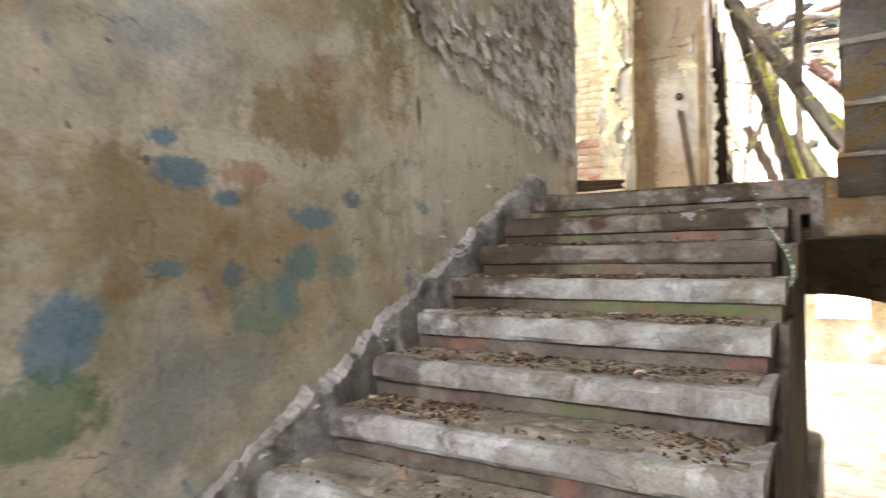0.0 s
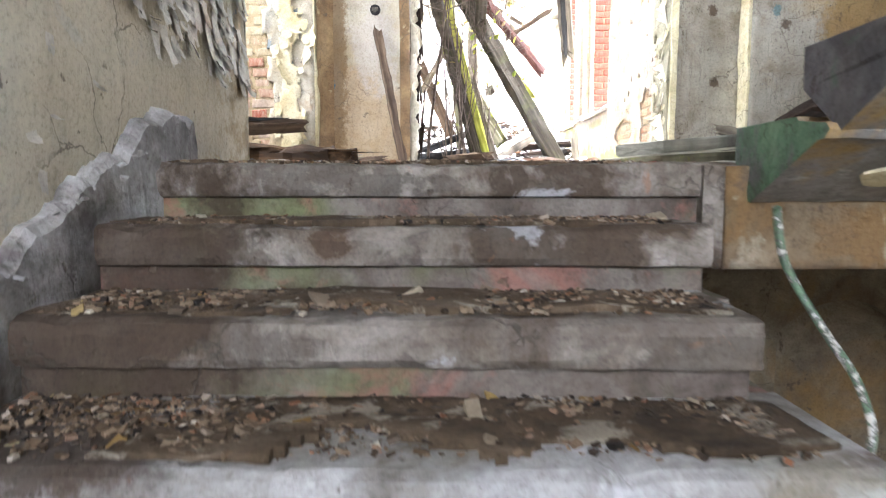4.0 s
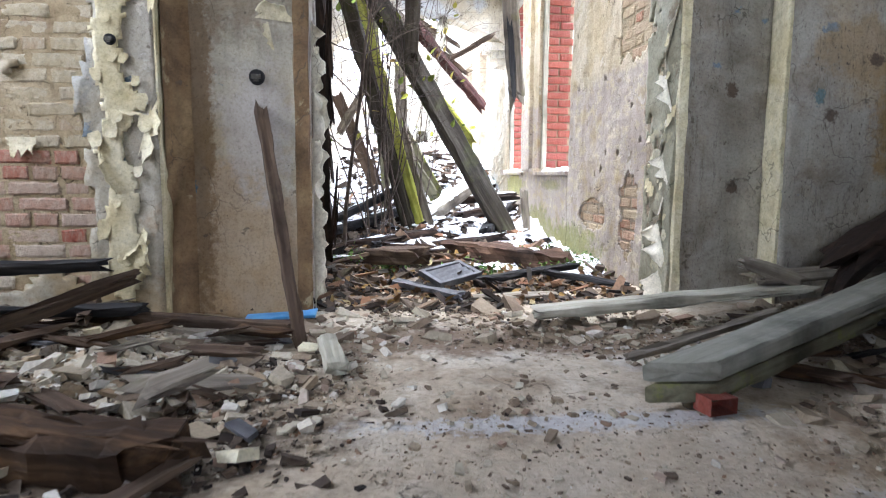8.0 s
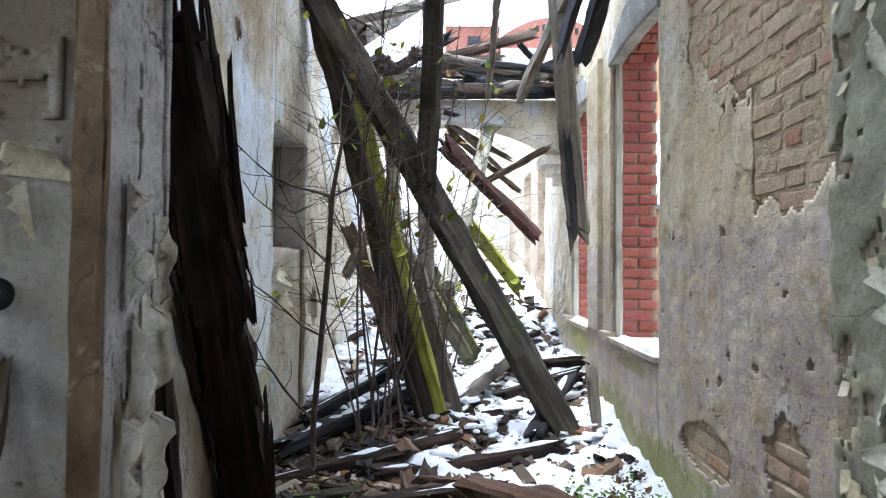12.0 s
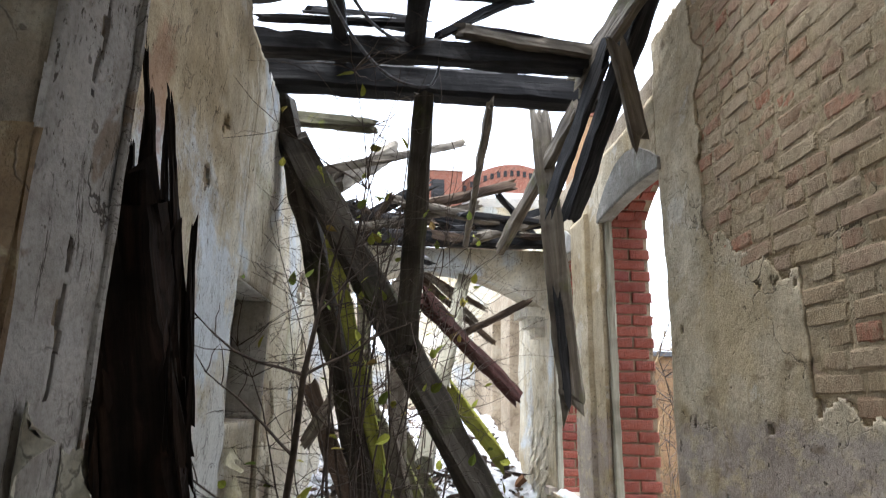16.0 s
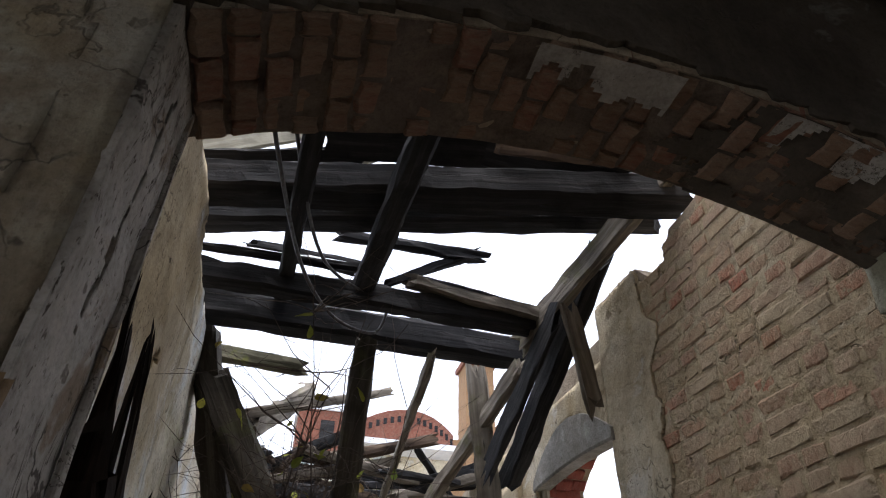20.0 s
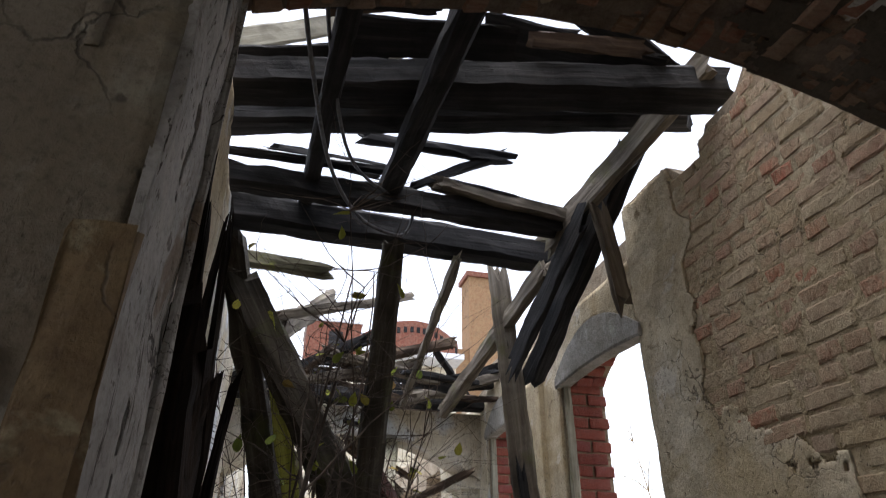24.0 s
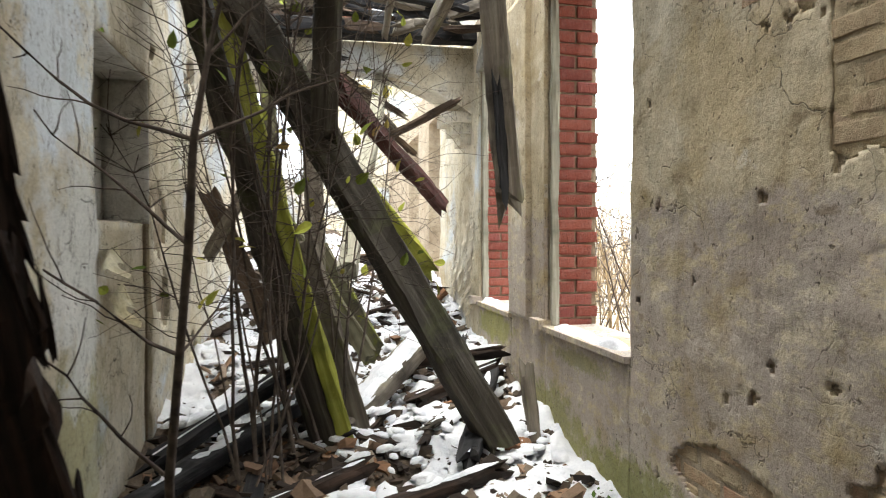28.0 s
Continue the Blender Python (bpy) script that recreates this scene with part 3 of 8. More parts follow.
M_LITTER = chips_mat("fallen_leaves", [(0.0, (0.06, 0.032, 0.016)), (0.4, (0.13, 0.07, 0.03)), (0.75, (0.2, 0.13, 0.05)), (0.9, (0.32, 0.2, 0.06)), (1.0, (0.3, 0.27, 0.15))])
M_LEAF = chips_mat("yellow_green_leaf", [(0.0, (0.12, 0.17, 0.03)), (0.5, (0.25, 0.28, 0.04)), (0.8, (0.36, 0.34, 0.05)), (1.0, (0.25, 0.15, 0.06))])
M_WEED = chips_mat("green_weed", [(0.0, (0.05, 0.10, 0.02)), (1.0, (0.13, 0.2, 0.04))])
k = Mat("shrub_bark")
M_BARK = k.done(k.ramp(k.noise(18, 6, 0.6), [(0.3, (0.03, 0.022, 0.018)), (0.7, (0.115, 0.088, 0.07))]), 0.9, k.noise(60, 4), 0.4, 0.004)
k = Mat("blue_sheet")
M_BLUE = k.done(k.ramp(k.noise(9, 5), [(0.3, (0.04, 0.16, 0.36)), (0.7, (0.10, 0.30, 0.55))]), 0.4)
k = Mat("corroded_iron")
M_IRON = k.done(k.ramp(k.noise(25, 6), [(0.3, (0.03, 0.025, 0.022)), (0.6, (0.10, 0.09, 0.075)), (0.75, (0.2, 0.21, 0.18))]), 0.7, k.noise(70, 4), 0.3, 0.004, metal=0.3)
k = Mat("slate_grey")
M_SLATE = k.done(k.ramp(k.noise(12, 6), [(0.3, (0.045, 0.046, 0.05)), (0.7, (0.14, 0.14, 0.15))]), 0.7, k.noise(50, 5), 0.3, 0.004)
k = Mat("rough_ground")
M_GROUND = k.done(k.ramp(k.noise(1.4, 9, 0.7), [(0.3, (0.13, 0.10, 0.06)), (0.55, (0.3, 0.27, 0.22)), (0.7, (0.7, 0.7, 0.7))]), 0.95, k.noise(9, 7), 0.6, 0.05)


# ---- builders ----
def fbm(p, octaves=4):
    return noise.fractal(Vector(p), 1.0, 2.0, octaves, noise_basis="PERLIN_ORIGINAL")


def mesh(name, verts, faces, mat, parent=None, label="", smooth=False):
    me = bpy.data.meshes.new(name)
    me.from_pydata([tuple(v) for v in verts], [], faces)
    me.materials.append(mat)
    if smooth:
        me.polygons.foreach_set("use_smooth", [True] * len(me.polygons))
    me.update()
    ob = new(name, me)
    if parent is not None:
        ob.parent = parent
    if label:
        tagged(ob, label)
    return ob


def structure(ob, label, category):
    return tagged(ob, label, category, kind="structure")


def thing(name, label, category, group="", at=(0, 0, 0)):
    ob = new(name)
    ob.location = at
    return tagged(ob, label, category, group)


def boxes(name, blocks, mat, parent=None, label=""):
    """One mesh of plain blocks (x0, x1, y0, y1, z0, z1) that butt against each other."""
    verts, faces = [], []
    for x0, x1, y0, y1, z0, z1 in blocks:
        n = len(verts)
        verts += [(x, y, z) for z in (z0, z1) for y in (y0, y1) for x in (x0, x1)]
        faces += [tuple(n + i for i in f) for f in ((0, 2, 3, 1), (4, 5, 7, 6), (0, 1, 5, 4), (2, 6, 7, 3), (0, 4, 6, 2), (1, 3, 7, 5))]
    return mesh(name, verts, faces, mat, parent, label)


def sheet(name, o, u, v, lu, lv, step, mat, parent=None, keep=None, bulge=None, thick=0.02, rough=0.006, label="", seed=0.0):
    """A skin of plaster on a wall: a grid from o along u and v, uneven, missing where keep() is false, with its broken edges turned back to the wall."""
    u, v, o = Vector(u).normalized(), Vector(v).normalized(), Vector(o)
    n = u.cross(v)
    nu, nv = max(2, round(lu / step)), max(2, round(lv / step))
    verts, index, faces = [], {}, []

    def corner(i, j):
        if (i, j) not in index:
            a, b = lu * i / nu, lv * j / nv
            p = o + u * a + v * b
            d = thick + rough * 2.2 * fbm((p * 1.3 + Vector((seed, 0, 0)))) + rough * fbm(p * 7) + (bulge(a, b) if bulge else 0.0)
            if keep and 0 < i < nu and 0 < j < nv:
                p = p + (u * fbm(p * 19) + v * fbm(p * 19 + Vector((5, 5, 5)))) * step * 0.5
            index[i, j] = len(verts)
            verts.append(p + n * max(0.002, d))
        return index[i, j]

    cells = set()
    for i in range(nu):
        for j in range(nv):
            if keep is None or keep(lu * (i + 0.5) / nu, lv * (j + 0.5) / nv):
                cells.add((i, j))
                faces.append((corner(i, j), corner(i + 1, j), corner(i + 1, j + 1), corner(i, j + 1)))
    back = {}

    def behind(k):
        if k not in back:
            p = verts[k]
            back[k] = len(verts)
            verts.append(p - n * ((p - o).dot(n) + 0.004))
        return back[k]

    for i, j in cells:
        for (di, dj), (a, b) in (((-1, 0), ((0, 1), (0, 0))), ((1, 0), ((1, 0), (1, 1))), ((0, -1), ((0, 0), (1, 0))), ((0, 1), ((1, 1), (0, 1)))):
            if (i + di, j + dj) not in cells:
                p, q = index[i + a[0], j + a[1]], index[i + b[0], j + b[1]]
                faces.append((q, p, behind(p), behind(q)))
    ob = mesh(name, verts, faces, mat, parent, label)
    me = ob.data
    me.polygons.foreach_set("use_smooth", [i < len(cells) for i in range(len(me.polygons))])
    return ob


def axes(a, b, roll=0.0):
    """The pose of a long thing whose local x runs from a to b."""
    a, b = Vector(a), Vector(b)
    x = (b - a).normalized()
    side = Vector((0, 0, 1)) if abs(x.z) < 0.96 else Vector((0, 1, 0))
    y = side.cross(x).normalized()
    m = Matrix((x, y, x.cross(y))).transposed().to_4x4()
    return Matrix.Translation(a) @ m @ Matrix.Rotation(radians(roll), 4, "X")


def timber_mesh(name, length, w, h, wear=0.006, rag=0.05, bend=0.0, taper=1.0, seed=0.0, mat=None, rot=0.0, skew=0.0):
    """A squared timber along x with worn arrises, uneven faces and broken ends. rot: how much of its section has rotted away, in places."""
    n = max(6, min(60, round(length / 0.05)))
    ch = min(w, h) * 0.14
    ring = [(-w / 2 + ch, -h / 2), (0, -h / 2), (w / 2 - ch, -h / 2), (w / 2, -h / 2 + ch), (w / 2, 0), (w / 2, h / 2 - ch), (w / 2 - ch, h / 2), (0, h / 2), (-w / 2 + ch, h / 2), (-w / 2, h / 2 - ch), (-w / 2, 0), (-w / 2, -h / 2 + ch)]
    m = len(ring)
    verts, faces = [], []
    for i in range(n + 1):
        t = i / n
        s = 1 + (taper - 1) * t
        for j, (y, z) in enumerate(ring):
            e = rag * fbm((seed + j * 1.7, 3.3, i * 0.01)) * 2.2 if i in (0, n) else 0.0
            k = seed * 3.1
            dy, dz = fbm((t * length * 3 + k, j * 0.9, 1)) * wear * 2.4, fbm((t * length * 3 + k, j * 0.9, 7)) * wear * 2.4
            bite = 1 - rot * max(0.0, fbm((t * length * 2.2 + k, y * 9, z * 9 + 2)) + 0.1) - 0.35 * rot * max(0.0, fbm((t * length * 12 + k, j * 2.3, 4)))
            verts.append((t * length + e + skew * y * (1 - t), y * s * bite + dy + bend * math.sin(math.pi * t), z * s * bite + dz))
    for i in range(n):
        for j in range(m):
            a, b = i * m + j, i * m + (j + 1) % m
            faces.append((a, b, b + m, a + m))
    for i, flip in ((0, False), (n, True)):
        c = len(verts)
        verts.append((i / n * length + rag * 0.8 * fbm((seed, 9, i)), 0, 0))
        for j in range(m):
            a, b = i * m + j, i * m + (j + 1) % m
            faces.append((a, b, c) if flip else (b, a, c))
    me = bpy.data.meshes.new(name)
    me.from_pydata(verts, [], faces)
    me.materials.append(mat)
    return me


SEED = [1.0]


def timber(name, label, a, b, w, h, mat, roll=0.0, category="timber", group="", **how):
    SEED[0] += 1.37
    me = timber_mesh(name, (Vector(b) - Vector(a)).length, w, h, seed=SEED[0], mat=mat, **how)
    ob = new(name, me)
    ob.matrix_world = axes(a, b, roll)
    return tagged(ob, label, category, group)


def snow_cap(a, b, w, lift, thick=0.03, gaps=0.0, label="thin strip of old snow lying along a fallen timber"):
    """Snow lying along the upper side of a timber."""
    a, b = Vector(a), Vector(b)
    length = (b - a).length
    x = (b - a).normalized()
    y = Vector((0, 0, 1)).cross(x).normalized()
    z = x.cross(y)
    SEED[0] += 0.73
    n = max(6, round(length / 0.045))
    verts, faces = [], []
    for i in range(n + 1):
        t = i / n
        here = fbm((SEED[0], t * length * 2.4, 0))
        on = 1.0 if here > gaps - 0.45 else 0.0
        f = on * min(1.0, 8 * t + 0.05, 8 * (1 - t) + 0.05)
        for j in range(7):
            g = j / 6 * 2 - 1
            side = w * 0.5 * g * (0.85 + 0.35 * fbm((SEED[0], t * length * 6, 4 + (1 if g > 0 else 0)))) * (0.25 + 0.75 * f)
            up = thick * f * (1 - g * g) * (0.9 + 0.8 * fbm((t * length * 5, g, SEED[0]))) - 0.004
            verts.append(a + x * (t * length) + y * side + z * (lift + up))
    for i in range(n):
        for j in range(6):
            p = i * 7 + j
            faces.append((p, p + 7, p + 8, p + 1))
    return tagged(mesh("snow_cap", verts, faces, M_SNOW, smooth=True), label, "snow", kind="stuff")


def chunk(rng, size):
    """The corners and faces of one small broken piece."""
    sx, sy, sz = size
    pts = [Vector((x * sx, y * sy, z * sz)) * 0.5 for z in (-1, 1) for y in (-1, 1) for x in (-1, 1)]
    pts = [Vector((p.x * rng.uniform(0.55, 1.1), p.y * rng.uniform(0.55, 1.1), p.z * rng.uniform(0.7, 1.1))) for p in pts]
    return pts, [(0, 2, 3, 1), (4, 5, 7, 6), (0, 1, 5, 4), (2, 6, 7, 3), (0, 4, 6, 2), (1, 3, 7, 5)]


def scatter(name, label, category, count, place, mat, sizes, flat=0.5, seed=1, tilt=25, long=1.0):
    """Loose broken pieces, strewn by place(rng) -> (x, y, z); one object of stuff."""
    rng = random.Random(seed)
    verts, faces = [], []
    for _ in range(count):
        spot = place(rng)
        if spot is None:
            continue
        s = sizes[0] * (sizes[1] / sizes[0]) ** (rng.random() ** 2.0)
        pts, fs = chunk(rng, (s * rng.uniform(0.8, 1.5) * long, s * rng.uniform(0.6, 1.1), s * flat * rng.uniform(0.6, 1.3)))
        m = pose(spot[0], spot[1], spot[2] + s * flat * 0.25, rng.uniform(-tilt, tilt), rng.uniform(-tilt, tilt), rng.uniform(0, 360))
        n = len(verts)
        verts += [m @ p for p in pts]
        faces += [tuple(n + i for i in f) for f in fs]
    return tagged(mesh(name, verts, faces, mat), label, category, kind="stuff")


def flakes(name, label, spots, mat, parent=None, seed=3):
    """Curled scales of peeling paint; spots: (place, outward normal, width, height, curl)."""
    rng = random.Random(seed)
    verts, faces = [], []
    for at, nrm, w, h, curl in spots:
        nrm = Vector(nrm).normalized()
        side = Vector((0, 0, 1)).cross(nrm).normalized()
        spin = rng.uniform(-0.35, 0.35)
        up = (Vector((0, 0, 1)) * math.cos(spin) + side * math.sin(spin)).normalized()
        side = up.cross(nrm) * -1
        start = len(verts)
        for back in (0.0, 0.0025):
            for i in range(5):
                t = i / 4
                lift = curl * t * t
                drop = h * (t - 0.35 * t * t * min(1.0, curl / max(h, 0.01)))
                ww = w * (0.55 + 0.45 * math.sin(math.pi * min(1, 0.25 + t * 0.7))) * rng.uniform(0.75, 1.15)
                for g in (-1, -0.35, 0.35, 1):
                    verts.append(Vector(at) - up * (drop * (1 + 0.15 * g * rng.uniform(-1, 1))) + side * (ww * 0.5 * g) + nrm * (0.004 + lift * (1 + 0.12 * g * rng.uniform(-1, 1)) - back))
        for i in range(4):
            for j in range(3):
                p = start + i * 4 + j
                faces.append((p, p + 1, p + 5, p + 4))
                q = p + 20
                faces.append((q, q + 4, q + 5, q + 1))
    ob = mesh(name, verts, faces, mat, parent, label, smooth=True)
    return tagged(ob, label, kind="stuff") if parent is not None else tagged(ob, label, "peeling paint", kind="stuff")


def brick_meshes(mat, size, count=5, wear=0.008, seed=2):
    """A few worn bricks, to be shared by the pieces of a wall. Local x: length, y: depth, z: height."""
    rng = random.Random(seed)
    out = []
    for c in range(count):
        verts, faces = [], []
        xs, zs = (-0.5, -0.44, 0.0, 0.44, 0.5), (-0.5, -0.36, 0.36, 0.5)
        for zi, z in enumerate(zs):
            for xi, x in enumerate(xs):
                edge = (xi in (0, 4)) or (zi in (0, 3))
                verts.append((x * size[0] + rng.uniform(-1, 1) * wear, size[1] * 0.5 - (wear * rng.uniform(0.8, 2.2) if edge else rng.uniform(0, wear * 0.9)), z * size[2] + rng.uniform(-1, 1) * wear * 0.6))
        for zi in range(3):
            for xi in range(4):
                p = zi * 5 + xi
                faces.append((p + 1, p, p + 5, p + 6))
        rim = [0, 1, 2, 3, 4, 9, 14, 19, 18, 17, 16, 15, 10, 5]
        base = len(verts)
        verts += [(verts[i][0], -size[1] * 0.5, verts[i][2]) for i in rim]
        for i in range(len(rim)):
            j = (i + 1) % len(rim)
            faces.append((rim[i], rim[j], base + j, base + i))
        me = bpy.data.meshes.new("brick")
        me.from_pydata(verts, [], faces)
        me.materials.append(mat)
        out.append(me)
    return out


def lay_bricks(parent, meshes, o, u, lu, lv, size, joint, keep=None, seed=5, proud=0.006, mixed=0, up=(0, 0, 1), heads=0.42):
    """Single bricks in running bond over a patch of wall whose face starts at o and runs along u and up."""
    rng = random.Random(seed)
    u, up, o = Vector(u).normalized(), Vector(up).normalized(), Vector(o)
    nrm = u.cross(up)
    base = Matrix((u * -1, nrm, up)).transposed().to_4x4()
    rows, made = int(lv / (size[2] + joint)), 0
    for r in range(rows):
        z = (r + 0.5) * (size[2] + joint)
        x = -size[0] * (0.5 if r % 2 else 0.0) - rng.uniform(0, 0.3) * size[0] * mixed
        while x < lu:
            ln = size[0] * (0.48 if mixed and rng.random() < heads else 1.0)
            lo, hi = max(0.0, x), min(lu, x + ln)
            mid = (lo + hi) / 2
            if hi - lo > size[0] * 0.22 and (keep is None or keep(mid, z)):
                ob = new("brick", rng.choice(meshes))
                ob.parent = parent
                sc = Matrix.Diagonal(((hi - lo) / size[0], 1, 1, 1))
                ob.matrix_world = Matrix.Translation(o + u * mid + up * z + nrm * (rng.uniform(-0.6, 0.6) * proud)) @ base @ pose(0, 0, 0, rng.uniform(-2, 2), rng.uniform(-1.5, 1.5), rng.uniform(-2, 2)) @ sc
                made += 1
            x += ln + joint * 1.5
    return made


def tube(path, radii, sides=5):
    """Corners and faces of a tapering stem along a path."""
    verts, faces = [], []
    for i, p in enumerate(path):
        d = (path[min(i + 1, len(path) - 1)] - path[max(i - 1, 0)]).normalized()
        a = d.orthogonal().normalized()
        b = d.cross(a)
        for s in range(sides):
            ang = 2 * math.pi * s / sides
            verts.append(p + (a * math.cos(ang) + b * math.sin(ang)) * radii[i])
    for i in range(len(path) - 1):
        for s in range(sides):
            p, q = i * sides + s, i * sides + (s + 1) % sides
            faces.append((p, q, q + sides, p + sides))
    faces.append(tuple(range(sides)))
    faces.append(tuple(len(verts) - 1 - s for s in range(sides)))
    return verts, faces


def add(target, piece):
    n = len(target[0])
    target[0].extend(piece[0])
    target[1].extend(tuple(n + i for i in f) for f in piece[1])


def wander(rng, start, way, length, bits=8, sway=0.25, lift=0.0):
    p, d, out = Vector(start), Vector(way).normalized(), [Vector(start)]
    for _ in range(bits):
        d = (d + Vector((rng.uniform(-1, 1), rng.uniform(-1, 1), rng.uniform(-1, 1))) * sway + Vector((0, 0, lift))).normalized()
        p = p + d * (length / bits)
        out.append(p.copy())
    return out


def leaf(target, rng, at, size, hang=0.6):
    """A single pointed leaf, slightly folded along its rib."""
    m = Matrix.Translation(at) @ Euler((rng.uniform(-1, 1), rng.uniform(-1, 1) - hang, rng.uniform(0, 6.3))).to_matrix().to_4x4()
    pts = [(0, 0, 0), (0.35, 0, -0.03), (0.75, 0, -0.05), (1.08, 0, -0.1)] + [(a, s * b, c) for s in (1, -1) for a, b, c in ((0.08, 0.2, 0.03), (0.35, 0.34, 0.07), (0.68, 0.24, 0.04), (0.9, 0.09, -0.03))]
    add(target, ([m @ (Vector(p) * size) for p in pts], [(0, 1, 5, 4), (1, 2, 6, 5), (2, 3, 7, 6), (1, 0, 8, 9), (2, 1, 9, 10), (3, 2, 10, 11)]))


def shrub(label, base, stems, seed, leaves=60, leaf_size=0.05, height=2.4, spread=0.35, radius=0.014, twigs=7, name="shrub"):
    """A bare bush: each stem a part, the twigs and the last leaves one part each."""
    rng = random.Random(seed)
    ob = thing(name, label, "shrub", at=base)
    twig, foliage = ([], []), ([], [])
    for s in range(stems):
        start = Vector((rng.uniform(-1, 1), rng.uniform(-1, 1), 0)) * 0.12
        path = wander(rng, start, (rng.uniform(-1, 1) * spread, rng.uniform(-1, 1) * spread, 1), height * rng.uniform(0.65, 1.0), 9, 0.16, 0.05)
        r = radius * rng.uniform(0.6, 1.1)
        part = ([], [])
        add(part, tube(path, [r * (1 - 0.75 * i / 9) for i in range(10)]))
        mesh("stem", part[0], part[1], M_BARK, ob, smooth=True)
        for q in range(twigs):
            i = rng.randint(3, 9)
            sub = wander(rng, path[i], (rng.uniform(-1, 1), rng.uniform(-1, 1), rng.uniform(-0.1, 0.8)), height * rng.uniform(0.12, 0.32), 6, 0.3)
            add(twig, tube(sub, [r * 0.42 * (1 - 0.8 * j / 6) for j in range(7)], 4))
            for j in (2, 4):
                fine = wander(rng, sub[j], (rng.uniform(-1, 1), rng.uniform(-1, 1), rng.uniform(-0.5, 0.7)), height * rng.uniform(0.05, 0.14), 4, 0.35)
                add(twig, tube(fine, [r * 0.2 * (1 - 0.7 * f / 4) for f in range(5)], 3))
                if leaves and rng.random() < leaves / (stems * twigs * 2):
                    leaf(foliage, rng, fine[-1], leaf_size * rng.uniform(0.6, 1.2))
    if twig[0]:
        tagged(mesh("twig_tangle", twig[0], twig[1], M_BARK, ob), kind="stuff")
    if foliage[0]:
        tagged(mesh("foliage", foliage[0], foliage[1], M_LEAF, ob), "few yellow-green hanging leaves", kind="stuff")
    return ob


# ---- the large structure ----
RISE, TREAD, TOP_Y, LOW, DEEP = 0.161, 0.306, 3.66, -1.932, -3.1
STAIR_W, STAIR_E = -1.66, -0.08

# ground outside, at the level of the lower floor
ground = structure(boxes("ground", [(-200, 200, -200, -3.5, -3.4, LOW - 0.03), (-200, 200, 19.3, 200, -3.4, LOW - 0.03), (-200, -6.0, -3.5, 19.3, -3.4, LOW - 0.03), (1.5, 200, 6.9, 19.3, -3.4, LOW - 0.03), (4.7, 200, -3.5, 6.9, -3.4, LOW - 0.03)], M_GROUND), "rough winter ground with patches of snow", "ground")

# lower hall and the passage under the landing
floor_lower = structure(boxes("floor_lower", [(-6.0, -0.1, -3.5, 6.5, DEEP - 0.2, LOW), (-0.1, 4.4, -3.5, 0.55, DEEP - 0.2, LOW), (-0.1, 4.7, 0.55, 6.9, DEEP - 0.2, DEEP), (-6.0, -0.1, 6.5, 19.3, DEEP - 0.2, DEEP), (-0.1, 1.5, 6.9, 19.3, DEEP - 0.2, DEEP)], M_FLOOR), "pale dusty stone floor of the lower hall", "floor")

# the stair wall with its distemper skin
wall_stair = structure(boxes("wall_stair", [(-2.05, STAIR_W - 0.02, -3.2, 4.69, LOW, 5.2)], M_MORTAR), "stairwell wall with blotched ochre and blue distemper", "wall")
sheet("plaster_skin", (STAIR_W - 0.02, -3.2, LOW), (0, 1, 0), (0, 0, 1), 7.89, 5.6, 0.05, M_STAIRWALL, wall_stair, thick=0.018, rough=0.008)
sheet("wall_end", (STAIR_W - 0.001, 4.69, LOW), (-1, 0, 0), (0, 0, 1), 0.39, 5.6, 0.05, M_STAIRWALL, wall_stair, thick=0.006, rough=0.006)

# unseen back wall and far sides close the hall; their window openings are assumed
wall_back = structure(boxes("wall_back", [(-6.0, -1.65, -3.5, -3.2, LOW, 5.2), (0.15, 4.7, -3.5, -3.2, LOW, 5.2), (-1.65, 0.15, -3.5, -3.2, LOW, 1.3), (-1.65, 0.15, -3.5, -3.2, 3.7, 5.2)], M_LANDING), "unseen plain plastered wall with an assumed tall window opening", "wall")
wall_east = structure(boxes("wall_east", [(4.4, 4.7, -3.2, 2.0, DEEP, 5.2), (4.4, 4.7, 2.8, 4.8, DEEP, 5.2), (4.4, 4.7, 2.0, 2.8, DEEP, -1.6), (4.4, 4.7, 2.0, 2.8, -1.0, 5.2), (4.4, 4.7, 5.6, 7.3, DEEP, 5.2), (4.4, 4.7, 4.8, 5.6, DEEP, 2.6), (4.4, 4.7, 4.8, 5.6, 3.3, 5.2)], M_LANDING), "unseen plain plastered side wall with an assumed window opening", "wall")
wall_west = structure(boxes("wall_west", [(-4.8, -4.5, 4.3, 4.9, LOW, 5.2), (-4.8, -4.5, 6.5, 7.3, LOW, 5.2), (-4.8, -4.5, 4.9, 6.5, LOW, 2.0), (-4.8, -4.5, 4.9, 6.5, 3.5, 5.2), (-4.5, -2.05, 4.3, 4.69, LOW, 5.2)], M_LANDING), "unseen plain plastered side wall with an assumed window opening", "wall")
# ceiling added out of view; its dark tone keeps bounced light low
ceiling = structure(boxes("ceiling_hall", [(-4.8, 4.7, -3.5, 7.3, 5.2, 5.4), (-4.5, 4.4, 3.9, 6.74, 3.75, 3.95)], M_DARKPL), "unseen dark plaster ceiling", "ceiling")

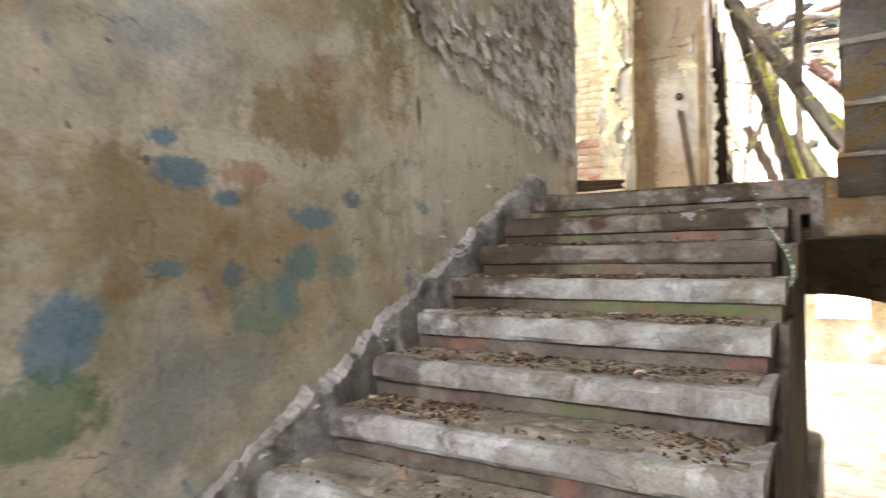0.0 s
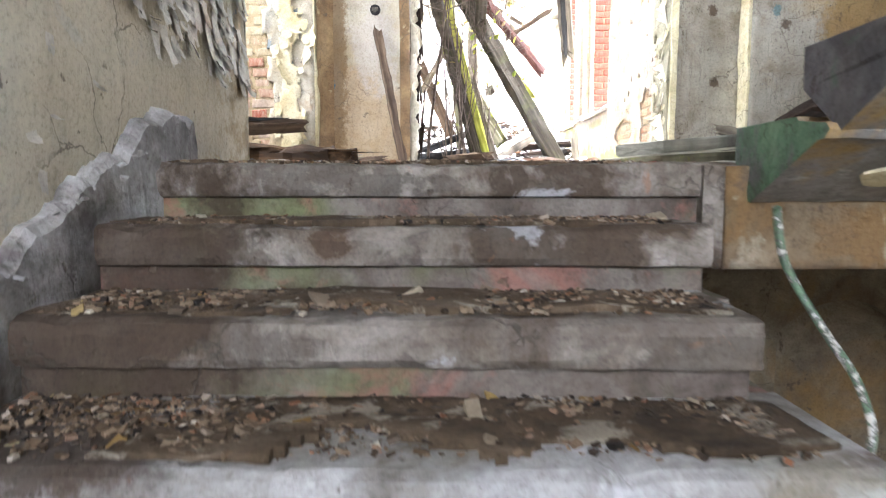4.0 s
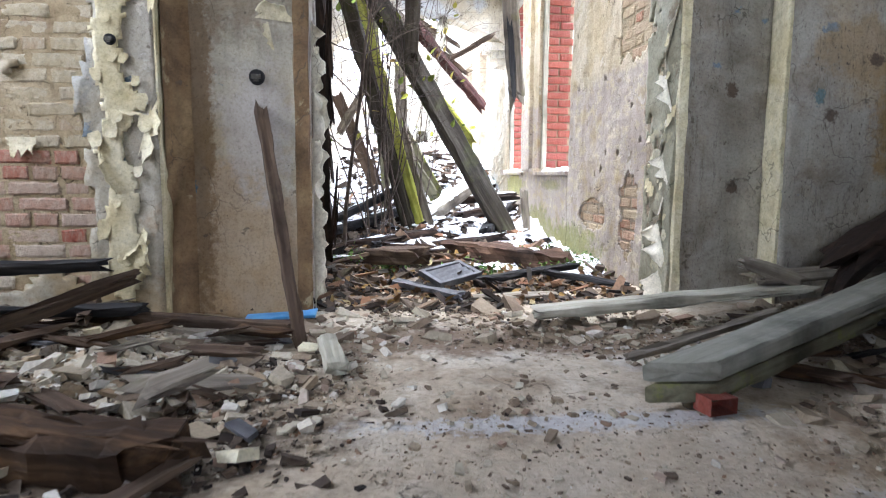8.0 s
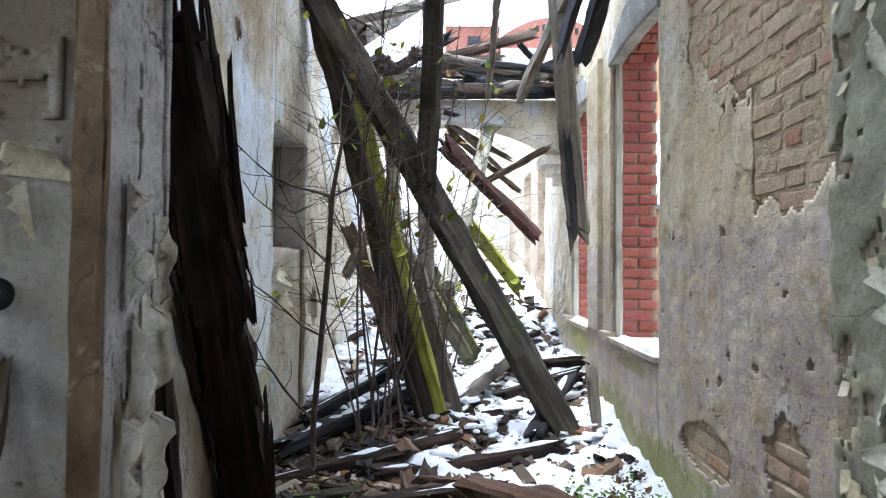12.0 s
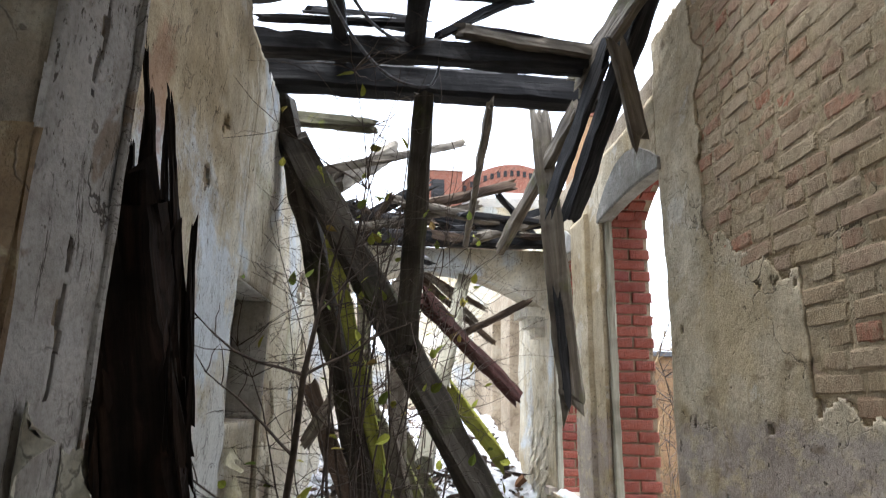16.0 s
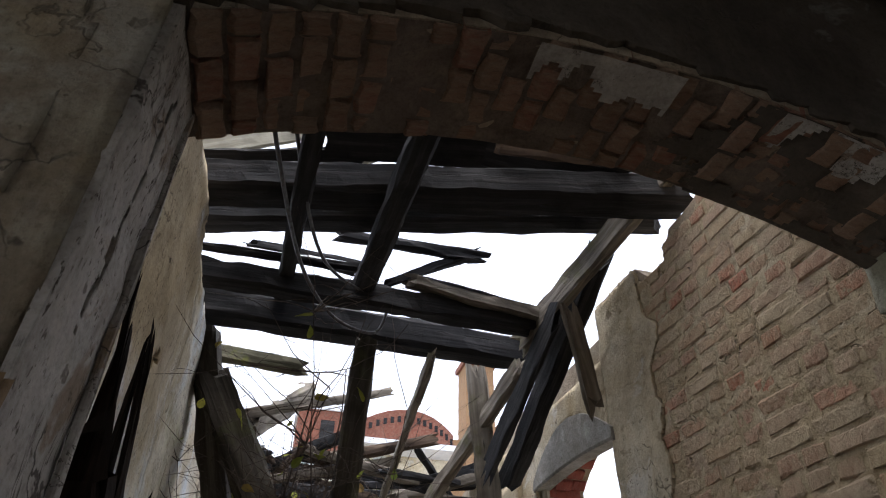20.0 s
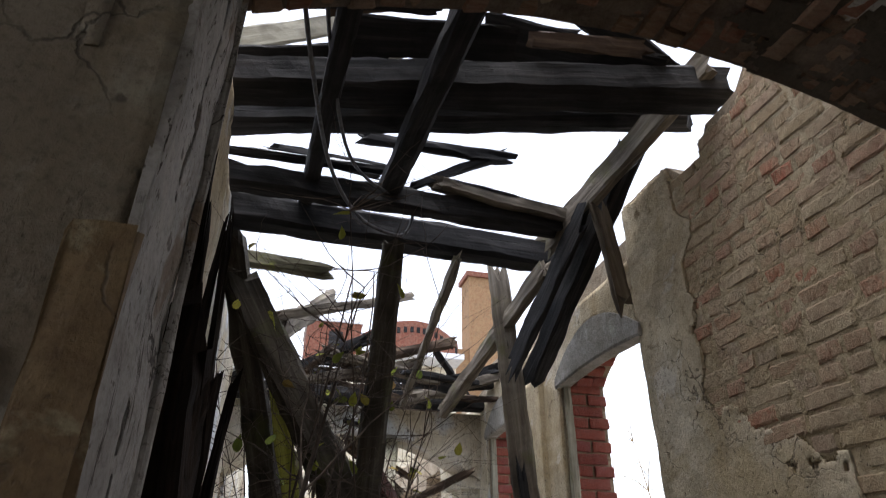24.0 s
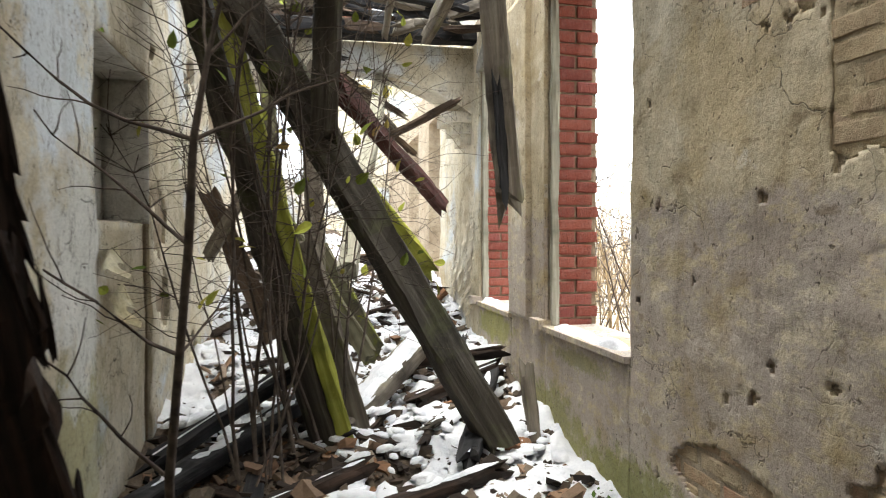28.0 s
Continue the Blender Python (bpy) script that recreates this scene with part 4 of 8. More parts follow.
# landing slab and its front beam
floor_landing = structure(boxes("floor_landing", [(-4.5, 4.4, TOP_Y + 0.28, 7.34, -0.24, -0.012), (STAIR_E + 0.02, 4.4, TOP_Y - 0.02, TOP_Y + 0.28, -0.30, -0.012), (-4.5, -2.05, 4.69, TOP_Y + 0.9, -0.24, -0.012)], M_CONC), "dusty concrete landing strewn with debris", "floor")
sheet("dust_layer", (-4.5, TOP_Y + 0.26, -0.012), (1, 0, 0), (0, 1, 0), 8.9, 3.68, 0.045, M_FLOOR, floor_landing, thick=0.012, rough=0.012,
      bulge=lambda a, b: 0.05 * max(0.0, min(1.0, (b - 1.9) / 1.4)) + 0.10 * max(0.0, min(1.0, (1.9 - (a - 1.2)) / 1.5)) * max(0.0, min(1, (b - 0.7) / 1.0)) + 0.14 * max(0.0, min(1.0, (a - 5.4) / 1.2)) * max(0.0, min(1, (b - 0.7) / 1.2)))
beam_face = sheet("beam_face", (0.0, TOP_Y - 0.02, -0.30), (1, 0, 0), (0, 0, 1), 4.4, 0.285, 0.03, plaster("ochre_beam_paint", [(0.0, (0.06, 0.043, 0.027)), (0.45, (0.15, 0.11, 0.065)), (1.0, (0.25, 0.2, 0.14))], [((0.18, 0.105, 0.04), 2.6, 0.46, 0.54, 0.75), ((0.30, 0.265, 0.2), 4, 0.58, 0.62, 0.7), ((0.08, 0.06, 0.045), 5, 0.58, 0.62, 0.7)], 3, shift=12, grey=0.0), floor_landing, thick=0.008, rough=0.006)

M_GRIT = plaster("brown_tread_dirt", [(0.0, (0.035, 0.021, 0.011)), (0.5, (0.10, 0.064, 0.032)), (1.0, (0.19, 0.132, 0.078))], [((0.4, 0.36, 0.29), 9, 0.56, 0.62, 0.6)], 6, grain=140, strength=0.9, streak=0.0, shift=21)

M_DUST = plaster("pale_tread_dust", [(0.0, (0.13, 0.10, 0.072)), (0.5, (0.28, 0.235, 0.175)), (1.0, (0.43, 0.385, 0.31))], [((0.5, 0.46, 0.39), 9, 0.56, 0.62, 0.6)], 6, grain=140, strength=0.9, streak=0.0, shift=23)

# stairs: each step a worn concrete slab over a set-back riser
stairs = structure(new("stairs"), "worn concrete stairs covered in plaster chips and grit", "stairs")


def step_mesh(k):
    rng = random.Random(40 + k)
    y, z = TOP_Y - TREAD * k, -RISE * k
    back = y + TREAD + 0.06 if k else y + 0.32
    prof = [(y + 0.03, z - 0.105), (y + 0.006, z - 0.098), (y, z - 0.08), (y, z - 0.03), (y + 0.008, z - 0.009), (y + 0.03, z), (y + 0.12, z - 0.002), (back, z)]
    n, verts, faces = 60, [], []
    east = (0.04, -0.145, -0.17, -0.115, -0.14, -0.12, -0.11, -0.10, -0.1, -0.1, -0.1, -0.1)[k]
    for i in range(n + 1):
        x = STAIR_W - 0.02 + (east - STAIR_W + 0.02) * i / n
        for j, (a, b) in enumerate(prof):
            wearing = 0.012 * fbm((x * 5, k * 3.1, j * 0.6)) + 0.006 * fbm((x * 19, k * 3.1, j * 0.8))
            dip = -0.008 * math.exp(-((x + 0.85) / 0.45) ** 2) if 3 <= j <= 6 else 0.0
            chip = -0.03 * max(0.0, fbm((x * 9, k * 7.7, 2)) - 0.28) if j in (3, 4, 5) else 0.0
            verts.append((x, a - wearing * (1 if j < 5 else 0.2) - chip * 0.6, b + (wearing * 0.5 if j > 3 else 0) + dip + chip))
    m = len(prof)
    for i in range(n):
        for j in range(m - 1):
            p = i * m + j
            faces.append((p, p + m, p + m + 1, p + 1))
    faces.append(tuple(range(n * m, n * m + m)))
    faces.append(tuple(reversed(range(m))))
    return verts, faces, y, z, east


for k in range(12):
    verts, faces, y, z, east = step_mesh(k)
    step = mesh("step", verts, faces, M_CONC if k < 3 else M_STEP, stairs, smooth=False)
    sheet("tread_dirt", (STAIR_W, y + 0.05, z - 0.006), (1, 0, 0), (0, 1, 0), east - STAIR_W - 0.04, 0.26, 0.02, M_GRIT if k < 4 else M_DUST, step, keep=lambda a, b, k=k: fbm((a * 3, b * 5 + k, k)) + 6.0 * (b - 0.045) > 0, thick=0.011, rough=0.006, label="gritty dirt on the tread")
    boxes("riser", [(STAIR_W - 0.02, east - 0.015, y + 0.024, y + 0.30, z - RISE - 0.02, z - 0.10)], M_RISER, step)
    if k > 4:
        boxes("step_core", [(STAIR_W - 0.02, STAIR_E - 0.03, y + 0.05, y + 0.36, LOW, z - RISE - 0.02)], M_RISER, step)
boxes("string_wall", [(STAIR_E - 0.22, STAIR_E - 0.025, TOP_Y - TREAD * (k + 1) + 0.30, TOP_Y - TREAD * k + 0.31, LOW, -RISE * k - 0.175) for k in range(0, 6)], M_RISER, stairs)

# sloping cement skirting on the wall side
verts, faces = [], []
n = 260
for i in range(n + 1):
    y = -0.2 + (3.98 + 0.2) * i / n
    line = (y - TOP_Y) * RISE / TREAD
    jag = 0.05 * fbm((y * 5, 1, 0)) + 0.03 * fbm((y * 17, 4, 0)) - 0.05 * max(0.0, fbm((y * 3.3, 7, 2)))
    top = min(line + 0.10, 0.17) + jag
    w = 0.055 + 0.03 * fbm((y * 2.5, 2, 5))
    for x, z in ((STAIR_W + w, line - 0.34), (STAIR_W + w * 1.05, line - 0.1 + jag), (STAIR_W + w * 0.85, top - 0.02), (STAIR_W + 0.02, top), (STAIR_W - 0.01, top + 0.004)):
        verts.append((x + 0.004 * fbm((y * 6, z * 14, 3)), y, z + 0.006 * fbm((y * 40, x * 30, 8))))
for i in range(n):
    for j in range(4):
        p = i * 5 + j
        faces.append((p, p + 1, p + 6, p + 5))
faces.append((0, 1, 2, 3, 4))
faces.append(tuple(n * 5 + i for i in (4, 3, 2, 1, 0)))
skirting = structure(mesh("skirting", verts, faces, M_SKIRT), "crumbling grey cement skirting along the stairs", "skirting")

# second flight, rising back over the lower hall: wedge-shaped steps seen from below
M_SOFFIT = plaster("flaking_grey_soffit_paint", [(0.0, (0.12, 0.105, 0.09)), (0.5, (0.25, 0.235, 0.22)), (1.0, (0.37, 0.355, 0.335))], [((0.40, 0.25, 0.07), 1.7, 0.54, 0.62, 0.75), ((0.55, 0.53, 0.48), 3, 0.60, 0.65, 0.7)], 2.4, shift=14, grey=0.1)
M_ENDPAINT = plaster("green_end_paint", [(0.0, (0.10, 0.11, 0.10)), (0.5, (0.14, 0.26, 0.16)), (1.0, (0.26, 0.38, 0.26))], [((0.2, 0.19, 0.2), 6, 0.5, 0.6, 0.8)], 6, shift=9, grey=0.05)
M_ENDGREY = plaster("grey_end_render", [(0.0, (0.07, 0.07, 0.08)), (0.5, (0.13, 0.125, 0.14)), (1.0, (0.22, 0.21, 0.23))], [((0.09, 0.16, 0.11), 5, 0.6, 0.68, 0.6)], 6, shift=9)
stairs_upper = structure(new("stairs_upper"), "upper flight of wedge-shaped stone steps with flaking grey paint", "stairs")
# UPE: added width out of view, up to the far wall, blocks back light
UPX, UPE, UT, UR = 0.08, 4.4, 0.285, 0.165
for k in range(12):
    y, z = 3.42 - UT * k, 0.095 + UR * k
    far = (3.62, -0.112) if k == 0 else (y + 0.14, z - 0.21)
    # round the tread's nose, slanting underside, a bead at its near end
    prof = [(y + 0.30, z), (y + 0.0, z), (y - 0.012, z - 0.012), (y - 0.135, z - 0.03), (y - 0.150, z - 0.046), (y - 0.136, z - 0.062), (y - 0.118, z - 0.066), far, (y + 0.30, z - 0.10 if k else -0.112)]
    m, n, verts, faces = len(prof), 60, [], []
    x0 = UPX + 0.016 * fbm((k * 1.7, 2, 4)) - (0.02 if k == 0 else 0.0)
    for i in range(n + 1):
        x = x0 + (UPE - x0) * (i / n) ** 1.6
        for j, (a, b) in enumerate(prof):
            verts.append((x + (0.014 * fbm((a * 20, b * 20, 3)) if i == 0 else 0), a + 0.007 * fbm((x * 6, b * 9, j)), b + 0.005 * fbm((x * 7, j, 5 + k))))
    for i in range(n):
        for j in range(m):
            p, q = i * m + j, i * m + (j + 1) % m
            faces.append((p, p + m, q + m, q))
    part = mesh("step", verts, faces, M_SOFFIT, stairs_upper)
    mesh("end_face", [(v[0], v[1], v[2]) for v in verts[:m]], [tuple(range(m))], M_ENDPAINT if k == 0 else M_ENDGREY, part, "rough end face with remains of old paint")
for px, f, r in ((0.33, 0.50, 0.075), (0.52, 0.36, 0.06)):
    n = 14
    cy, cz = 3.62 + (3.302 - 3.62) * f, -0.112 + (0.029 + 0.112) * f
    ring = [(px + r * (1 + 0.15 * math.sin(3 * t)) * math.cos(t), cy - 0.62 * r * math.sin(t), cz - 0.010 + 0.28 * r * math.sin(t)) for t in [2 * math.pi * i / n for i in range(n)]]
    mesh("plaster_patch", ring + [(v[0], v[1] + 0.006, v[2] + 0.016) for v in ring], [tuple(range(n))] + [(i, (i + 1) % n, n + (i + 1) % n, n + i) for i in range(n)], M_CREAM, stairs_upper, "pale oval patch of plaster")

# lower wall under the landing: arched passage, then an arched blind niche
def arch_fill(x0, x1, y0, y1, spring, rise, top, n=20):
    """Masonry above a segmental arch between x0 and x1."""
    verts, faces = [], []
    for i in range(n + 1):
        f = i / n
        x = x0 + (x1 - x0) * f
        z = spring + rise * (1 - (2 * f - 1) ** 2)
        verts += [(x, y0, z), (x, y1, z), (x, y1, top), (x, y0, top)]
    for i in range(n):
        a = i * 4
        faces += [(a, a + 4, a + 5, a + 1), (a + 1, a + 5, a + 6, a + 2), (a + 2, a + 6, a + 7, a + 3), (a + 3, a + 7, a + 4, a)]
    faces += [(0, 1, 2, 3), (n * 4 + 3, n * 4 + 2, n * 4 + 1, n * 4)]
    return verts, faces


def join(*pieces):
    out = ([], [])
    for p in pieces:
        add(out, p)
    return out


def block(x0, x1, y0, y1, z0, z1):
    return ([(x, y, z) for z in (z0, z1) for y in (y0, y1) for x in (x0, x1)], [(0, 2, 3, 1), (4, 5, 7, 6), (0, 1, 5, 4), (2, 6, 7, 3), (0, 4, 6, 2), (1, 3, 7, 5)])


lower = join(block(-6.0, -1.0, 6.5, 6.9, DEEP, -0.24), arch_fill(-1.0, 0.82, 6.5, 6.9, -1.0, 0.28, -0.24), block(0.82, 1.68, 6.5, 6.9, DEEP, -0.24), arch_fill(1.68, 2.68, 6.5, 6.62, -1.15, 0.25, -0.24), block(1.68, 2.68, 6.62, 6.9, DEEP, -0.24), block(2.68, 4.4, 6.5, 6.9, DEEP, -0.24))
# tones lowered for the shade under the landing
M_LOWER = plaster("shade_toned_lower_plaster", [(0.0, (0.09, 0.065, 0.04)), (0.4, (0.18, 0.14, 0.09)), (1.0, (0.31, 0.265, 0.19))], [((0.28, 0.17, 0.06), 1.1, 0.5, 0.65, 0.7), ((0.09, 0.07, 0.05), 5, 0.62, 0.66, 0.8)], 1.8, shift=16)
wall_lower = structure(mesh("wall_lower", lower[0], lower[1], M_LOWER), "lower wall with an arched passage and blind niche", "wall")

# door wall of the landing: front face, shallow recess, arched opening
DOOR_W, DOOR_E, FRONT, RECESS, FAR = -1.10, 0.96, 6.74, 6.91, 7.3
dw = join(block(-4.5, -1.80, FRONT + 0.02, FAR, -0.24, 5.2), block(-1.80, DOOR_W, RECESS + 0.01, 7.22, -0.24, 3.9), block(-1.80, -1.20, 7.22, FAR, -0.24, 3.9), block(DOOR_E, 1.50, RECESS + 0.01, FAR, -0.24, 3.9), block(1.50, 4.4, FRONT + 0.02, FAR, -0.24, 5.2), block(-1.80, 1.50, FRONT + 0.02, FAR, 3.9, 5.2))
add(dw, arch_fill(DOOR_W, DOOR_E, RECESS + 0.01, FAR, 2.93, 0.22, 3.9))
wall_door = structure(mesh("wall_door", dw[0], dw[1], M_MORTAR), "landing wall with a broad arched doorway, flaking plaster over brick", "wall")


def patchy(u0, v0, lim, scale=2.2, k=0.0):
    return lambda a, b: fbm(((a + u0) * scale, (b + v0) * scale, k)) < lim(a, b)


# exposed brick on the west part of the landing wall, skins of plaster round it
BRK = (0.24, 0.09, 0.066)
JOINT = 0.011
wallbrick = brick_meshes(M_WALLBRICK, BRK, 12, 0.006, 12)
creambrick = brick_meshes(M_CREAMBRICK, BRK, 8, 0.006, 13)
pinkbrick = brick_meshes(M_PINKBRICK, BRK, 8, 0.005, 14)
red = brick_meshes(M_RED, (0.24, 0.10, 0.068), 5, 0.0025, 9)
west_gone = lambda a, b: a < 2.36 + 0.10 * fbm((b * 2.2, 1, 1)) and b > 0.25 + 0.3 * fbm((a * 1.7, 3, 1)) and fbm((a * 2, b * 2, 8)) > -0.55
sheet("plaster_skin", (-4.5, FRONT + 0.02, -0.02), (1, 0, 0), (0, 0, 1), 2.70, 3.77, 0.035, M_LANDING, wall_door, keep=lambda a, b: not west_gone(a, b), thick=0.026, rough=0.008)
sheet("plaster_skin", (-1.80, RECESS + 0.01, -0.02), (1, 0, 0), (0, 0, 1), 0.70, 3.4, 0.03, M_LANDING, wall_door, thick=0.014, rough=0.008)
sheet("plaster_skin", (DOOR_E, RECESS + 0.01, -0.02), (1, 0, 0), (0, 0, 1), 0.54, 3.4, 0.03, M_DIMWALL, wall_door, thick=0.014, rough=0.008)
sheet("plaster_skin", (1.50, FRONT + 0.02, -0.02), (1, 0, 0), (0, 0, 1), 2.9, 3.77, 0.04, M_DIMWALL, wall_door, thick=0.02, rough=0.012)
sheet("recess_return", (-1.80, FRONT + 0.0, -0.02), (0, 1, 0), (0, 0, 1), 0.17, 3.4, 0.03, M_CREAM, wall_door, thick=0.012, rough=0.008)
sheet("recess_return", (1.50, RECESS, -0.02), (0, -1, 0), (0, 0, 1), 0.17, 3.4, 0.03, M_CREAM, wall_door, thick=0.012, rough=0.008)
M_LINING = plaster("cracked_lilac_paint", [(0.0, (0.21, 0.175, 0.14)), (0.4, (0.40, 0.36, 0.315)), (1.0, (0.55, 0.515, 0.47))], [((0.20, 0.13, 0.07), 3.5, 0.6, 0.64, 0.65), ((0.5, 0.46, 0.4), 6, 0.62, 0.65, 0.5)], 2.0, shift=18, cracks=0.9, streak=0.5, flecks=0.9, splits=1.0)
sheet("reveal_skin", (DOOR_W, RECESS, 0.0), (0, 1, 0), (0, 0, 1), 0.315, 2.95, 0.014, M_LINING, wall_door, thick=0.016, rough=0.006, keep=lambda a, b: (b > 1.42 + 0.1 * fbm((a * 9, 2, 2)) and not abs(a - 0.16 - 0.05 * fbm((b * 2.5, 1, 6))) < 0.005 + 0.012 * fbm((b * 6, 3, 1))) or fbm((a * 6, b * 2.6, 3)) < -0.05 or a < 0.06)
sheet("reveal_skin", (DOOR_E, FAR, 0.0), (0, -1, 0), (0, 0, 1), 0.39, 2.95, 0.02, M_REVEAL, wall_door, thick=0.012, rough=0.01, keep=lambda a, b: a > 0.27 or fbm((a * 5, b * 2.5, 6)) + 0.3 * fbm((a * 20, b * 12, 6)) < 0.34)

# corridor beyond the doorway: roofless, ruined
CW, CE, C_END = -1.33, 1.04, 12.05
wl_top = [(7.3, 4.0), (8.8, 3.85), (9.0, 3.66), (9.6, 3.64), (10.0, 3.68), (11, 3.5), (12, 3.5), (19, 3.3)]
we_top = [(7.3, 4.1), (7.9, 3.95), (8.05, 3.8), (8.33, 3.82), (8.38, 3.63), (8.5, 3.64), (8.66, 3.82), (9.15, 3.80), (9.5, 3.7), (10.6, 3.6), (11, 3.6), (12, 3.4), (19, 3.2)]


def skyline(points, y):
    for (a, b), (c, d) in zip(points, points[1:]):
        if y <= c:
            return b + (d - b) * (y - a) / (c - a) + 0.05 * fbm((y * 6, 1, 9))
    return points[-1][1]


def ragged_wall(x0, x1, y0, y1, z0, tops, step=0.12):
    """A length of wall whose broken top follows a skyline."""
    n = max(1, round((y1 - y0) / step))
    verts, faces = [], []
    for i in range(n + 1):
        y = y0 + (y1 - y0) * i / n
        t = skyline(tops, y) if callable(tops) is False else tops
        verts += [(x0, y, z0), (x1, y, z0), (x1, y, t), (x0, y, t)]
    for i in range(n):
        a = i * 4
        faces += [(a, a + 1, a + 5, a + 4), (a + 1, a + 2, a + 6, a + 5), (a + 2, a + 3, a + 7, a + 6), (a + 3, a, a + 4, a + 7)]
    faces += [(3, 2, 1, 0), (n * 4, n * 4 + 1, n * 4 + 2, n * 4 + 3)]
    return verts, faces


# west wall with a doorway niche
NICHE = (9.16, 10.02, 2.27)
WEST_PIECES = (block(CW - 0.45, CW, 6.9, 7.3, DEEP, -0.25), ragged_wall(CW - 0.45, CW, 7.3, NICHE[0], DEEP, wl_top), ragged_wall(CW - 0.45, CW, NICHE[1], 19.0, LOW, wl_top), block(CW - 0.45, CW - 0.22, NICHE[0], NICHE[1], LOW, NICHE[2]), ragged_wall(CW - 0.45, CW, NICHE[0], NICHE[1], NICHE[2], wl_top), block(CW - 0.22, CW - 0.02, NICHE[0], NICHE[1], LOW, 1.5))
wall_west_corridor = structure(new("wall_corridor_west"), "roofless corridor wall with pale weathered plaster and a niche", "wall")
for verts, faces in WEST_PIECES:
    mesh("wall_piece", verts, faces, M_MORTAR, wall_west_corridor)
LOFF = 7.3
sheet("plaster_skin", (CW, 7.3, -0.3), (0, 1, 0), (0, 0, 1), 1.86, 4.4, 0.035, M_CORRL, wall_west_corridor, keep=lambda a, b: b < skyline(wl_top, a + LOFF) + 0.27 and fbm((a * 2, b * 2, 5)) < 0.75, thick=0.02, rough=0.01)
sheet("plaster_skin", (CW, NICHE[1], -0.3), (0, 1, 0), (0, 0, 1), 6.5, 4.2, 0.05, M_CORRL, wall_west_corridor, keep=lambda a, b: b < skyline(wl_top, a + NICHE[1]) + 0.27 and fbm((a * 2, b * 2, 5)) < 0.5, thick=0.02, rough=0.01)
sheet("plaster_skin", (CW, NICHE[0], NICHE[2] + 0.0), (0, 1, 0), (0, 0, 1), 0.86, 1.6, 0.04, M_CORRL, wall_west_corridor, keep=lambda a, b: b + NICHE[2] < skyline(wl_top, a + NICHE[0]) - 0.03, thick=0.02, rough=0.01)
sheet("niche_skin", (CW - 0.22, NICHE[0], 1.5), (0, 1, 0), (0, 0, 1), 0.86, 0.77, 0.04, M_WHITEPL, wall_west_corridor, thick=0.006, rough=0.006)
sheet("niche_skin", (CW - 0.02, NICHE[0], -0.3), (0, 1, 0), (0, 0, 1), 0.86, 1.8, 0.04, M_CORRL, wall_west_corridor, thick=0.006, rough=0.006)

sheet("niche_skin", (CW - 0.22, NICHE[1], 1.5), (1, 0, 0), (0, 0, 1), 0.235, 0.77, 0.03, M_WHITEPL, wall_west_corridor, thick=0.006, rough=0.004)
sheet("niche_skin", (CW - 0.22, NICHE[1], NICHE[2]), (1, 0, 0), (0, -1, 0), 0.235, 0.86, 0.03, M_WHITEPL, wall_west_corridor, thick=0.006, rough=0.004)
sheet("niche_sill", (CW - 0.22, NICHE[0], 1.5), (1, 0, 0), (0, 1, 0), 0.2, 0.86, 0.03, M_CORR, wall_west_corridor, thick=0.01, rough=0.006)

# east wall with two arched windows
W1, W2 = (9.12, 10.22), (10.92, 11.86)
SILL, SPRING = 0.82, 2.98
TH = 0.33


def arch_fill_y(x0, x1, y0, y1, spring, rise, top, n=18):
    v, f = arch_fill(y0, y1, x0, x1, spring, rise, top, n)
    return [(b, a, c) for a, b, c in v], [tuple(reversed(q)) for q in f]


EAST_PIECES = (ragged_wall(CE, CE + TH, 7.3, W1[0], -0.35, we_top), ragged_wall(CE, CE + TH, W1[1], W2[0], -0.35, we_top), ragged_wall(CE, CE + TH, W2[1], 13.6, -0.35, we_top),
            *[block(CE, CE + TH, q, q + 0.35, DEEP, -0.35) for q in (6.9, 8.35, 9.8, 11.25, 12.7)], *[block(CE, CE + TH, q + 0.35, q + 1.45, DEEP, -2.9) for q in (6.9, 8.35, 9.8, 11.25, 12.7)],
            block(CE, CE + TH, W1[0], W1[1], -0.35, SILL), block(CE, CE + TH, W2[0], W2[1], -0.35, SILL),
            arch_fill_y(CE, CE + TH, W1[0], W1[1], SPRING, 0.24, 3.6), arch_fill_y(CE, CE + TH, W2[0], W2[1], SPRING - 0.05, 0.22, 3.6),
            ragged_wall(CE, CE + TH, 14.4, 15.2, LOW, we_top), ragged_wall(CE, CE + TH, 16.1, 19.0, LOW, we_top), block(CE, CE + TH, 13.6, 14.4, LOW, SILL), block(CE, CE + TH, 15.2, 16.1, LOW, SILL), block(CE, CE + TH, 13.6, 14.4, 2.9, 3.3), block(CE, CE + TH, 15.2, 16.1, 2.9, 3.25))
wall_east_corridor = structure(new("wall_corridor_east"), "roofless corridor wall of bare brick and plaster with arched windows", "wall")
for verts, faces in EAST_PIECES:
    mesh("wall_piece", verts, faces, M_MORTAR, wall_east_corridor)
PITS = ((8.19, 2.45, 0.03), (8.12, 2.13, 0.028), (8.37, 2.31, 0.025), (8.23, 2.13, 0.025), (7.99, 2.09, 0.022), (7.78, 2.70, 0.03), (8.24, 1.56, 0.028), (8.89, 1.56, 0.03), (9.05, 1.13, 0.035), (8.20, 0.99, 0.024), (8.27, 0.865, 0.032), (8.42, 0.83, 0.022), (8.88, 0.39, 0.035), (7.94, 0.98, 0.03), (8.97, 2.02, 0.02), (8.62, 1.25, 0.02), (7.7, 1.3, 0.026), (7.55, 1.05, 0.03))


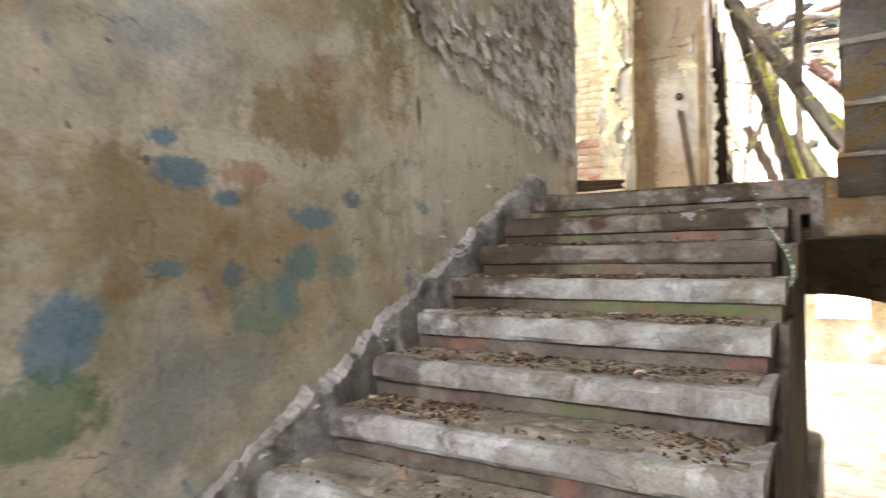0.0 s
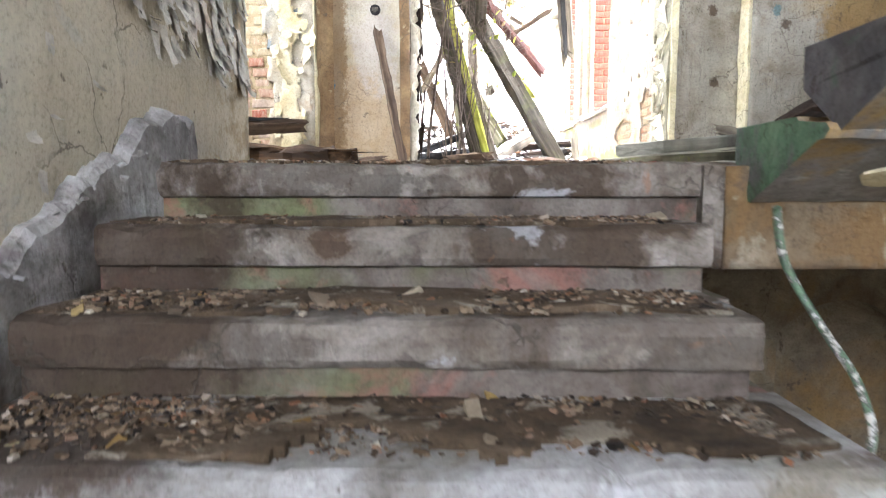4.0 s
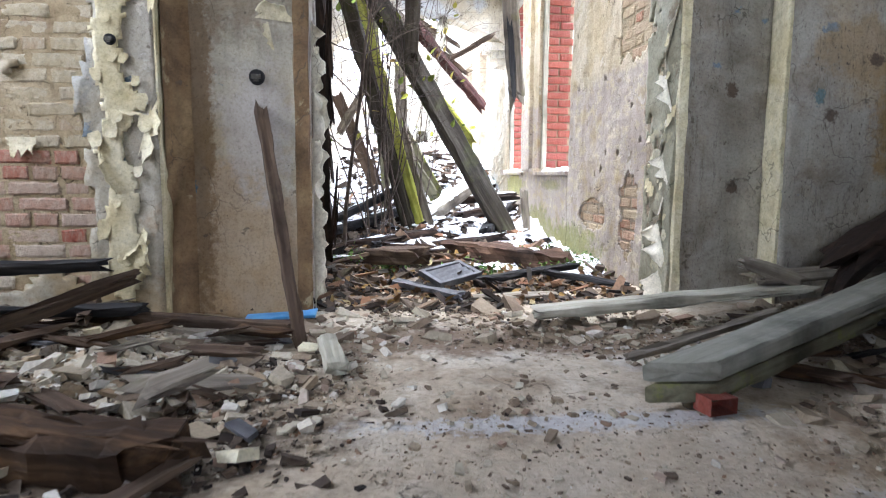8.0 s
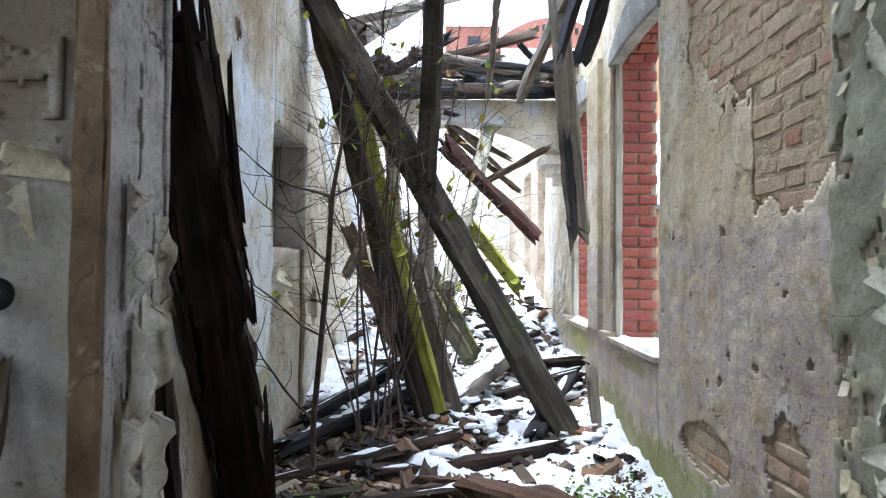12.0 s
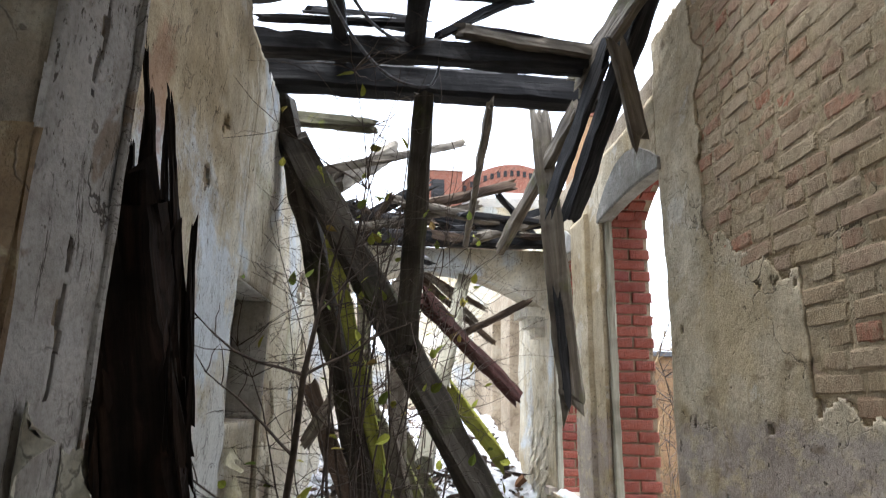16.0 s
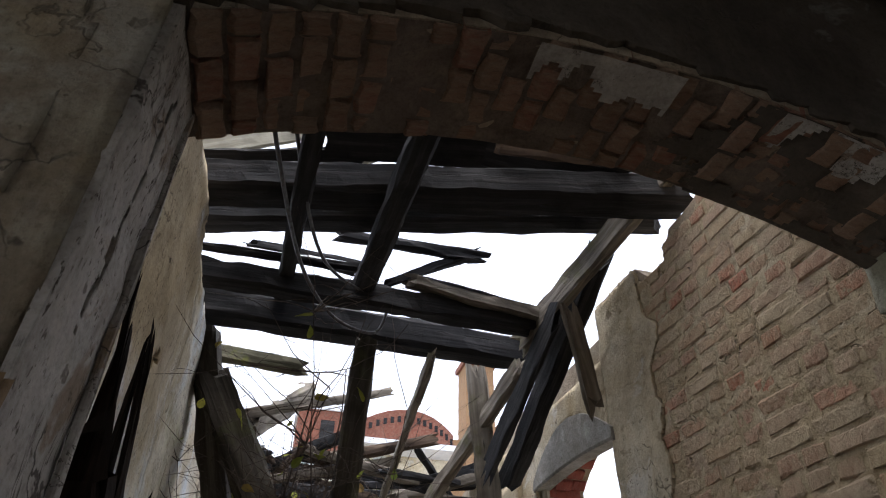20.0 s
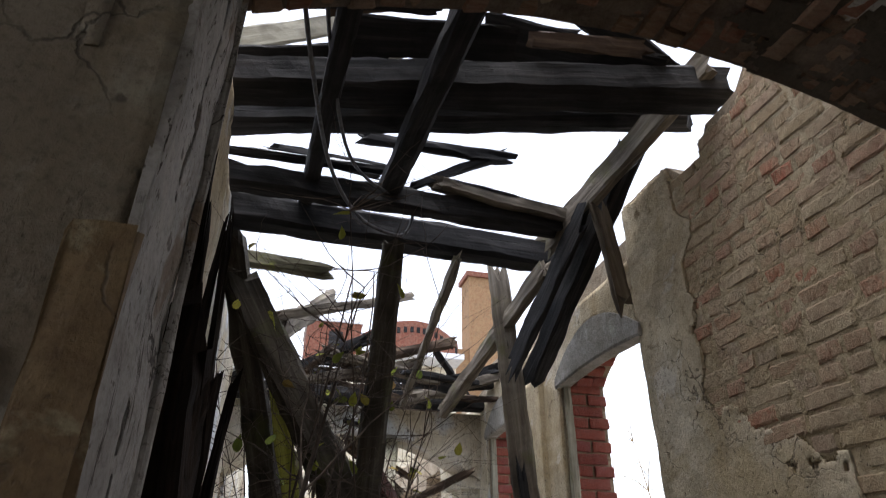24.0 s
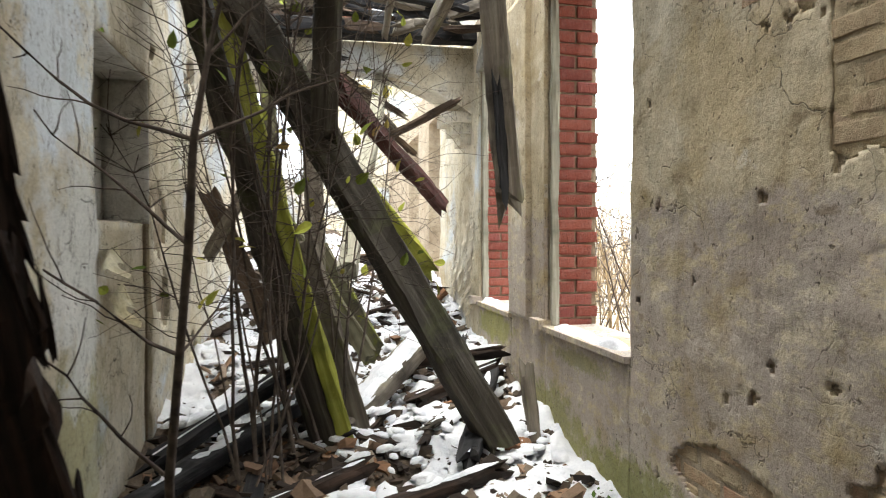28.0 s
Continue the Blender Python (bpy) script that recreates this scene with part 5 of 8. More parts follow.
def broken(y, z):
    """Holes knocked into the plaster of the east wall, a crack and a crumbled edge."""
    if any((y - p) ** 2 + (z - q) ** 2 < 0.5 * r * r * (1 + 1.5 * fbm((y * 40, z * 40, p))) for p, q, r in PITS):
        return True
    wob = 0.09 * fbm((y * 9, z * 9, 3))
    if ((y - 8.45) / 0.30) ** 2 + ((z - 0.50) / 0.13) ** 2 + 3 * wob < 1 and z < 0.64 - 0.25 * abs(y - 8.45):
        return True
    if ((y - 7.72) / 0.17) ** 2 + ((z - 0.55) / 0.34) ** 2 + 7 * wob < 0.8:
        return True
    return abs(y - 7.93 - 0.03 * fbm((z * 8, 2, 2))) < 0.016 and 1.6 < z < 2.3


bare = lambda a, b: a > 0.02 and a < 1.33 + 0.2 * fbm((b * 1.9, 5, 2)) and b > (1.62 if a < 0.66 else 2.1 + (a - 0.7) * 0.6) + 0.3 * fbm((a * 2.2, 2, 2)) and fbm((a * 2.4, b * 2.4, 3)) > -0.85
sheet("plaster_skin", (CE, W1[0], -0.5), (0, -1, 0), (0, 0, 1), 1.82, 4.4, 0.0135, M_CORR, wall_east_corridor, keep=lambda a, b: b - 0.5 < skyline(we_top, W1[0] - a) - 0.03 and not bare(1.82 - a, b - 0.5) and not broken(W1[0] - a, b - 0.5), thick=0.0185, rough=0.006)
sheet("plaster_skin", (CE, W2[0], -0.3), (0, -1, 0), (0, 0, 1), W2[0] - W1[1], 3.7, 0.03, M_CORR, wall_east_corridor, thick=0.02, rough=0.006)
sheet("plaster_skin", (CE, 13.6, -0.3), (0, -1, 0), (0, 0, 1), 13.6 - W2[1], 3.6, 0.04, M_CORRL, wall_east_corridor, thick=0.02, rough=0.008)
for w0, w1 in (W1, W2):
    sheet("breast_skin", (CE, w1, -0.3), (0, -1, 0), (0, 0, 1), w1 - w0, SILL + 0.3, 0.03, M_CORR, wall_east_corridor, thick=0.02, rough=0.006)
sheet("spandrel_skin", (CE, W1[1], 3.0), (0, -1, 0), (0, 0, 1), W1[1] - W1[0], 0.44, 0.03, M_CORR, wall_east_corridor, thick=0.02, rough=0.006, keep=lambda a, b: b > 0.26 * (1 - (2 * a / 1.1 - 1) ** 2))
sheet("spandrel_skin", (CE, W2[1], 2.95), (0, -1, 0), (0, 0, 1), W2[1] - W2[0], 0.46, 0.03, M_CORR, wall_east_corridor, thick=0.02, rough=0.006, keep=lambda a, b: b > 0.25 * (1 - (2 * a / 0.94 - 1) ** 2))

# transverse arch across the corridor
cross = join(arch_fill(CW, CE, C_END, C_END + 0.45, 2.55, 0.42, 3.18, 24))
wall_cross = structure(mesh("wall_cross_arch", cross[0], cross[1], M_CORRL), "plastered transverse arch across the ruined corridor", "arch")
boxes("corbel", [(CE - 0.28, CE, C_END + 0.03, C_END + 0.42, 2.50, 2.60), (CE - 0.2, CE, C_END + 0.06, C_END + 0.39, 2.40, 2.50), (CE - 0.12, CE, C_END + 0.09, C_END + 0.36, 2.30, 2.40)], M_CORRL, wall_cross)
wall_end = structure(boxes("wall_end", [(CW, -0.5, 18.6, 19.0, LOW, 2.6), (0.6, CE, 18.6, 19.0, LOW, 2.6)], M_CORRL), "plain end wall of the corridor", "wall")


# heap of rubble filling the corridor
def heap(x, y):
    z = 0.03 + 0.05 * max(0.0, y - 7.4) + 0.10 * max(0.0, min(2.0, y - 9.6)) + 0.17 * max(0.0, min(4.0, y - 11.5))
    z += 0.12 * max(0.0, min(1.0, (-0.25 - x) / 0.9)) * max(0.0, min(1.0, (y - 8.6) / 1.2))
    z += (0.05 + 0.03 * max(0, min(3, y - 9))) * fbm((x * 2.3, y * 2.3, 4)) + 0.03 * fbm((x * 8, y * 8, 1))
    return z


def field(name, x0, x1, y0, y1, step, mat, lift=0.0, keep=None):
    nx, ny = round((x1 - x0) / step), round((y1 - y0) / step)
    verts, index, faces = [], {}, []
    for j in range(ny):
        for i in range(nx):
            cx, cy = x0 + (x1 - x0) * (i + 0.5) / nx, y0 + (y1 - y0) * (j + 0.5) / ny
            if keep and not keep(cx, cy):
                continue
            q = []
            for a, b in ((i, j), (i + 1, j), (i + 1, j + 1), (i, j + 1)):
                if (a, b) not in index:
                    x, y = x0 + (x1 - x0) * a / nx, y0 + (y1 - y0) * b / ny
                    index[a, b] = len(verts)
                    verts.append((x, y, heap(x, y) + (lift(x, y) if lift else 0.0)))
                q.append(index[a, b])
            faces.append(tuple(q))
    return mesh(name, verts, faces, mat, smooth=True)


rubble = structure(field("floor_corridor", CW - 0.03, CE + 0.03, 7.28, 18.6, 0.05, M_DIRT), "earth and rubble heap filling the corridor floor", "floor")
snowy = lambda x, y: fbm((x * 1.9, y * 1.9, 7)) + 0.5 * fbm((x * 6, y * 6, 2)) + 0.16 * min(1.0, (y - 9.0) * 0.8) + 0.22 * max(0.0, min(1.0, x + 0.1)) * (1.0 if y < 11 else 0.0) + 0.55 * max(0.0, min(1.0, (x + 0.05) * 3)) * max(0.0, min(1.0, (y - 8.1) * 2.5)) * (1.0 if y < 9.9 else 0.0) - (0.5 if y < 8.35 - 0.5 * max(0, x) else 0.0) + 0.16 * max(0.0, min(1.0, (y - 9.6) * 1.5)) - 0.28 * max(0.0, min(1.0, (-0.15 - x) * 3)) * max(0.0, min(1.0, (10.8 - y) * 2)) + 0.55 * fbm((x * 9, y * 9, 5)) * min(1.0, max(0.0, y - 9.0)) - 0.02 - 0.35 * max(0.0, min(1, (-0.2 - x) * 1.6)) * (1.0 if y < 9.6 else 0.0)
snow = tagged(field("snow_patches", CW, CE - 0.01, 8.0, 17.5, 0.03, M_SNOW, lambda x, y: -0.012 + 0.075 * max(0.0, min(0.7, snowy(x, y) + 0.12)) + 0.02 * fbm((x * 9, y * 9, 3)) * min(1.0, max(0.2, y - 9.0)) + 0.008 * fbm((x * 22, y * 22, 8)), lambda x, y: snowy(x, y) > -0.13), "patchy old snow on the rubble heap", "snow", kind="stuff")


# ---- fallen roof timbers in the corridor ----
def extend(a, b, k0=0.0, k1=0.0):
    """Lengthen the line a-b by k0 before a and k1 past b."""
    a, b = Vector(a), Vector(b)
    d = (b - a).normalized()
    return a - d * k0, b + d * k1


a, b = extend((0.455, 9.782, 0.47), (-1.179, 9.835, 3.283), 0.24, 0.1)
timber("leaning_beam", "thick dark weathered roof beam leaning across the corridor", a, b, 0.135, 0.20, M_DARKWOOD, roll=20, category="beam", wear=0.008)
a, b = extend((-0.42, 10.061, 0.40), (-1.302, 9.876, 3.592), 0.22, 0.1)
timber("leaning_beam", "grey roof beam with mossy side leaning on the wall", a, b, 0.15, 0.17, M_DARKWOOD, roll=-12, category="beam", wear=0.008)
side = Vector((0.10, -0.075, 0.035))
timber("mossy_plank", "bright yellow-green mossy plank leaning beside a beam", a + side, b + side * 0.9 - Vector((-0.2, 0, 0.6)), 0.045, 0.085, M_GREENWOOD, roll=70, category="plank")
timber("leaning_plank", "grey plank leaning behind the mossy beam", a + Vector((0.2, 0.1, 0.0)), a + Vector((-0.12, 0.3, 1.2)), 0.05, 0.12, M_OLDWOOD, category="plank")
timber("hanging_board", "long grey board hanging down beside the window", (0.751, 10.149, 1.665), (0.556, 10.12, 3.745), 0.18, 0.06, M_OLDWOOD, roll=-18, category="board", taper=0.8, rag=0.14, rot=0.2)
timber("hanging_board", "splintered lath hanging beside the window board", (0.715, 10.12, 1.70), (0.66, 10.10, 2.35), 0.05, 0.03, M_BLACKWOOD, category="board", rag=0.1)
timber("leaning_post", "dark round-edged post hanging from the roof beam", (-0.398, 9.735, 1.93), (-0.336, 9.544, 3.566), 0.14, 0.12, M_DARKWOOD, category="post")
timber("leaning_post", "pale bleached post leaning in the rubble", (-0.25, 10.3, 1.2), (0.283, 12.668, 3.246), 0.12, 0.15, M_PALEWOOD, category="post", rot=0.15)
timber("red_beam_stump", "broken beam end with flaking dark red paint", (0.618, 11.598, 1.711), (-0.277, 10.605, 2.415), 0.10, 0.15, M_REDWOOD, roll=15, category="beam", rag=0.1, rot=0.3)
timber("roof_batten", "thin grey batten leaning from the roof beam", (0.14, 11.535, 3.084), (0.118, 9.689, 3.617), 0.05, 0.06, M_OLDWOOD, category="batten")
a, b = (-0.30, 10.21, 0.27), (0.42, 11.10, 0.69)
timber("fallen_beam", "snow-covered beam lying on the rubble", a, b, 0.20, 0.13, M_OLDWOOD, category="beam")
snow_cap(a, b, 0.21, 0.065, 0.04)
a, b = (-0.78, 11.2, 1.75), (-0.05, 10.9, 0.55)
timber("leaning_plank", "dark greenish plank leaning behind the beams", a, b, 0.05, 0.13, M_MOSSWOOD, category="plank")
timber("leaning_plank", "greenish board leaning behind the beams", (-0.45, 11.35, 1.45), (0.0, 11.0, 0.6), 0.03, 0.14, M_MOSSWOOD, category="plank")
snow_cap((-0.47, 11.33, 1.47), (-0.38, 11.27, 1.36), 0.1, 0.04, 0.05)
timber("mossy_plank", "short bright green algae-covered plank", (-0.013, 10.9, 1.70), (0.378, 10.8, 1.19), 0.03, 0.13, M_GREENWOOD, roll=30, category="plank", rag=0.1)
timber("leaning_post", "grey post standing behind the leaning beams", (-0.42, 10.9, 0.5), (-0.46, 10.95, 2.6), 0.13, 0.12, M_OLDWOOD, category="post")
timber("leaning_post", "mossy post standing behind the leaning beams", (-0.62, 10.6, 0.5), (-0.75, 10.8, 2.5), 0.1, 0.1, M_MOSSWOOD, category="post")
timber("leaning_plank", "reddish brown board leaning on the west wall", (-0.75, 11.2, 0.7), (-1.2, 11.3, 1.75), 0.03, 0.14, M_BROWNWOOD, category="plank")
timber("leaning_plank", "dark board sticking out of the rubble", (-1.15, 10.9, 1.3), (-0.7, 10.4, 2.0), 0.03, 0.11, M_OLDWOOD, category="plank")
timber("roof_batten", "broken lath sticking out to the side", (0.1, 11.9, 2.25), (0.72, 11.4, 2.55), 0.05, 0.06, M_BROWNWOOD, category="batten", rag=0.1)

# charred door post leaning in the doorway
a, b = extend((-1.19, 8.42, 0.25), (-1.135, 7.34, 2.16), 0.2, 0.0)
post = timber("charred_post", "charred, deeply rotted door post leaning in the doorway", a, b, 0.24, 0.14, M_CHAR, roll=8, category="post", wear=0.014, rag=0.2, rot=0.42, taper=0.85)
rng = random.Random(77)
inv = post.matrix_world.inverted()
for n in range(64):
    # long charred fibres splitting off the post
    at, side, ln = rng.uniform(0.0, 2.15), rng.choice((rng.uniform(-0.13, 0.12), rng.choice((-0.125, 0.12)))), rng.uniform(0.15, 0.7)
    me = timber_mesh("fibre", ln, rng.uniform(0.012, 0.045), rng.uniform(0.008, 0.022), 0.004, 0.05, taper=rng.uniform(0.1, 0.5), seed=n * 1.9, mat=M_CHAR)
    ob = new("fibre", me)
    ob.parent = post
    ob.matrix_local = pose(at, side, rng.choice((-0.055, 0.055, 0.06)), rng.uniform(0, 90), rng.uniform(-3, 3), rng.uniform(-5, 5))
for p, q, w in (((-1.185, 7.46, 1.95), (-1.165, 7.32, 2.42), 0.085), ((-1.10, 7.46, 1.95), (-1.085, 7.32, 2.38), 0.075), ((-1.145, 7.46, 1.95), (-1.13, 7.36, 2.26), 0.07), ((-1.06, 7.58, 1.75), (-1.02, 7.44, 2.08), 0.06), ((-1.07, 7.85, 1.3), (-1.03, 7.66, 1.68), 0.05)):
    # pointed splinters left at the broken top
    ob = new("prong", timber_mesh("prong", (Vector(q) - Vector(p)).length, w, 0.04, 0.006, 0.03, taper=0.12, seed=w * 90 + p[0], mat=M_CHAR))
    ob.parent = post
    ob.matrix_local = inv @ axes(p, q)
timber("charred_stave", "thin dark stave beside the charred post", (-1.17, 7.62, 0.05), (-1.185, 7.42, 1.2), 0.05, 0.04, M_CHAR, category="stave")

# roof beams that still bridge the corridor
timber("roof_beam", "blackened tie beam bridging the open roof", (-1.50, 9.66, 3.75), (0.92, 9.80, 3.77), 0.18, 0.20, M_BLACKWOOD, category="beam")
timber("roof_beam", "split blackened beam lying on the tie beam", (-1.45, 9.36, 3.80), (0.70, 9.30, 3.74), 0.12, 0.16, M_BLACKWOOD, category="beam", rot=0.25, rag=0.14)
timber("roof_beam", "massive blackened tie beam near the doorway arch", (-1.634, 8.837, 3.985), (1.122, 8.19, 3.985), 0.20, 0.20, M_BLACKWOOD, category="beam", rag=0.09)
timber("roof_beam", "blackened beam behind the tie beam", (-1.634, 9.336, 4.13), (1.195, 8.546, 4.13), 0.15, 0.15, M_BLACKWOOD, category="beam")
timber("rafter", "blackened rafter hanging under the tie beams", (-0.894, 9.608, 3.885), (-0.795, 7.36, 3.71), 0.09, 0.12, M_BLACKWOOD, category="rafter")
timber("rafter", "blackened rafter hanging under the tie beams", (-0.419, 9.45, 3.856), (-0.34, 7.326, 3.73), 0.12, 0.13, M_BLACKWOOD, category="rafter")
timber("rafter", "grey rafter between the tie beams over the east wall", (0.98, 8.10, 4.06), (0.66, 9.45, 3.68), 0.07, 0.16, M_OLDWOOD, category="rafter")
timber("rafter", "dark rafter sagging down over the window", (0.90, 8.85, 3.90), (0.76, 10.08, 2.96), 0.10, 0.17, M_BLACKWOOD, category="rafter", rag=0.1)
timber("rafter", "dark broken board sagging over the window", (0.72, 9.10, 3.66), (0.58, 9.93, 3.02), 0.04, 0.15, M_BLACKWOOD, category="rafter", rag=0.14)
timber("rafter", "grey rafter running down to the transverse arch", (0.70, 9.60, 3.58), (0.42, 11.20, 2.98), 0.07, 0.12, M_OLDWOOD, category="rafter")
timber("board_stub", "short grey board standing against the wall over the window", (0.872, 8.985, 3.10), (0.73, 8.87, 3.58), 0.10, 0.035, M_OLDWOOD, roll=60, category="board", rag=0.08)
timber("mossy_plank", "short mossy plank end jutting from the west wall", (-1.35, 10.07, 3.63), (-0.70, 10.02, 3.57), 0.08, 0.10, M_MOSSWOOD, category="plank")
snow_cap((-1.35, 10.07, 3.63), (-0.72, 10.02, 3.57), 0.08, 0.05, 0.025)
timber("roof_batten", "snow-dusted thin batten over the tie beam", (-1.40, 9.36, 3.97), (-0.45, 9.30, 3.95), 0.05, 0.04, M_BLACKWOOD, category="batten")
snow_cap((-1.40, 9.36, 3.97), (-0.45, 9.30, 3.95), 0.06, 0.02, 0.02)
timber("roof_batten", "pointed broken batten over the tie beam", (-1.148, 9.588, 4.198), (-0.50, 9.45, 4.05), 0.06, 0.05, M_BLACKWOOD, category="batten", taper=1.6, rag=0.12)
timber("roof_batten", "broken batten end over the tie beam", (-0.60, 9.35, 4.22), (0.272, 9.134, 4.06), 0.06, 0.07, M_BLACKWOOD, category="batten", rag=0.06)
timber("roof_beam", "snow-edged split beam piece over the tie beam", (-0.15, 9.28, 3.90), (0.71, 9.24, 3.76), 0.10, 0.10, M_OLDWOOD, category="beam", rot=0.3, rag=0.1)
snow_cap((-0.15, 9.28, 3.90), (0.70, 9.24, 3.76), 0.09, 0.05, 0.018, 0.2)
timber("split_branch", "twisted splinter lying on the roof timbers", (-0.28, 9.35, 3.88), (0.20, 9.15, 4.07), 0.05, 0.06, M_BLACKWOOD, category="splinter", rot=0.5, rag=0.1)
timber("roof_board", "pale roof board at the broken roof edge", (-1.50, 8.85, 4.27), (-0.85, 8.95, 4.72), 0.03, 0.14, M_PALEWOOD, category="board")
timber("roof_board", "dark roof board above the tie beam", (-0.90, 8.5, 4.42), (-0.25, 8.35, 4.52), 0.03, 0.18, M_BROWNWOOD, category="board", roll=60)
timber("roof_board", "pale split lath above the tie beam", (-0.82, 9.0, 4.38), (-0.20, 8.6, 4.50), 0.03, 0.10, M_PALEWOOD, category="board", roll=40)
timber("roof_board", "orange-brown board above the tie beam", (0.12, 8.32, 4.22), (0.55, 8.05, 3.99), 0.03, 0.08, M_BROWNWOOD, category="board", roll=30)
timber("roof_board", "dark wide roof board above the tie beam", (-0.05, 8.5, 4.40), (0.80, 8.25, 4.05), 0.03, 0.24, M_BLACKWOOD, category="board", roll=70)
timber("roof_board", "dark wide roof board above the tie beam", (-1.45, 8.25, 4.12), (-0.45, 8.15, 4.22), 0.03, 0.26, M_BLACKWOOD, category="board", roll=80)
timber("fat_beam_stump", "thick broken beam end with a snowy top", (-1.0, 10.4, 3.26), (-0.61, 11.45, 3.98), 0.17, 0.17, M_OLDWOOD, category="beam", rag=0.1)
snow_cap((-1.0, 10.4, 3.26), (-0.63, 11.4, 3.95), 0.15, 0.085, 0.02)
timber("roof_batten", "thin snow-dusted pole across the open roof", (-0.99, 9.90, 3.17), (0.02, 10.75, 3.78), 0.045, 0.06, M_OLDWOOD, category="batten")

for a, b, w in (((-1.5, 8.95, 4.22), (-0.55, 8.75, 4.30), 0.22), ((-0.75, 8.6, 4.30), (0.35, 8.45, 4.34), 0.22), ((0.0, 8.75, 4.30), (0.95, 8.55, 4.18), 0.2), ((-1.2, 9.0, 4.16), (0.5, 8.75, 4.16), 0.09), ((0.3, 8.2, 4.45), (1.0, 8.35, 4.15), 0.16)):
    timber("roof_board", "dark roof board lying over the tie beams", a, b, 0.03, w, M_BLACKWOOD, category="board", roll=75, rag=0.1)

# tangle of smaller roof timbers lying on the transverse arch
rng = random.Random(71)
for n in range(34):
    x, y = rng.uniform(-1.3, 0.95), rng.uniform(11.3, 13.2)
    z = 3.22 + rng.uniform(0, 0.35)
    ang = rng.uniform(-1.0, 1.0) if n % 3 else rng.uniform(1.0, 2.2)
    ln = rng.uniform(0.5, 1.5)
    d = Vector((math.cos(ang), math.sin(ang), rng.uniform(-0.35, 0.35)))
    p = Vector((x, y, z))
    timber("roof_debris_timber", "broken blackened roof timber on the transverse arch", p - d * ln / 2, p + d * ln / 2, rng.uniform(0.04, 0.11), rng.uniform(0.03, 0.1), rng.choice((M_BLACKWOOD, M_BLACKWOOD, M_OLDWOOD, M_BROWNWOOD)), category="timber", group="roof debris on the arch", rag=0.1)
    if n % 4 == 0:
        snow_cap(p - d * ln / 2, p + d * ln / 2, 0.1, 0.05, 0.03, 0.1)
timber("wall_plate", "dark timber plate on the transverse arch", (-1.4, 11.98, 3.25), (1.1, 12.0, 3.27), 0.18, 0.14, M_BLACKWOOD, category="beam")
# hanging fan of laths left of the arch
for n in range(5):
    timber("broken_lath", "thin broken lath hanging in the collapsed roof", (-0.3 + 0.02 * n, 12.3, 3.05 - 0.05 * n), (0.35 + 0.06 * n, 12.6 + 0.05 * n, 2.55 - 0.06 * n + rng.uniform(-0.1, 0.25)), 0.03, 0.05, rng.choice((M_BROWNWOOD, M_OLDWOOD)), category="lath", group="broken laths")

# loose cables hanging from the roof
k = Mat("grey_cable_sheath")
M_CABLE = k.done(k.ramp(k.noise(30, 5), [(0.3, (0.05, 0.05, 0.055)), (0.7, (0.16, 0.16, 0.17))]), 0.6)
cables = thing("hanging_cable", "thin black cable looping below the roof timbers", "cable")


def cable(name, pts, r, parent, mat=M_IRON, sides=5):
    path = []
    pts = [Vector(p) for p in pts]
    for i in range(len(pts) - 1):
        p0, p1, p2, p3 = pts[max(i - 1, 0)], pts[i], pts[i + 1], pts[min(i + 2, len(pts) - 1)]
        for s in range(6):
            t = s / 6
            path.append(0.5 * (2 * p1 + (p2 - p0) * t + (2 * p0 - 5 * p1 + 4 * p2 - p3) * t * t + (3 * p1 - p0 - 3 * p2 + p3) * t ** 3))
    path.append(pts[-1])
    v, f = tube(path, [r] * len(path), sides)
    return mesh(name, v, f, mat, parent, smooth=True)


cable("strand", [(-1.05, 7.5, 3.72), (-0.95, 8.2, 3.70), (-0.8, 8.9, 3.66), (-0.6, 9.25, 3.58), (-0.393, 9.327, 3.53), (-0.28, 9.38, 3.6), (-0.223, 9.42, 3.86)], 0.011, cables, M_CABLE)
cable("strand", [(-0.97, 7.5, 3.80), (-0.87, 8.2, 3.76), (-0.7, 8.9, 3.73), (-0.45, 9.25, 3.77), (-0.223, 9.42, 3.86)], 0.010, cables, M_CABLE)
k = Mat("flaking_green_bar_paint")
M_FLECK = k.done(k.ramp(k.noise(45, 5, 0.7), [(0.35, (0.05, 0.045, 0.04)), (0.45, (0.12, 0.2, 0.12)), (0.52, (0.07, 0.065, 0.06)), (0.58, (0.55, 0.54, 0.5))]), 0.7, k.noise(90, 4), 0.3, 0.003)
rod = thing("bent_handrail_bar", "bent rusty bar with flaking green paint on the stair edge", "handrail")
cable("bar", [(-0.125, 2.83, -0.53), (-0.10, 2.85, -0.50), (-0.09, 2.859, -0.46), (-0.115, 2.87, -0.38), (-0.166, 2.885, -0.298), (-0.205, 2.93, -0.2), (-0.234, 2.91, -0.107)], 0.0075, rod, M_FLECK)

# ---- brickwork: single pieces ----
lay_bricks(wall_door, pinkbrick, (-3.4, FRONT + 0.054, 0.0), (1, 0, 0), 1.32, 0.94, BRK, JOINT, keep=lambda a, b: west_gone(a + 1.1, b + 0.02), seed=3, mixed=1, heads=0.5)
lay_bricks(wall_door, creambrick, (-3.4, FRONT + 0.054, 0.924), (1, 0, 0), 1.32, 1.5, BRK, JOINT, keep=lambda a, b: west_gone(a + 1.1, b + 0.944), seed=13, mixed=1, heads=0.5)
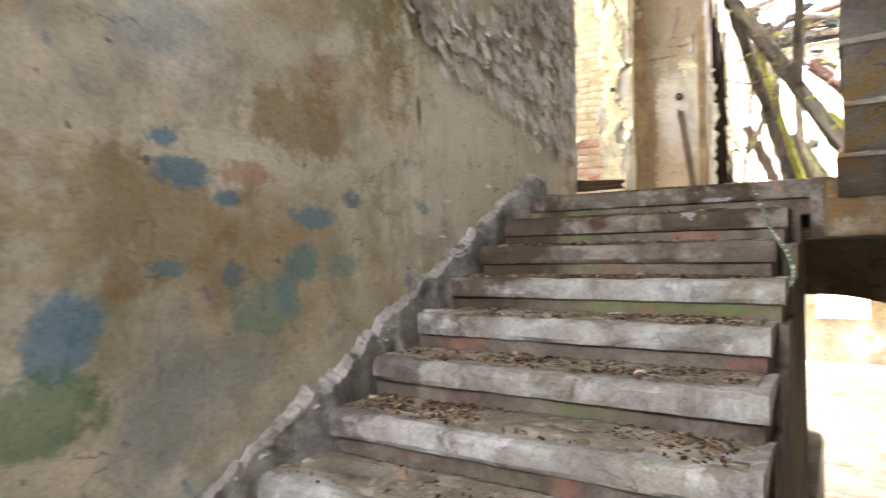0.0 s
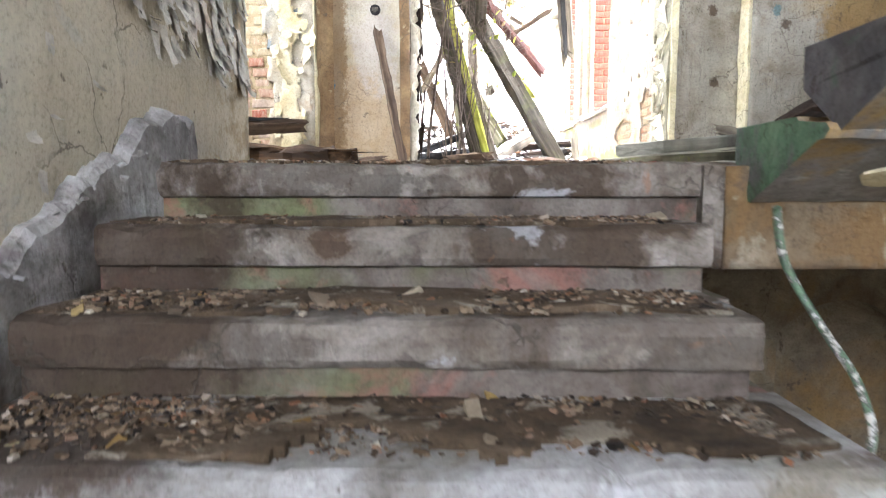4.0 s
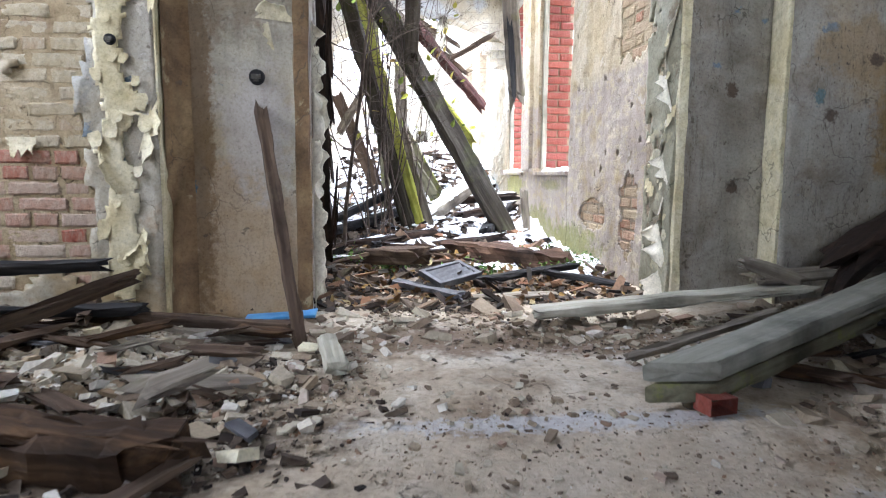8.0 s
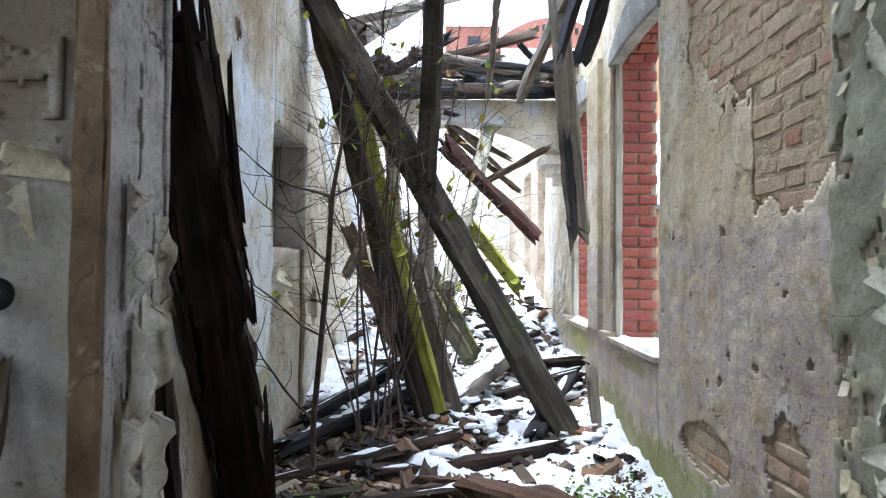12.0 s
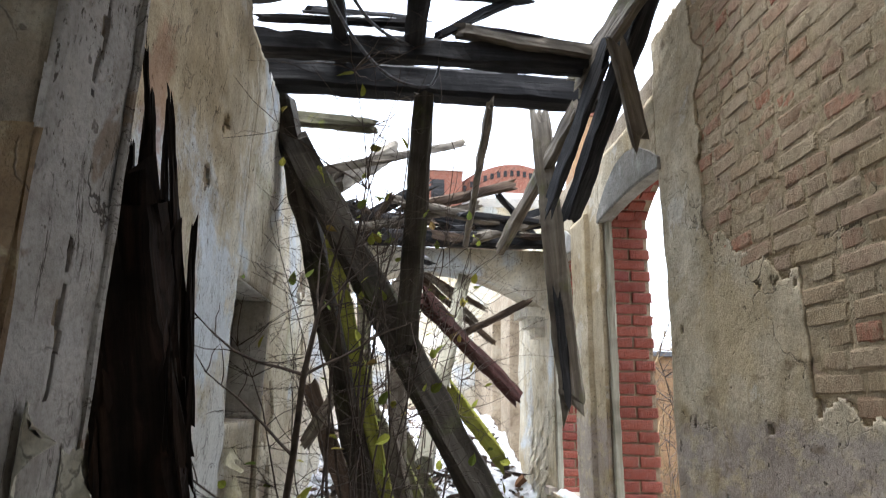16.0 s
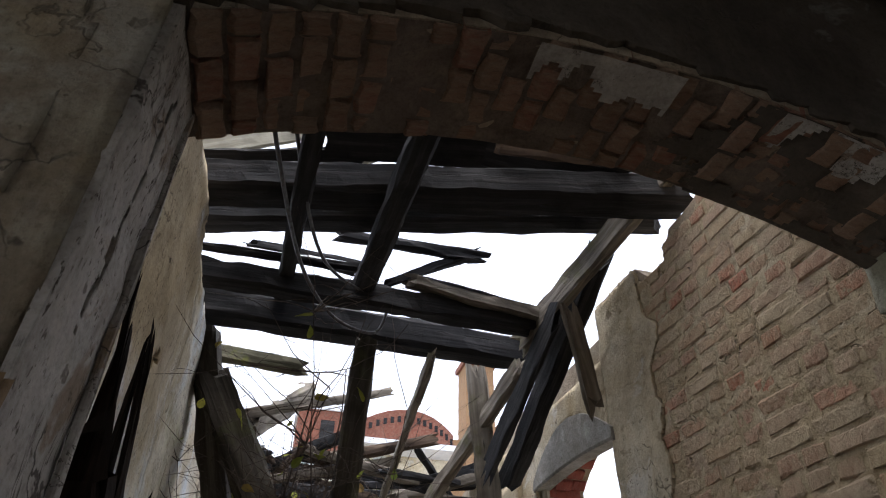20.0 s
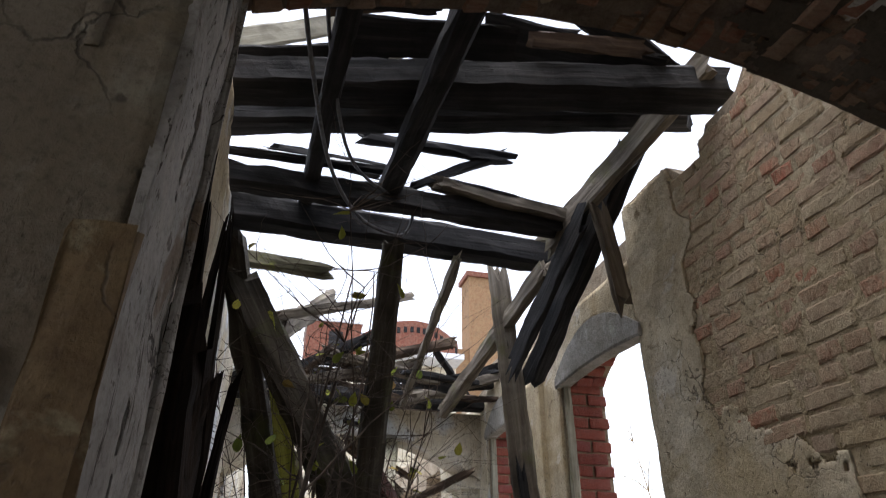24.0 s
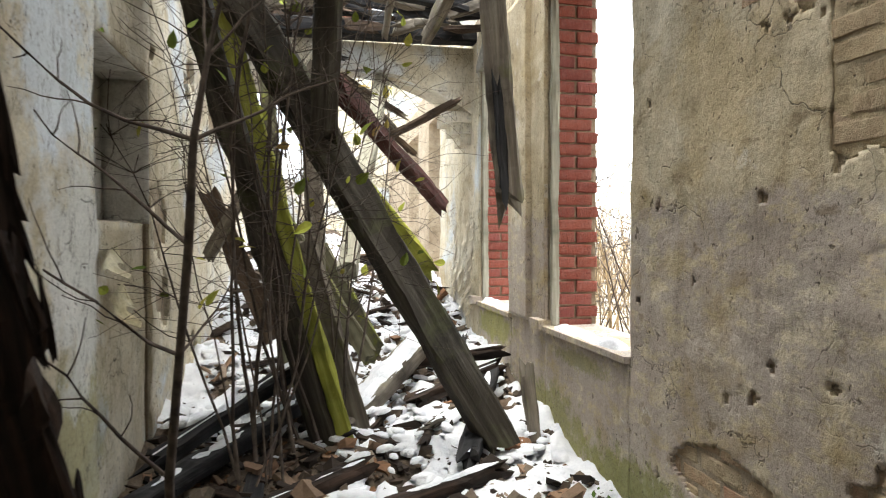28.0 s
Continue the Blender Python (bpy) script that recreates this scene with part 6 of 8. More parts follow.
lay_bricks(wall_east_corridor, wallbrick, (CE + 0.031, 9.0, 1.45), (0, -1, 0), 1.68, 2.6, BRK, JOINT, keep=lambda a, b: bare(1.7 - a, b + 1.45) and b + 1.45 < skyline(we_top, 9.0 - a) - 0.04, seed=4, mixed=1, proud=0.0045, heads=0.62)
tagged(sheet("lime_joints", (CE, 9.12, 1.4), (0, -1, 0), (0, 0, 1), 1.82, 2.65, 0.012, M_LIMEJOINT, wall_east_corridor, keep=lambda a, b: bare(1.82 - a, b + 1.4) and b + 1.4 < skyline(we_top, 9.12 - a) - 0.05, thick=0.0078, rough=0.0008, bulge=lambda a, b: 0.0036 * fbm((a * 24, b * 34, 1)) + 0.002 * fbm((a * 80, b * 80, 4)) + 0.0025 * max(0.0, fbm((a * 5, b * 6, 9)))), kind="stuff")
lay_bricks(wall_east_corridor, wallbrick, (CE + 0.036, 8.85, 0.2), (0, -1, 0), 1.45, 0.8, BRK, JOINT, keep=lambda a, b: broken(8.85 - a, b + 0.2) or broken(8.85 - a + 0.1, b + 0.2) or broken(8.85 - a - 0.1, b + 0.2), seed=14)
for w0, w1 in (W1, W2):
    lay_bricks(wall_east_corridor, red, (CE + 0.055, w1 + 0.032, SILL), (1, 0, 0), 0.28, SPRING - SILL + 0.05, (0.24, 0.10, 0.068), 0.013, seed=6)


def arch_bricks(parent, meshes, x0, x1, y0, depth, spring, rise, size, joint, seed, along_y=True, drop=0.035):
    """Bricks on edge round the soffit of a segmental arch; their faces look down."""
    rng = random.Random(seed)
    n = int((x1 - x0) / (size[2] + joint))
    for i in range(n + 1):
        f = (i + 0.5) / (n + 1)
        c = x0 + (x1 - x0) * f
        z = spring + rise * (1 - (2 * f - 1) ** 2)
        slope = rise * -4 * (2 * f - 1) / (x1 - x0)
        tangent = Vector((1, 0, slope)).normalized()
        down = Vector((slope, 0, -1)).normalized()
        at = 0.0
        run = [0.055, 0.115, 0.115, 0.055] if i % 2 else [0.115, 0.115, 0.115]
        for ln in run:
            ln = min(ln, depth - at)
            if ln < 0.05:
                continue
            mid = y0 + at + ln / 2
            t, d, pt, lv = tangent, down, Vector((c, mid, z)), Vector((0, 1, 0))
            if not along_y:
                t, d, pt, lv = Vector((0, tangent.x, tangent.z)), Vector((0, down.x, down.z)), Vector((mid, c, z)), Vector((1, 0, 0))
            zz = lv.cross(d)
            ob = new("brick", rng.choice(meshes))
            ob.parent = parent
            m = Matrix((lv, d, zz)).transposed().to_4x4()
            ob.matrix_world = Matrix.Translation(pt - d * (drop + rng.uniform(-0.016, 0.012))) @ m @ Matrix.Diagonal((ln / size[0], 1, 1, 1))
            at += ln + joint


shadebrick = brick_meshes(M_SHADEBRICK, BRK, 6, 0.009, 4)
# dark sheet above the arch stands in for the unlit wall there
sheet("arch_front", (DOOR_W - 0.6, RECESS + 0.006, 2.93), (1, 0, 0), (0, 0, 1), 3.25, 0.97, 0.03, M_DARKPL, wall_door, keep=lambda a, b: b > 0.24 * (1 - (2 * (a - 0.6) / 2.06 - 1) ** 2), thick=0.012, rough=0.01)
arch_bricks(wall_door, shadebrick, DOOR_W + 0.02, DOOR_E - 0.02, RECESS + 0.012, 0.38, 2.93, 0.22, BRK, JOINT, 8)
arch_bricks(wall_east_corridor, red, W1[0] + 0.02, W1[1] - 0.02, CE + 0.03, 0.29, SPRING, 0.24, (0.24, 0.10, 0.068), JOINT, 9, along_y=False)
arch_bricks(wall_east_corridor, red, W2[0] + 0.02, W2[1] - 0.02, CE + 0.03, 0.29, SPRING - 0.05, 0.22, (0.24, 0.10, 0.068), JOINT, 10, along_y=False)

# thin lime smears over the bricks
smear = sheet("lime_smear", (-3.4, FRONT + 0.02, 0.0), (1, 0, 0), (0, 0, 1), 1.32, 2.4, 0.014, M_LIMEJOINT, wall_door, keep=lambda a, b: west_gone(a + 1.1, b + 0.02), thick=0.0035, rough=0.001,
              bulge=lambda a, b: 0.0035 * fbm((a * 26, b * 40, 1)) + 0.0042 * max(0.0, min(1.0, (b - 0.86 - 0.12 * fbm((a * 4, 1, 3))) / 0.2)) * (0.55 + fbm((a * 6, b * 7, 2))) + 0.0015 * max(0.0, min(1.0, (b - 1.35) * 4)))
tagged(smear, kind="stuff")


def arch_skin(parent, keep, mat, dz=0.022, n=70, m=14):
    """A skin of plaster left on the soffit of the doorway arch."""
    verts, faces, index = [], [], {}
    for i in range(n):
        for j in range(m):
            if not keep((i + 0.5) / n, (j + 0.5) / m):
                continue
            q = []
            for a, b in ((i, j), (i + 1, j), (i + 1, j + 1), (i, j + 1)):
                if (a, b) not in index:
                    f = a / n
                    x, y = DOOR_W + (DOOR_E - DOOR_W) * f, RECESS + 0.012 + 0.375 * b / m
                    index[a, b] = len(verts)
                    verts.append((x, y, 2.93 + 0.22 * (1 - (2 * f - 1) ** 2) - dz + 0.008 * fbm((x * 7, y * 7, 3))))
                q.append(index[a, b])
            faces.append(tuple(reversed(q)))
    return mesh("soffit_plaster", verts, faces, mat, parent, smooth=True)


# mortar tones darkened too, carrying the soffit's shade
M_SHADEJOINT = plaster("shade_toned_arch_mortar", [(0.0, (0.09, 0.06, 0.042)), (0.5, (0.19, 0.135, 0.095)), (1.0, (0.29, 0.22, 0.155))], [], 5, grain=110, strength=0.8, shift=51)
arch_skin(wall_door, lambda f, g: True, M_SHADEJOINT, 0.005)
arch_skin(wall_door, lambda f, g: f > 0.70 + 0.10 * fbm((g * 3, f * 4, 1)) and fbm((f * 7, g * 2, 5)) + 0.25 * fbm((f * 40, g * 12, 3)) < 0.3, M_DARKPL, 0.016, 150, 30)
arch_skin(wall_door, lambda f, g: g < 0.30 + 0.45 * fbm((f * 8, 1, 7)) + 0.14 * fbm((f * 34, g * 6, 2)) and (0.40 < f < 0.60 or 0.74 < f < 0.90), M_LINING, 0.022, 150, 30)
M_CEMENT = plaster("grey_cement_lintel", [(0.0, (0.17, 0.155, 0.13)), (0.5, (0.28, 0.265, 0.235)), (1.0, (0.38, 0.365, 0.335))], [((0.55, 0.54, 0.5), 4, 0.6, 0.66, 0.5)], 4, shift=41)
# windows: pale arch bands, remains of the frames, snowy sills
for (w0, w1), spring, rise, tag in ((W1, SPRING, 0.24, "window_1"), (W2, SPRING - 0.05, 0.22, "window_2")):
    win = structure(new(tag), "arched window opening with remains of a white frame and a snowy sill", "window")
    verts, faces, n = [], [], 22
    for i in range(n + 1):
        f = i / n
        y = w0 - 0.03 + (w1 - w0 + 0.06) * f
        z = spring + rise * (1 - (2 * f - 1) ** 2) + 0.006 * fbm((y * 6, 1, 2))
        low = spring - 0.02 + 0.12 * rise * (1 - (2 * f - 1) ** 2)
        for x, zz in ((CE + 0.06, low), (CE - 0.03, low), (CE - 0.038, low + 0.015), (CE - 0.034, z + 0.05), (CE + 0.02, z + 0.06)):
            verts.append((x, y, zz))
    for i in range(n):
        for j in range(4):
            p = i * 5 + j
            faces.append((p, p + 5, p + 6, p + 1))
    faces += [(0, 1, 2, 3, 4), tuple(n * 5 + i for i in (4, 3, 2, 1, 0))]
    mesh("arch_band", verts, faces, M_CEMENT, win, "pale cement arch band")
    me = timber_mesh("frame_strip", 2.12, 0.05, 0.03, 0.004, 0.02, seed=3.3, mat=M_PALEWOOD)
    ob = new("frame_strip", me)
    ob.parent = win
    ob.matrix_world = axes((CE + 0.035, w1 - 0.022, SILL + 0.03), (CE + 0.035, w1 - 0.022, SILL + 2.15))
    tagged(ob, "flaking white window frame strip")
    boxes("sill", [(CE - 0.05, CE + 0.33, w0, w1, SILL + 0.002, SILL + 0.035)], M_CORR, win)
    boxes("sill_block", [(CE - 0.075, CE + 0.06, w1 - 0.02, w1 + 0.16, SILL + 0.004, SILL + 0.07)], M_CORR, win)
    snow_cap((CE + 0.03, w0 + 0.06, SILL + 0.035), (CE + 0.03, w1 - 0.05, SILL + 0.035), 0.15, 0.0, 0.045, label="snow lying on the window sill")
pier = structure(sheet("pilaster", (CE, W2[0] - 0.04, 0.86), (0, -1, 0), (0, 0, 1), 0.40, 2.25, 0.03, M_CORR, thick=0.06, rough=0.004), "plastered pilaster between two windows", "pilaster")

# ---- peeling paint ----
rng = random.Random(15)
spots = []
for _ in range(1500):
    y, z = rng.uniform(2.2, 4.66), rng.uniform(0.4, 2.0)
    if z > 0.80 - 0.24 * (y - 2.3) + 0.16 * fbm((y * 4, z * 2, 0)) and fbm((y * 3, z * 3, 6)) > -0.35:
        s = rng.uniform(0.5, 1.5)
        spots.append(((STAIR_W + 0.004, y, z), (1, 0, 0), 0.042 * s, 0.09 * s, rng.uniform(0.008, 0.035) * s))
for _ in range(28):
    y = rng.uniform(2.4, 4.6)
    z = (y - TOP_Y) * RISE / TREAD + rng.uniform(0.12, 0.5)
    if z < 0.6:
        spots.append(((STAIR_W + 0.004, y, z), (1, 0, 0), rng.uniform(0.015, 0.05), rng.uniform(0.02, 0.06), rng.uniform(0.006, 0.03)))
flakes("paint_scales", "curled white scales of peeling paint on the stair wall", spots, M_SCALE, wall_stair)
spots = []
for _ in range(30):
    s = rng.uniform(0.25, 0.9)
    spots.append(((DOOR_E - 0.014, rng.uniform(6.93, 7.27), rng.uniform(0.05, 2.7)), (-1, -0.1, 0), 0.06 * s, 0.09 * s, rng.uniform(0.008, 0.03) * s))
for _ in range(26):
    s = rng.uniform(0.5, 1.2)
    spots.append(((rng.uniform(-2.12, -1.83), FRONT - 0.012, rng.uniform(0.1, 2.6)), (0, -1, 0), 0.06 * s, 0.08 * s, rng.uniform(0.005, 0.03) * s))
flakes("paint_scales", "curled scales of cream paint round the doorway", spots, M_CREAM, wall_door, 6)
spots = []
for _ in range(120):
    s = rng.uniform(0.4, 1.2)
    spots.append(((CE - 0.026, rng.uniform(11.9, 13.0), rng.uniform(0.7, 1.75)), (-1, 0, 0), 0.06 * s, 0.09 * s, rng.uniform(0.008, 0.04) * s))
flakes("paint_scales", "curled scales of pale paint at the end of the corridor", spots, M_CORRL, wall_east_corridor, 7)

M_PEEL = plaster("pale_cream_paint_tongue", [(0.0, (0.52, 0.46, 0.34)), (0.5, (0.64, 0.60, 0.49)), (1.0, (0.72, 0.69, 0.6))], [((0.3, 0.25, 0.15), 8, 0.62, 0.68, 0.5)], 4, rough=0.6, strength=0.25, shift=45, grey=0.0, pits=0.3, flecks=0.2)


def peels(label, spots, mat, parent, seed=1):
    """Large tongues of old paint, hinged on one edge and rolled away from the wall. spots: (place, outward normal, way, width, length, curl)."""
    rng = random.Random(seed)
    target = ([], [])
    for at, nrm, way, w, ln, curl in spots:
        nrm, way, at = Vector(nrm).normalized(), Vector(way).normalized(), Vector(at)
        side, q = nrm.cross(way), rng.uniform(0, 50)
        nu, nv, verts, faces = 12, 9, [], []
        for back in (0.0, 0.0022):
            for i in range(nu + 1):
                g = i / nu * 2 - 1
                reach = ln * max(0.25, 0.78 + 0.75 * fbm((g * 1.9, q, 0)) - 0.45 * abs(g) ** 4)
                r = ln / (curl * (0.75 + 0.6 * abs(fbm((g * 1.3, q, 5)))))
                for j in range(nv + 1):
                    d = reach * j / nv
                    wide = w * 0.5 * g * (1 + 0.35 * fbm((j * 0.25, q, 9)) * abs(g))
                    verts.append(at + side * wide + way * (r * math.sin(d / r)) + nrm * (0.005 + r * (1 - math.cos(d / r)) - back))
        m = nv + 1
        half = m * (nu + 1)
        for i in range(nu):
            for j in range(nv):
                p = i * m + j
                faces += [(p, p + m, p + m + 1, p + 1), (half + p, half + p + 1, half + p + m + 1, half + p + m)]
        rim = [(i * m + nv) for i in range(nu + 1)]
        faces += [(a, b, b + half, a + half) for a, b in zip(rim, rim[1:])]
        add(target, (verts, faces))
    return tagged(mesh("paint_tongues", target[0], target[1], mat, parent, smooth=True), label, kind="stuff")


rng = random.Random(48)
spots = []
for z, y, way, w, ln, curl in ((1.50, 7.06, -1, 0.34, 0.13, 1.9), (1.46, 7.20, 1, 0.26, 0.10, 2.2), (1.16, 7.10, -1, 0.30, 0.12, 2.0), (1.20, 7.14, 1, 0.34, 0.12, 1.7), (0.92, 7.05, -1, 0.26, 0.11, 2.3), (0.86, 7.16, 1, 0.36, 0.12, 1.8), (0.60, 7.08, -1, 0.34, 0.13, 1.9), (0.52, 7.18, 1, 0.3, 0.1, 2.1), (0.30, 7.06, -1, 0.36, 0.12, 1.8), (0.24, 7.2, 1, 0.3, 0.09, 2.0)):
    spots.append(((DOOR_W + 0.016, y - 0.05, z - 0.06), (1, 0, 0), (0, way, 0), w, ln * 0.85, curl * 1.5))
peels("large rolled tongues of cream paint on the door reveal", spots, M_PEEL, wall_door, 4)
spots = [((-1.25, RECESS - 0.006, 1.60), (0, -1, 0), (0.1, 0, 1), 0.17, 0.10, 1.5), ((-1.27, RECESS - 0.006, 1.52), (0, -1, 0), (-1, 0, -0.2), 0.14, 0.05, 1.6), ((-1.86, FRONT - 0.012, 1.74), (0, -1, 0), (0.2, 0, -1), 0.15, 0.12, 1.7), ((-1.82, FRONT - 0.012, 1.66), (0, -1, 0), (1, 0, 0), 0.14, 0.08, 1.8), ((-1.86, FRONT - 0.012, 1.02), (0, -1, 0), (1, 0, -0.3), 0.26, 0.12, 1.6), ((-2.0, FRONT - 0.012, 0.82), (0, -1, 0), (-1, 0, -0.5), 0.2, 0.08, 1.8), ((-2.44, FRONT + 0.0, 0.98), (0, -1, 0), (0, 0, -1), 0.12, 0.14, 0.8), ((-2.86, FRONT + 0.0, 0.72), (0, -1, 0), (0.4, 0, 1), 0.24, 0.12, 0.9), ((-1.90, FRONT - 0.012, 0.45), (0, -1, 0), (1, 0, 0), 0.2, 0.07, 1.9)]
for _ in range(14):
    spots.append(((rng.uniform(-2.1, -1.84), FRONT - 0.012, rng.uniform(0.1, 2.6)), (0, -1, 0), (rng.uniform(-1, 1), 0, rng.uniform(-1, 0.6)), rng.uniform(0.05, 0.13), rng.uniform(0.03, 0.08), rng.uniform(1.0, 2.2)))
peels("rolled tongues of cream paint beside the doorway", spots, M_CREAM, wall_door, 6)
spots = []
for z, y, w, ln in ((0.16, 6.97, 0.2, 0.13), (0.42, 7.0, 0.24, 0.12), (0.62, 7.05, 0.16, 0.09), (0.86, 6.98, 0.2, 0.1), (1.06, 7.06, 0.16, 0.08), (1.3, 7.0, 0.24, 0.07), (1.62, 7.0, 0.3, 0.06), (2.0, 7.05, 0.24, 0.06), (2.4, 7.0, 0.3, 0.07)):
    spots.append(((DOOR_E - 0.014, y, z), (-1, 0, 0), (0, rng.choice((1, -1, 1)), -0.5), w, ln, rng.uniform(1.4, 2.3)))
peels("rolled tongues of cream paint on the east door reveal", spots, M_PEEL, wall_door, 8)
spots = [((CW + 0.022, 9.30, 1.36), (1, 0, 0), (0, 0.5, -1), 0.2, 0.12, 1.3), ((CW + 0.022, 9.4, 1.2), (1, 0, 0), (0, 0.3, -1), 0.24, 0.16, 1.2)]
peels("tongues of cream paint under the niche", spots, M_CREAM, wall_west_corridor, 9)
# second coat of paint with a broken outline in the recess
tagged(sheet("paint_coat", (-1.70, RECESS - 0.003, 1.75), (1, 0, 0), (0, 0, 1), 0.5, 1.6, 0.016, M_LANDING, wall_door, keep=lambda a, b: fbm((a * 3.2, b * 2.4, 12)) + 0.2 * fbm((a * 14, b * 14, 2)) < 0.08, thick=0.007, rough=0.003), kind="stuff")

# cream strip left on the west pier, grey lining boards and cream beads of the old door
sheet("cream_coat", (-2.12, FRONT - 0.008, 0.05), (1, 0, 0), (0, 0, 1), 0.31, 2.9, 0.02, M_CREAM, wall_door, keep=lambda a, b: abs(a - 0.12 - 0.06 * fbm((b * 2, 4, 4))) < 0.05 + 0.09 * fbm((b * 4, a * 4, 2)) or (b > 1.6 and fbm((a * 5, b * 3, 1)) < 0.1), thick=0.008, rough=0.003)
door = structure(new("door_1"), "remains of a wooden door surround with flaking cream paint", "door frame")
for x, y, w in ((DOOR_W - 0.02, RECESS - 0.016, 0.075), (DOOR_E + 0.02, RECESS - 0.012, 0.05)):
    tall = 2.08 if x < 0 else 2.95
    me = timber_mesh("jamb_bead", tall, w, 0.03, 0.004, 0.01, seed=x, mat=M_JAMB if x < 0 else M_CREAM)
    ob = new("jamb_bead", me)
    ob.parent = door
    ob.matrix_world = axes((x, y, 0.02), (x, y, tall + 0.02))
me = timber_mesh("edge_bead", 1.48, 0.016, 0.016, 0.002, 0.004, seed=5.5, mat=M_LINING)
ob = new("edge_bead", me)
ob.parent = door
ob.matrix_world = axes((DOOR_W + 0.018, 7.218, 1.45), (DOOR_W + 0.018, 7.218, 2.93))
# rounded brown corner in the west part of the recess
verts, faces = [], []
for i in range(31):
    z = 3.35 * i / 30
    for j in range(9):
        t = math.pi / 2 * j / 8
        r = 0.11 + 0.006 * fbm((z * 4, j * 0.5, 3))
        verts.append((-1.79 + r - r * math.cos(t) * 0.98, RECESS - r + r * math.sin(t) * 0.98 - 0.006, z))
for i in range(30):
    for j in range(8):
        p = i * 9 + j
        faces.append((p, p + 1, p + 10, p + 9))
mesh("corner_cove", verts, faces, M_JAMB, wall_door, "brown stained corner of the recess", smooth=True)
# wall fittings
for (x, y, z), r in (((-1.349, RECESS - 0.012, 1.311), 0.042), ((-2.0, FRONT - 0.012, 1.447), 0.028)):
    box = thing("junction_box", "round black electrical box set in the wall", "electrical box", at=(x, y, z))
    bm = bmesh.new()
    bmesh.ops.create_cone(bm, cap_ends=True, segments=20, radius1=r, radius2=r * 0.9, depth=0.03, matrix=Matrix.Rotation(radians(90), 4, "X"))
    me = bpy.data.meshes.new("rim")
    bm.to_mesh(me)
    bm.free()
    me.materials.append(M_BLACKWOOD)
    new("rim", me).parent = box
    boxes("contact_block", [(-r * 0.55, r * 0.55, -0.028, -0.014, -r * 0.25, r * 0.3), (-r * 0.3, r * 0.3, -0.034, -0.026, -r * 0.6, -r * 0.3)], M_IRON, box)

# ---- things on the landing ----
def lz(x, y):
    a, b = x + 4.5, y - TOP_Y - 0.26
    return 0.0 + 0.05 * max(0.0, min(1.0, (b - 1.9) / 1.4)) + 0.10 * max(0.0, min(1.0, (1.9 - (a - 1.2)) / 1.5)) * max(0.0, min(1, (b - 0.7) / 1.0)) + 0.14 * max(0.0, min(1.0, (a - 5.4) / 1.2)) * max(0.0, min(1, (b - 0.7) / 1.2))


M_GREYBOARD = wood("grey_green_board", [(0.0, (0.16, 0.155, 0.125)), (0.5, (0.25, 0.245, 0.205)), (1.0, (0.34, 0.33, 0.285))], 0.2, moss_colour=(0.14, 0.15, 0.08), cracks=0.4)
timber("wooden_pole", "worn brown wooden pole leaning on the wall", (-1.077, 6.301, 0.03), (-1.328, 6.885, 1.143), 0.055, 0.032, M_BROWNWOOD, category="pole")
timber("wood_block", "short pale wooden block on the landing floor", (-0.89, 5.88, 0.055), (-0.955, 6.27, 0.075), 0.085, 0.045, M_PALEWOOD, category="block", rag=0.01)
timber("floor_batten", "brown batten lying along the wall foot", (-2.25, 6.6, 0.14), (-1.14, 6.53, 0.065), 0.06, 0.06, M_BROWNWOOD, category="batten")
timber("dark_board", "dark board lying over the debris", (-3.2, 5.95, 0.41), (-1.945, 6.40, 0.40), 0.09, 0.05, M_BLACKWOOD, category="board")
timber("dark_board", "dark board propped under another one", (-3.0, 6.25, 0.22), (-1.85, 6.58, 0.16), 0.09, 0.05, M_BLACKWOOD, category="board")
timber("brown_board", "brown board slanting over the debris", (-2.35, 4.95, 0.20), (-1.78, 6.30, 0.36), 0.035, 0.10, M_BROWNWOOD, roll=55, category="board")
timber("rotten_beam", "crumbling rotten beam lying on the landing", (-2.7, 5.45, 0.09), (-1.30, 5.13, 0.055), 0.22, 0.13, M_ROT, category="beam", rot=0.5, wear=0.02, rag=0.1)
timber("rotten_board", "rotten brown board on top of the crumbling beam", (-2.6, 5.40, 0.15), (-1.34, 5.12, 0.115), 0.12, 0.035, M_ROT, category="board", rot=0.7, rag=0.2, wear=0.015)
timber("rotten_splinter", "brown splinter beside the rotten beam", (-1.40, 4.92, 0.02), (-1.24, 5.10, 0.06), 0.05, 0.02, M_BROWNWOOD, category="splinter", rag=0.08)
timber("long_plank", "long pale weathered plank lying on the debris", (0.10, 6.66, 0.09), (1.52, 6.52, 0.24), 0.17, 0.045, M_PALEWOOD, category="plank")
timber("long_plank", "grey plank lying at the wall foot", (1.30, 6.60, 0.27), (2.7, 6.35, 0.42), 0.16, 0.05, M_OLDWOOD, category="plank")
timber("wood_block", "short squared timber piece leaning on the plank", (1.22, 6.58, 0.36), (1.50, 6.52, 0.27), 0.09, 0.07, M_OLDWOOD, category="block")
timber("heavy_board", "thick grey-green board lying over another", (0.31, 5.46, 0.145), (2.0, 6.33, 0.33), 0.17, 0.07, M_GREYBOARD, category="board", rag=0.006, skew=-1.1, wear=0.003)
timber("heavy_board", "thick mossy board under another", (0.31, 5.46, 0.07), (2.0, 6.40, 0.2), 0.16, 0.065, M_MOSSWOOD, category="board", rag=0.006, skew=-1.1, wear=0.003)
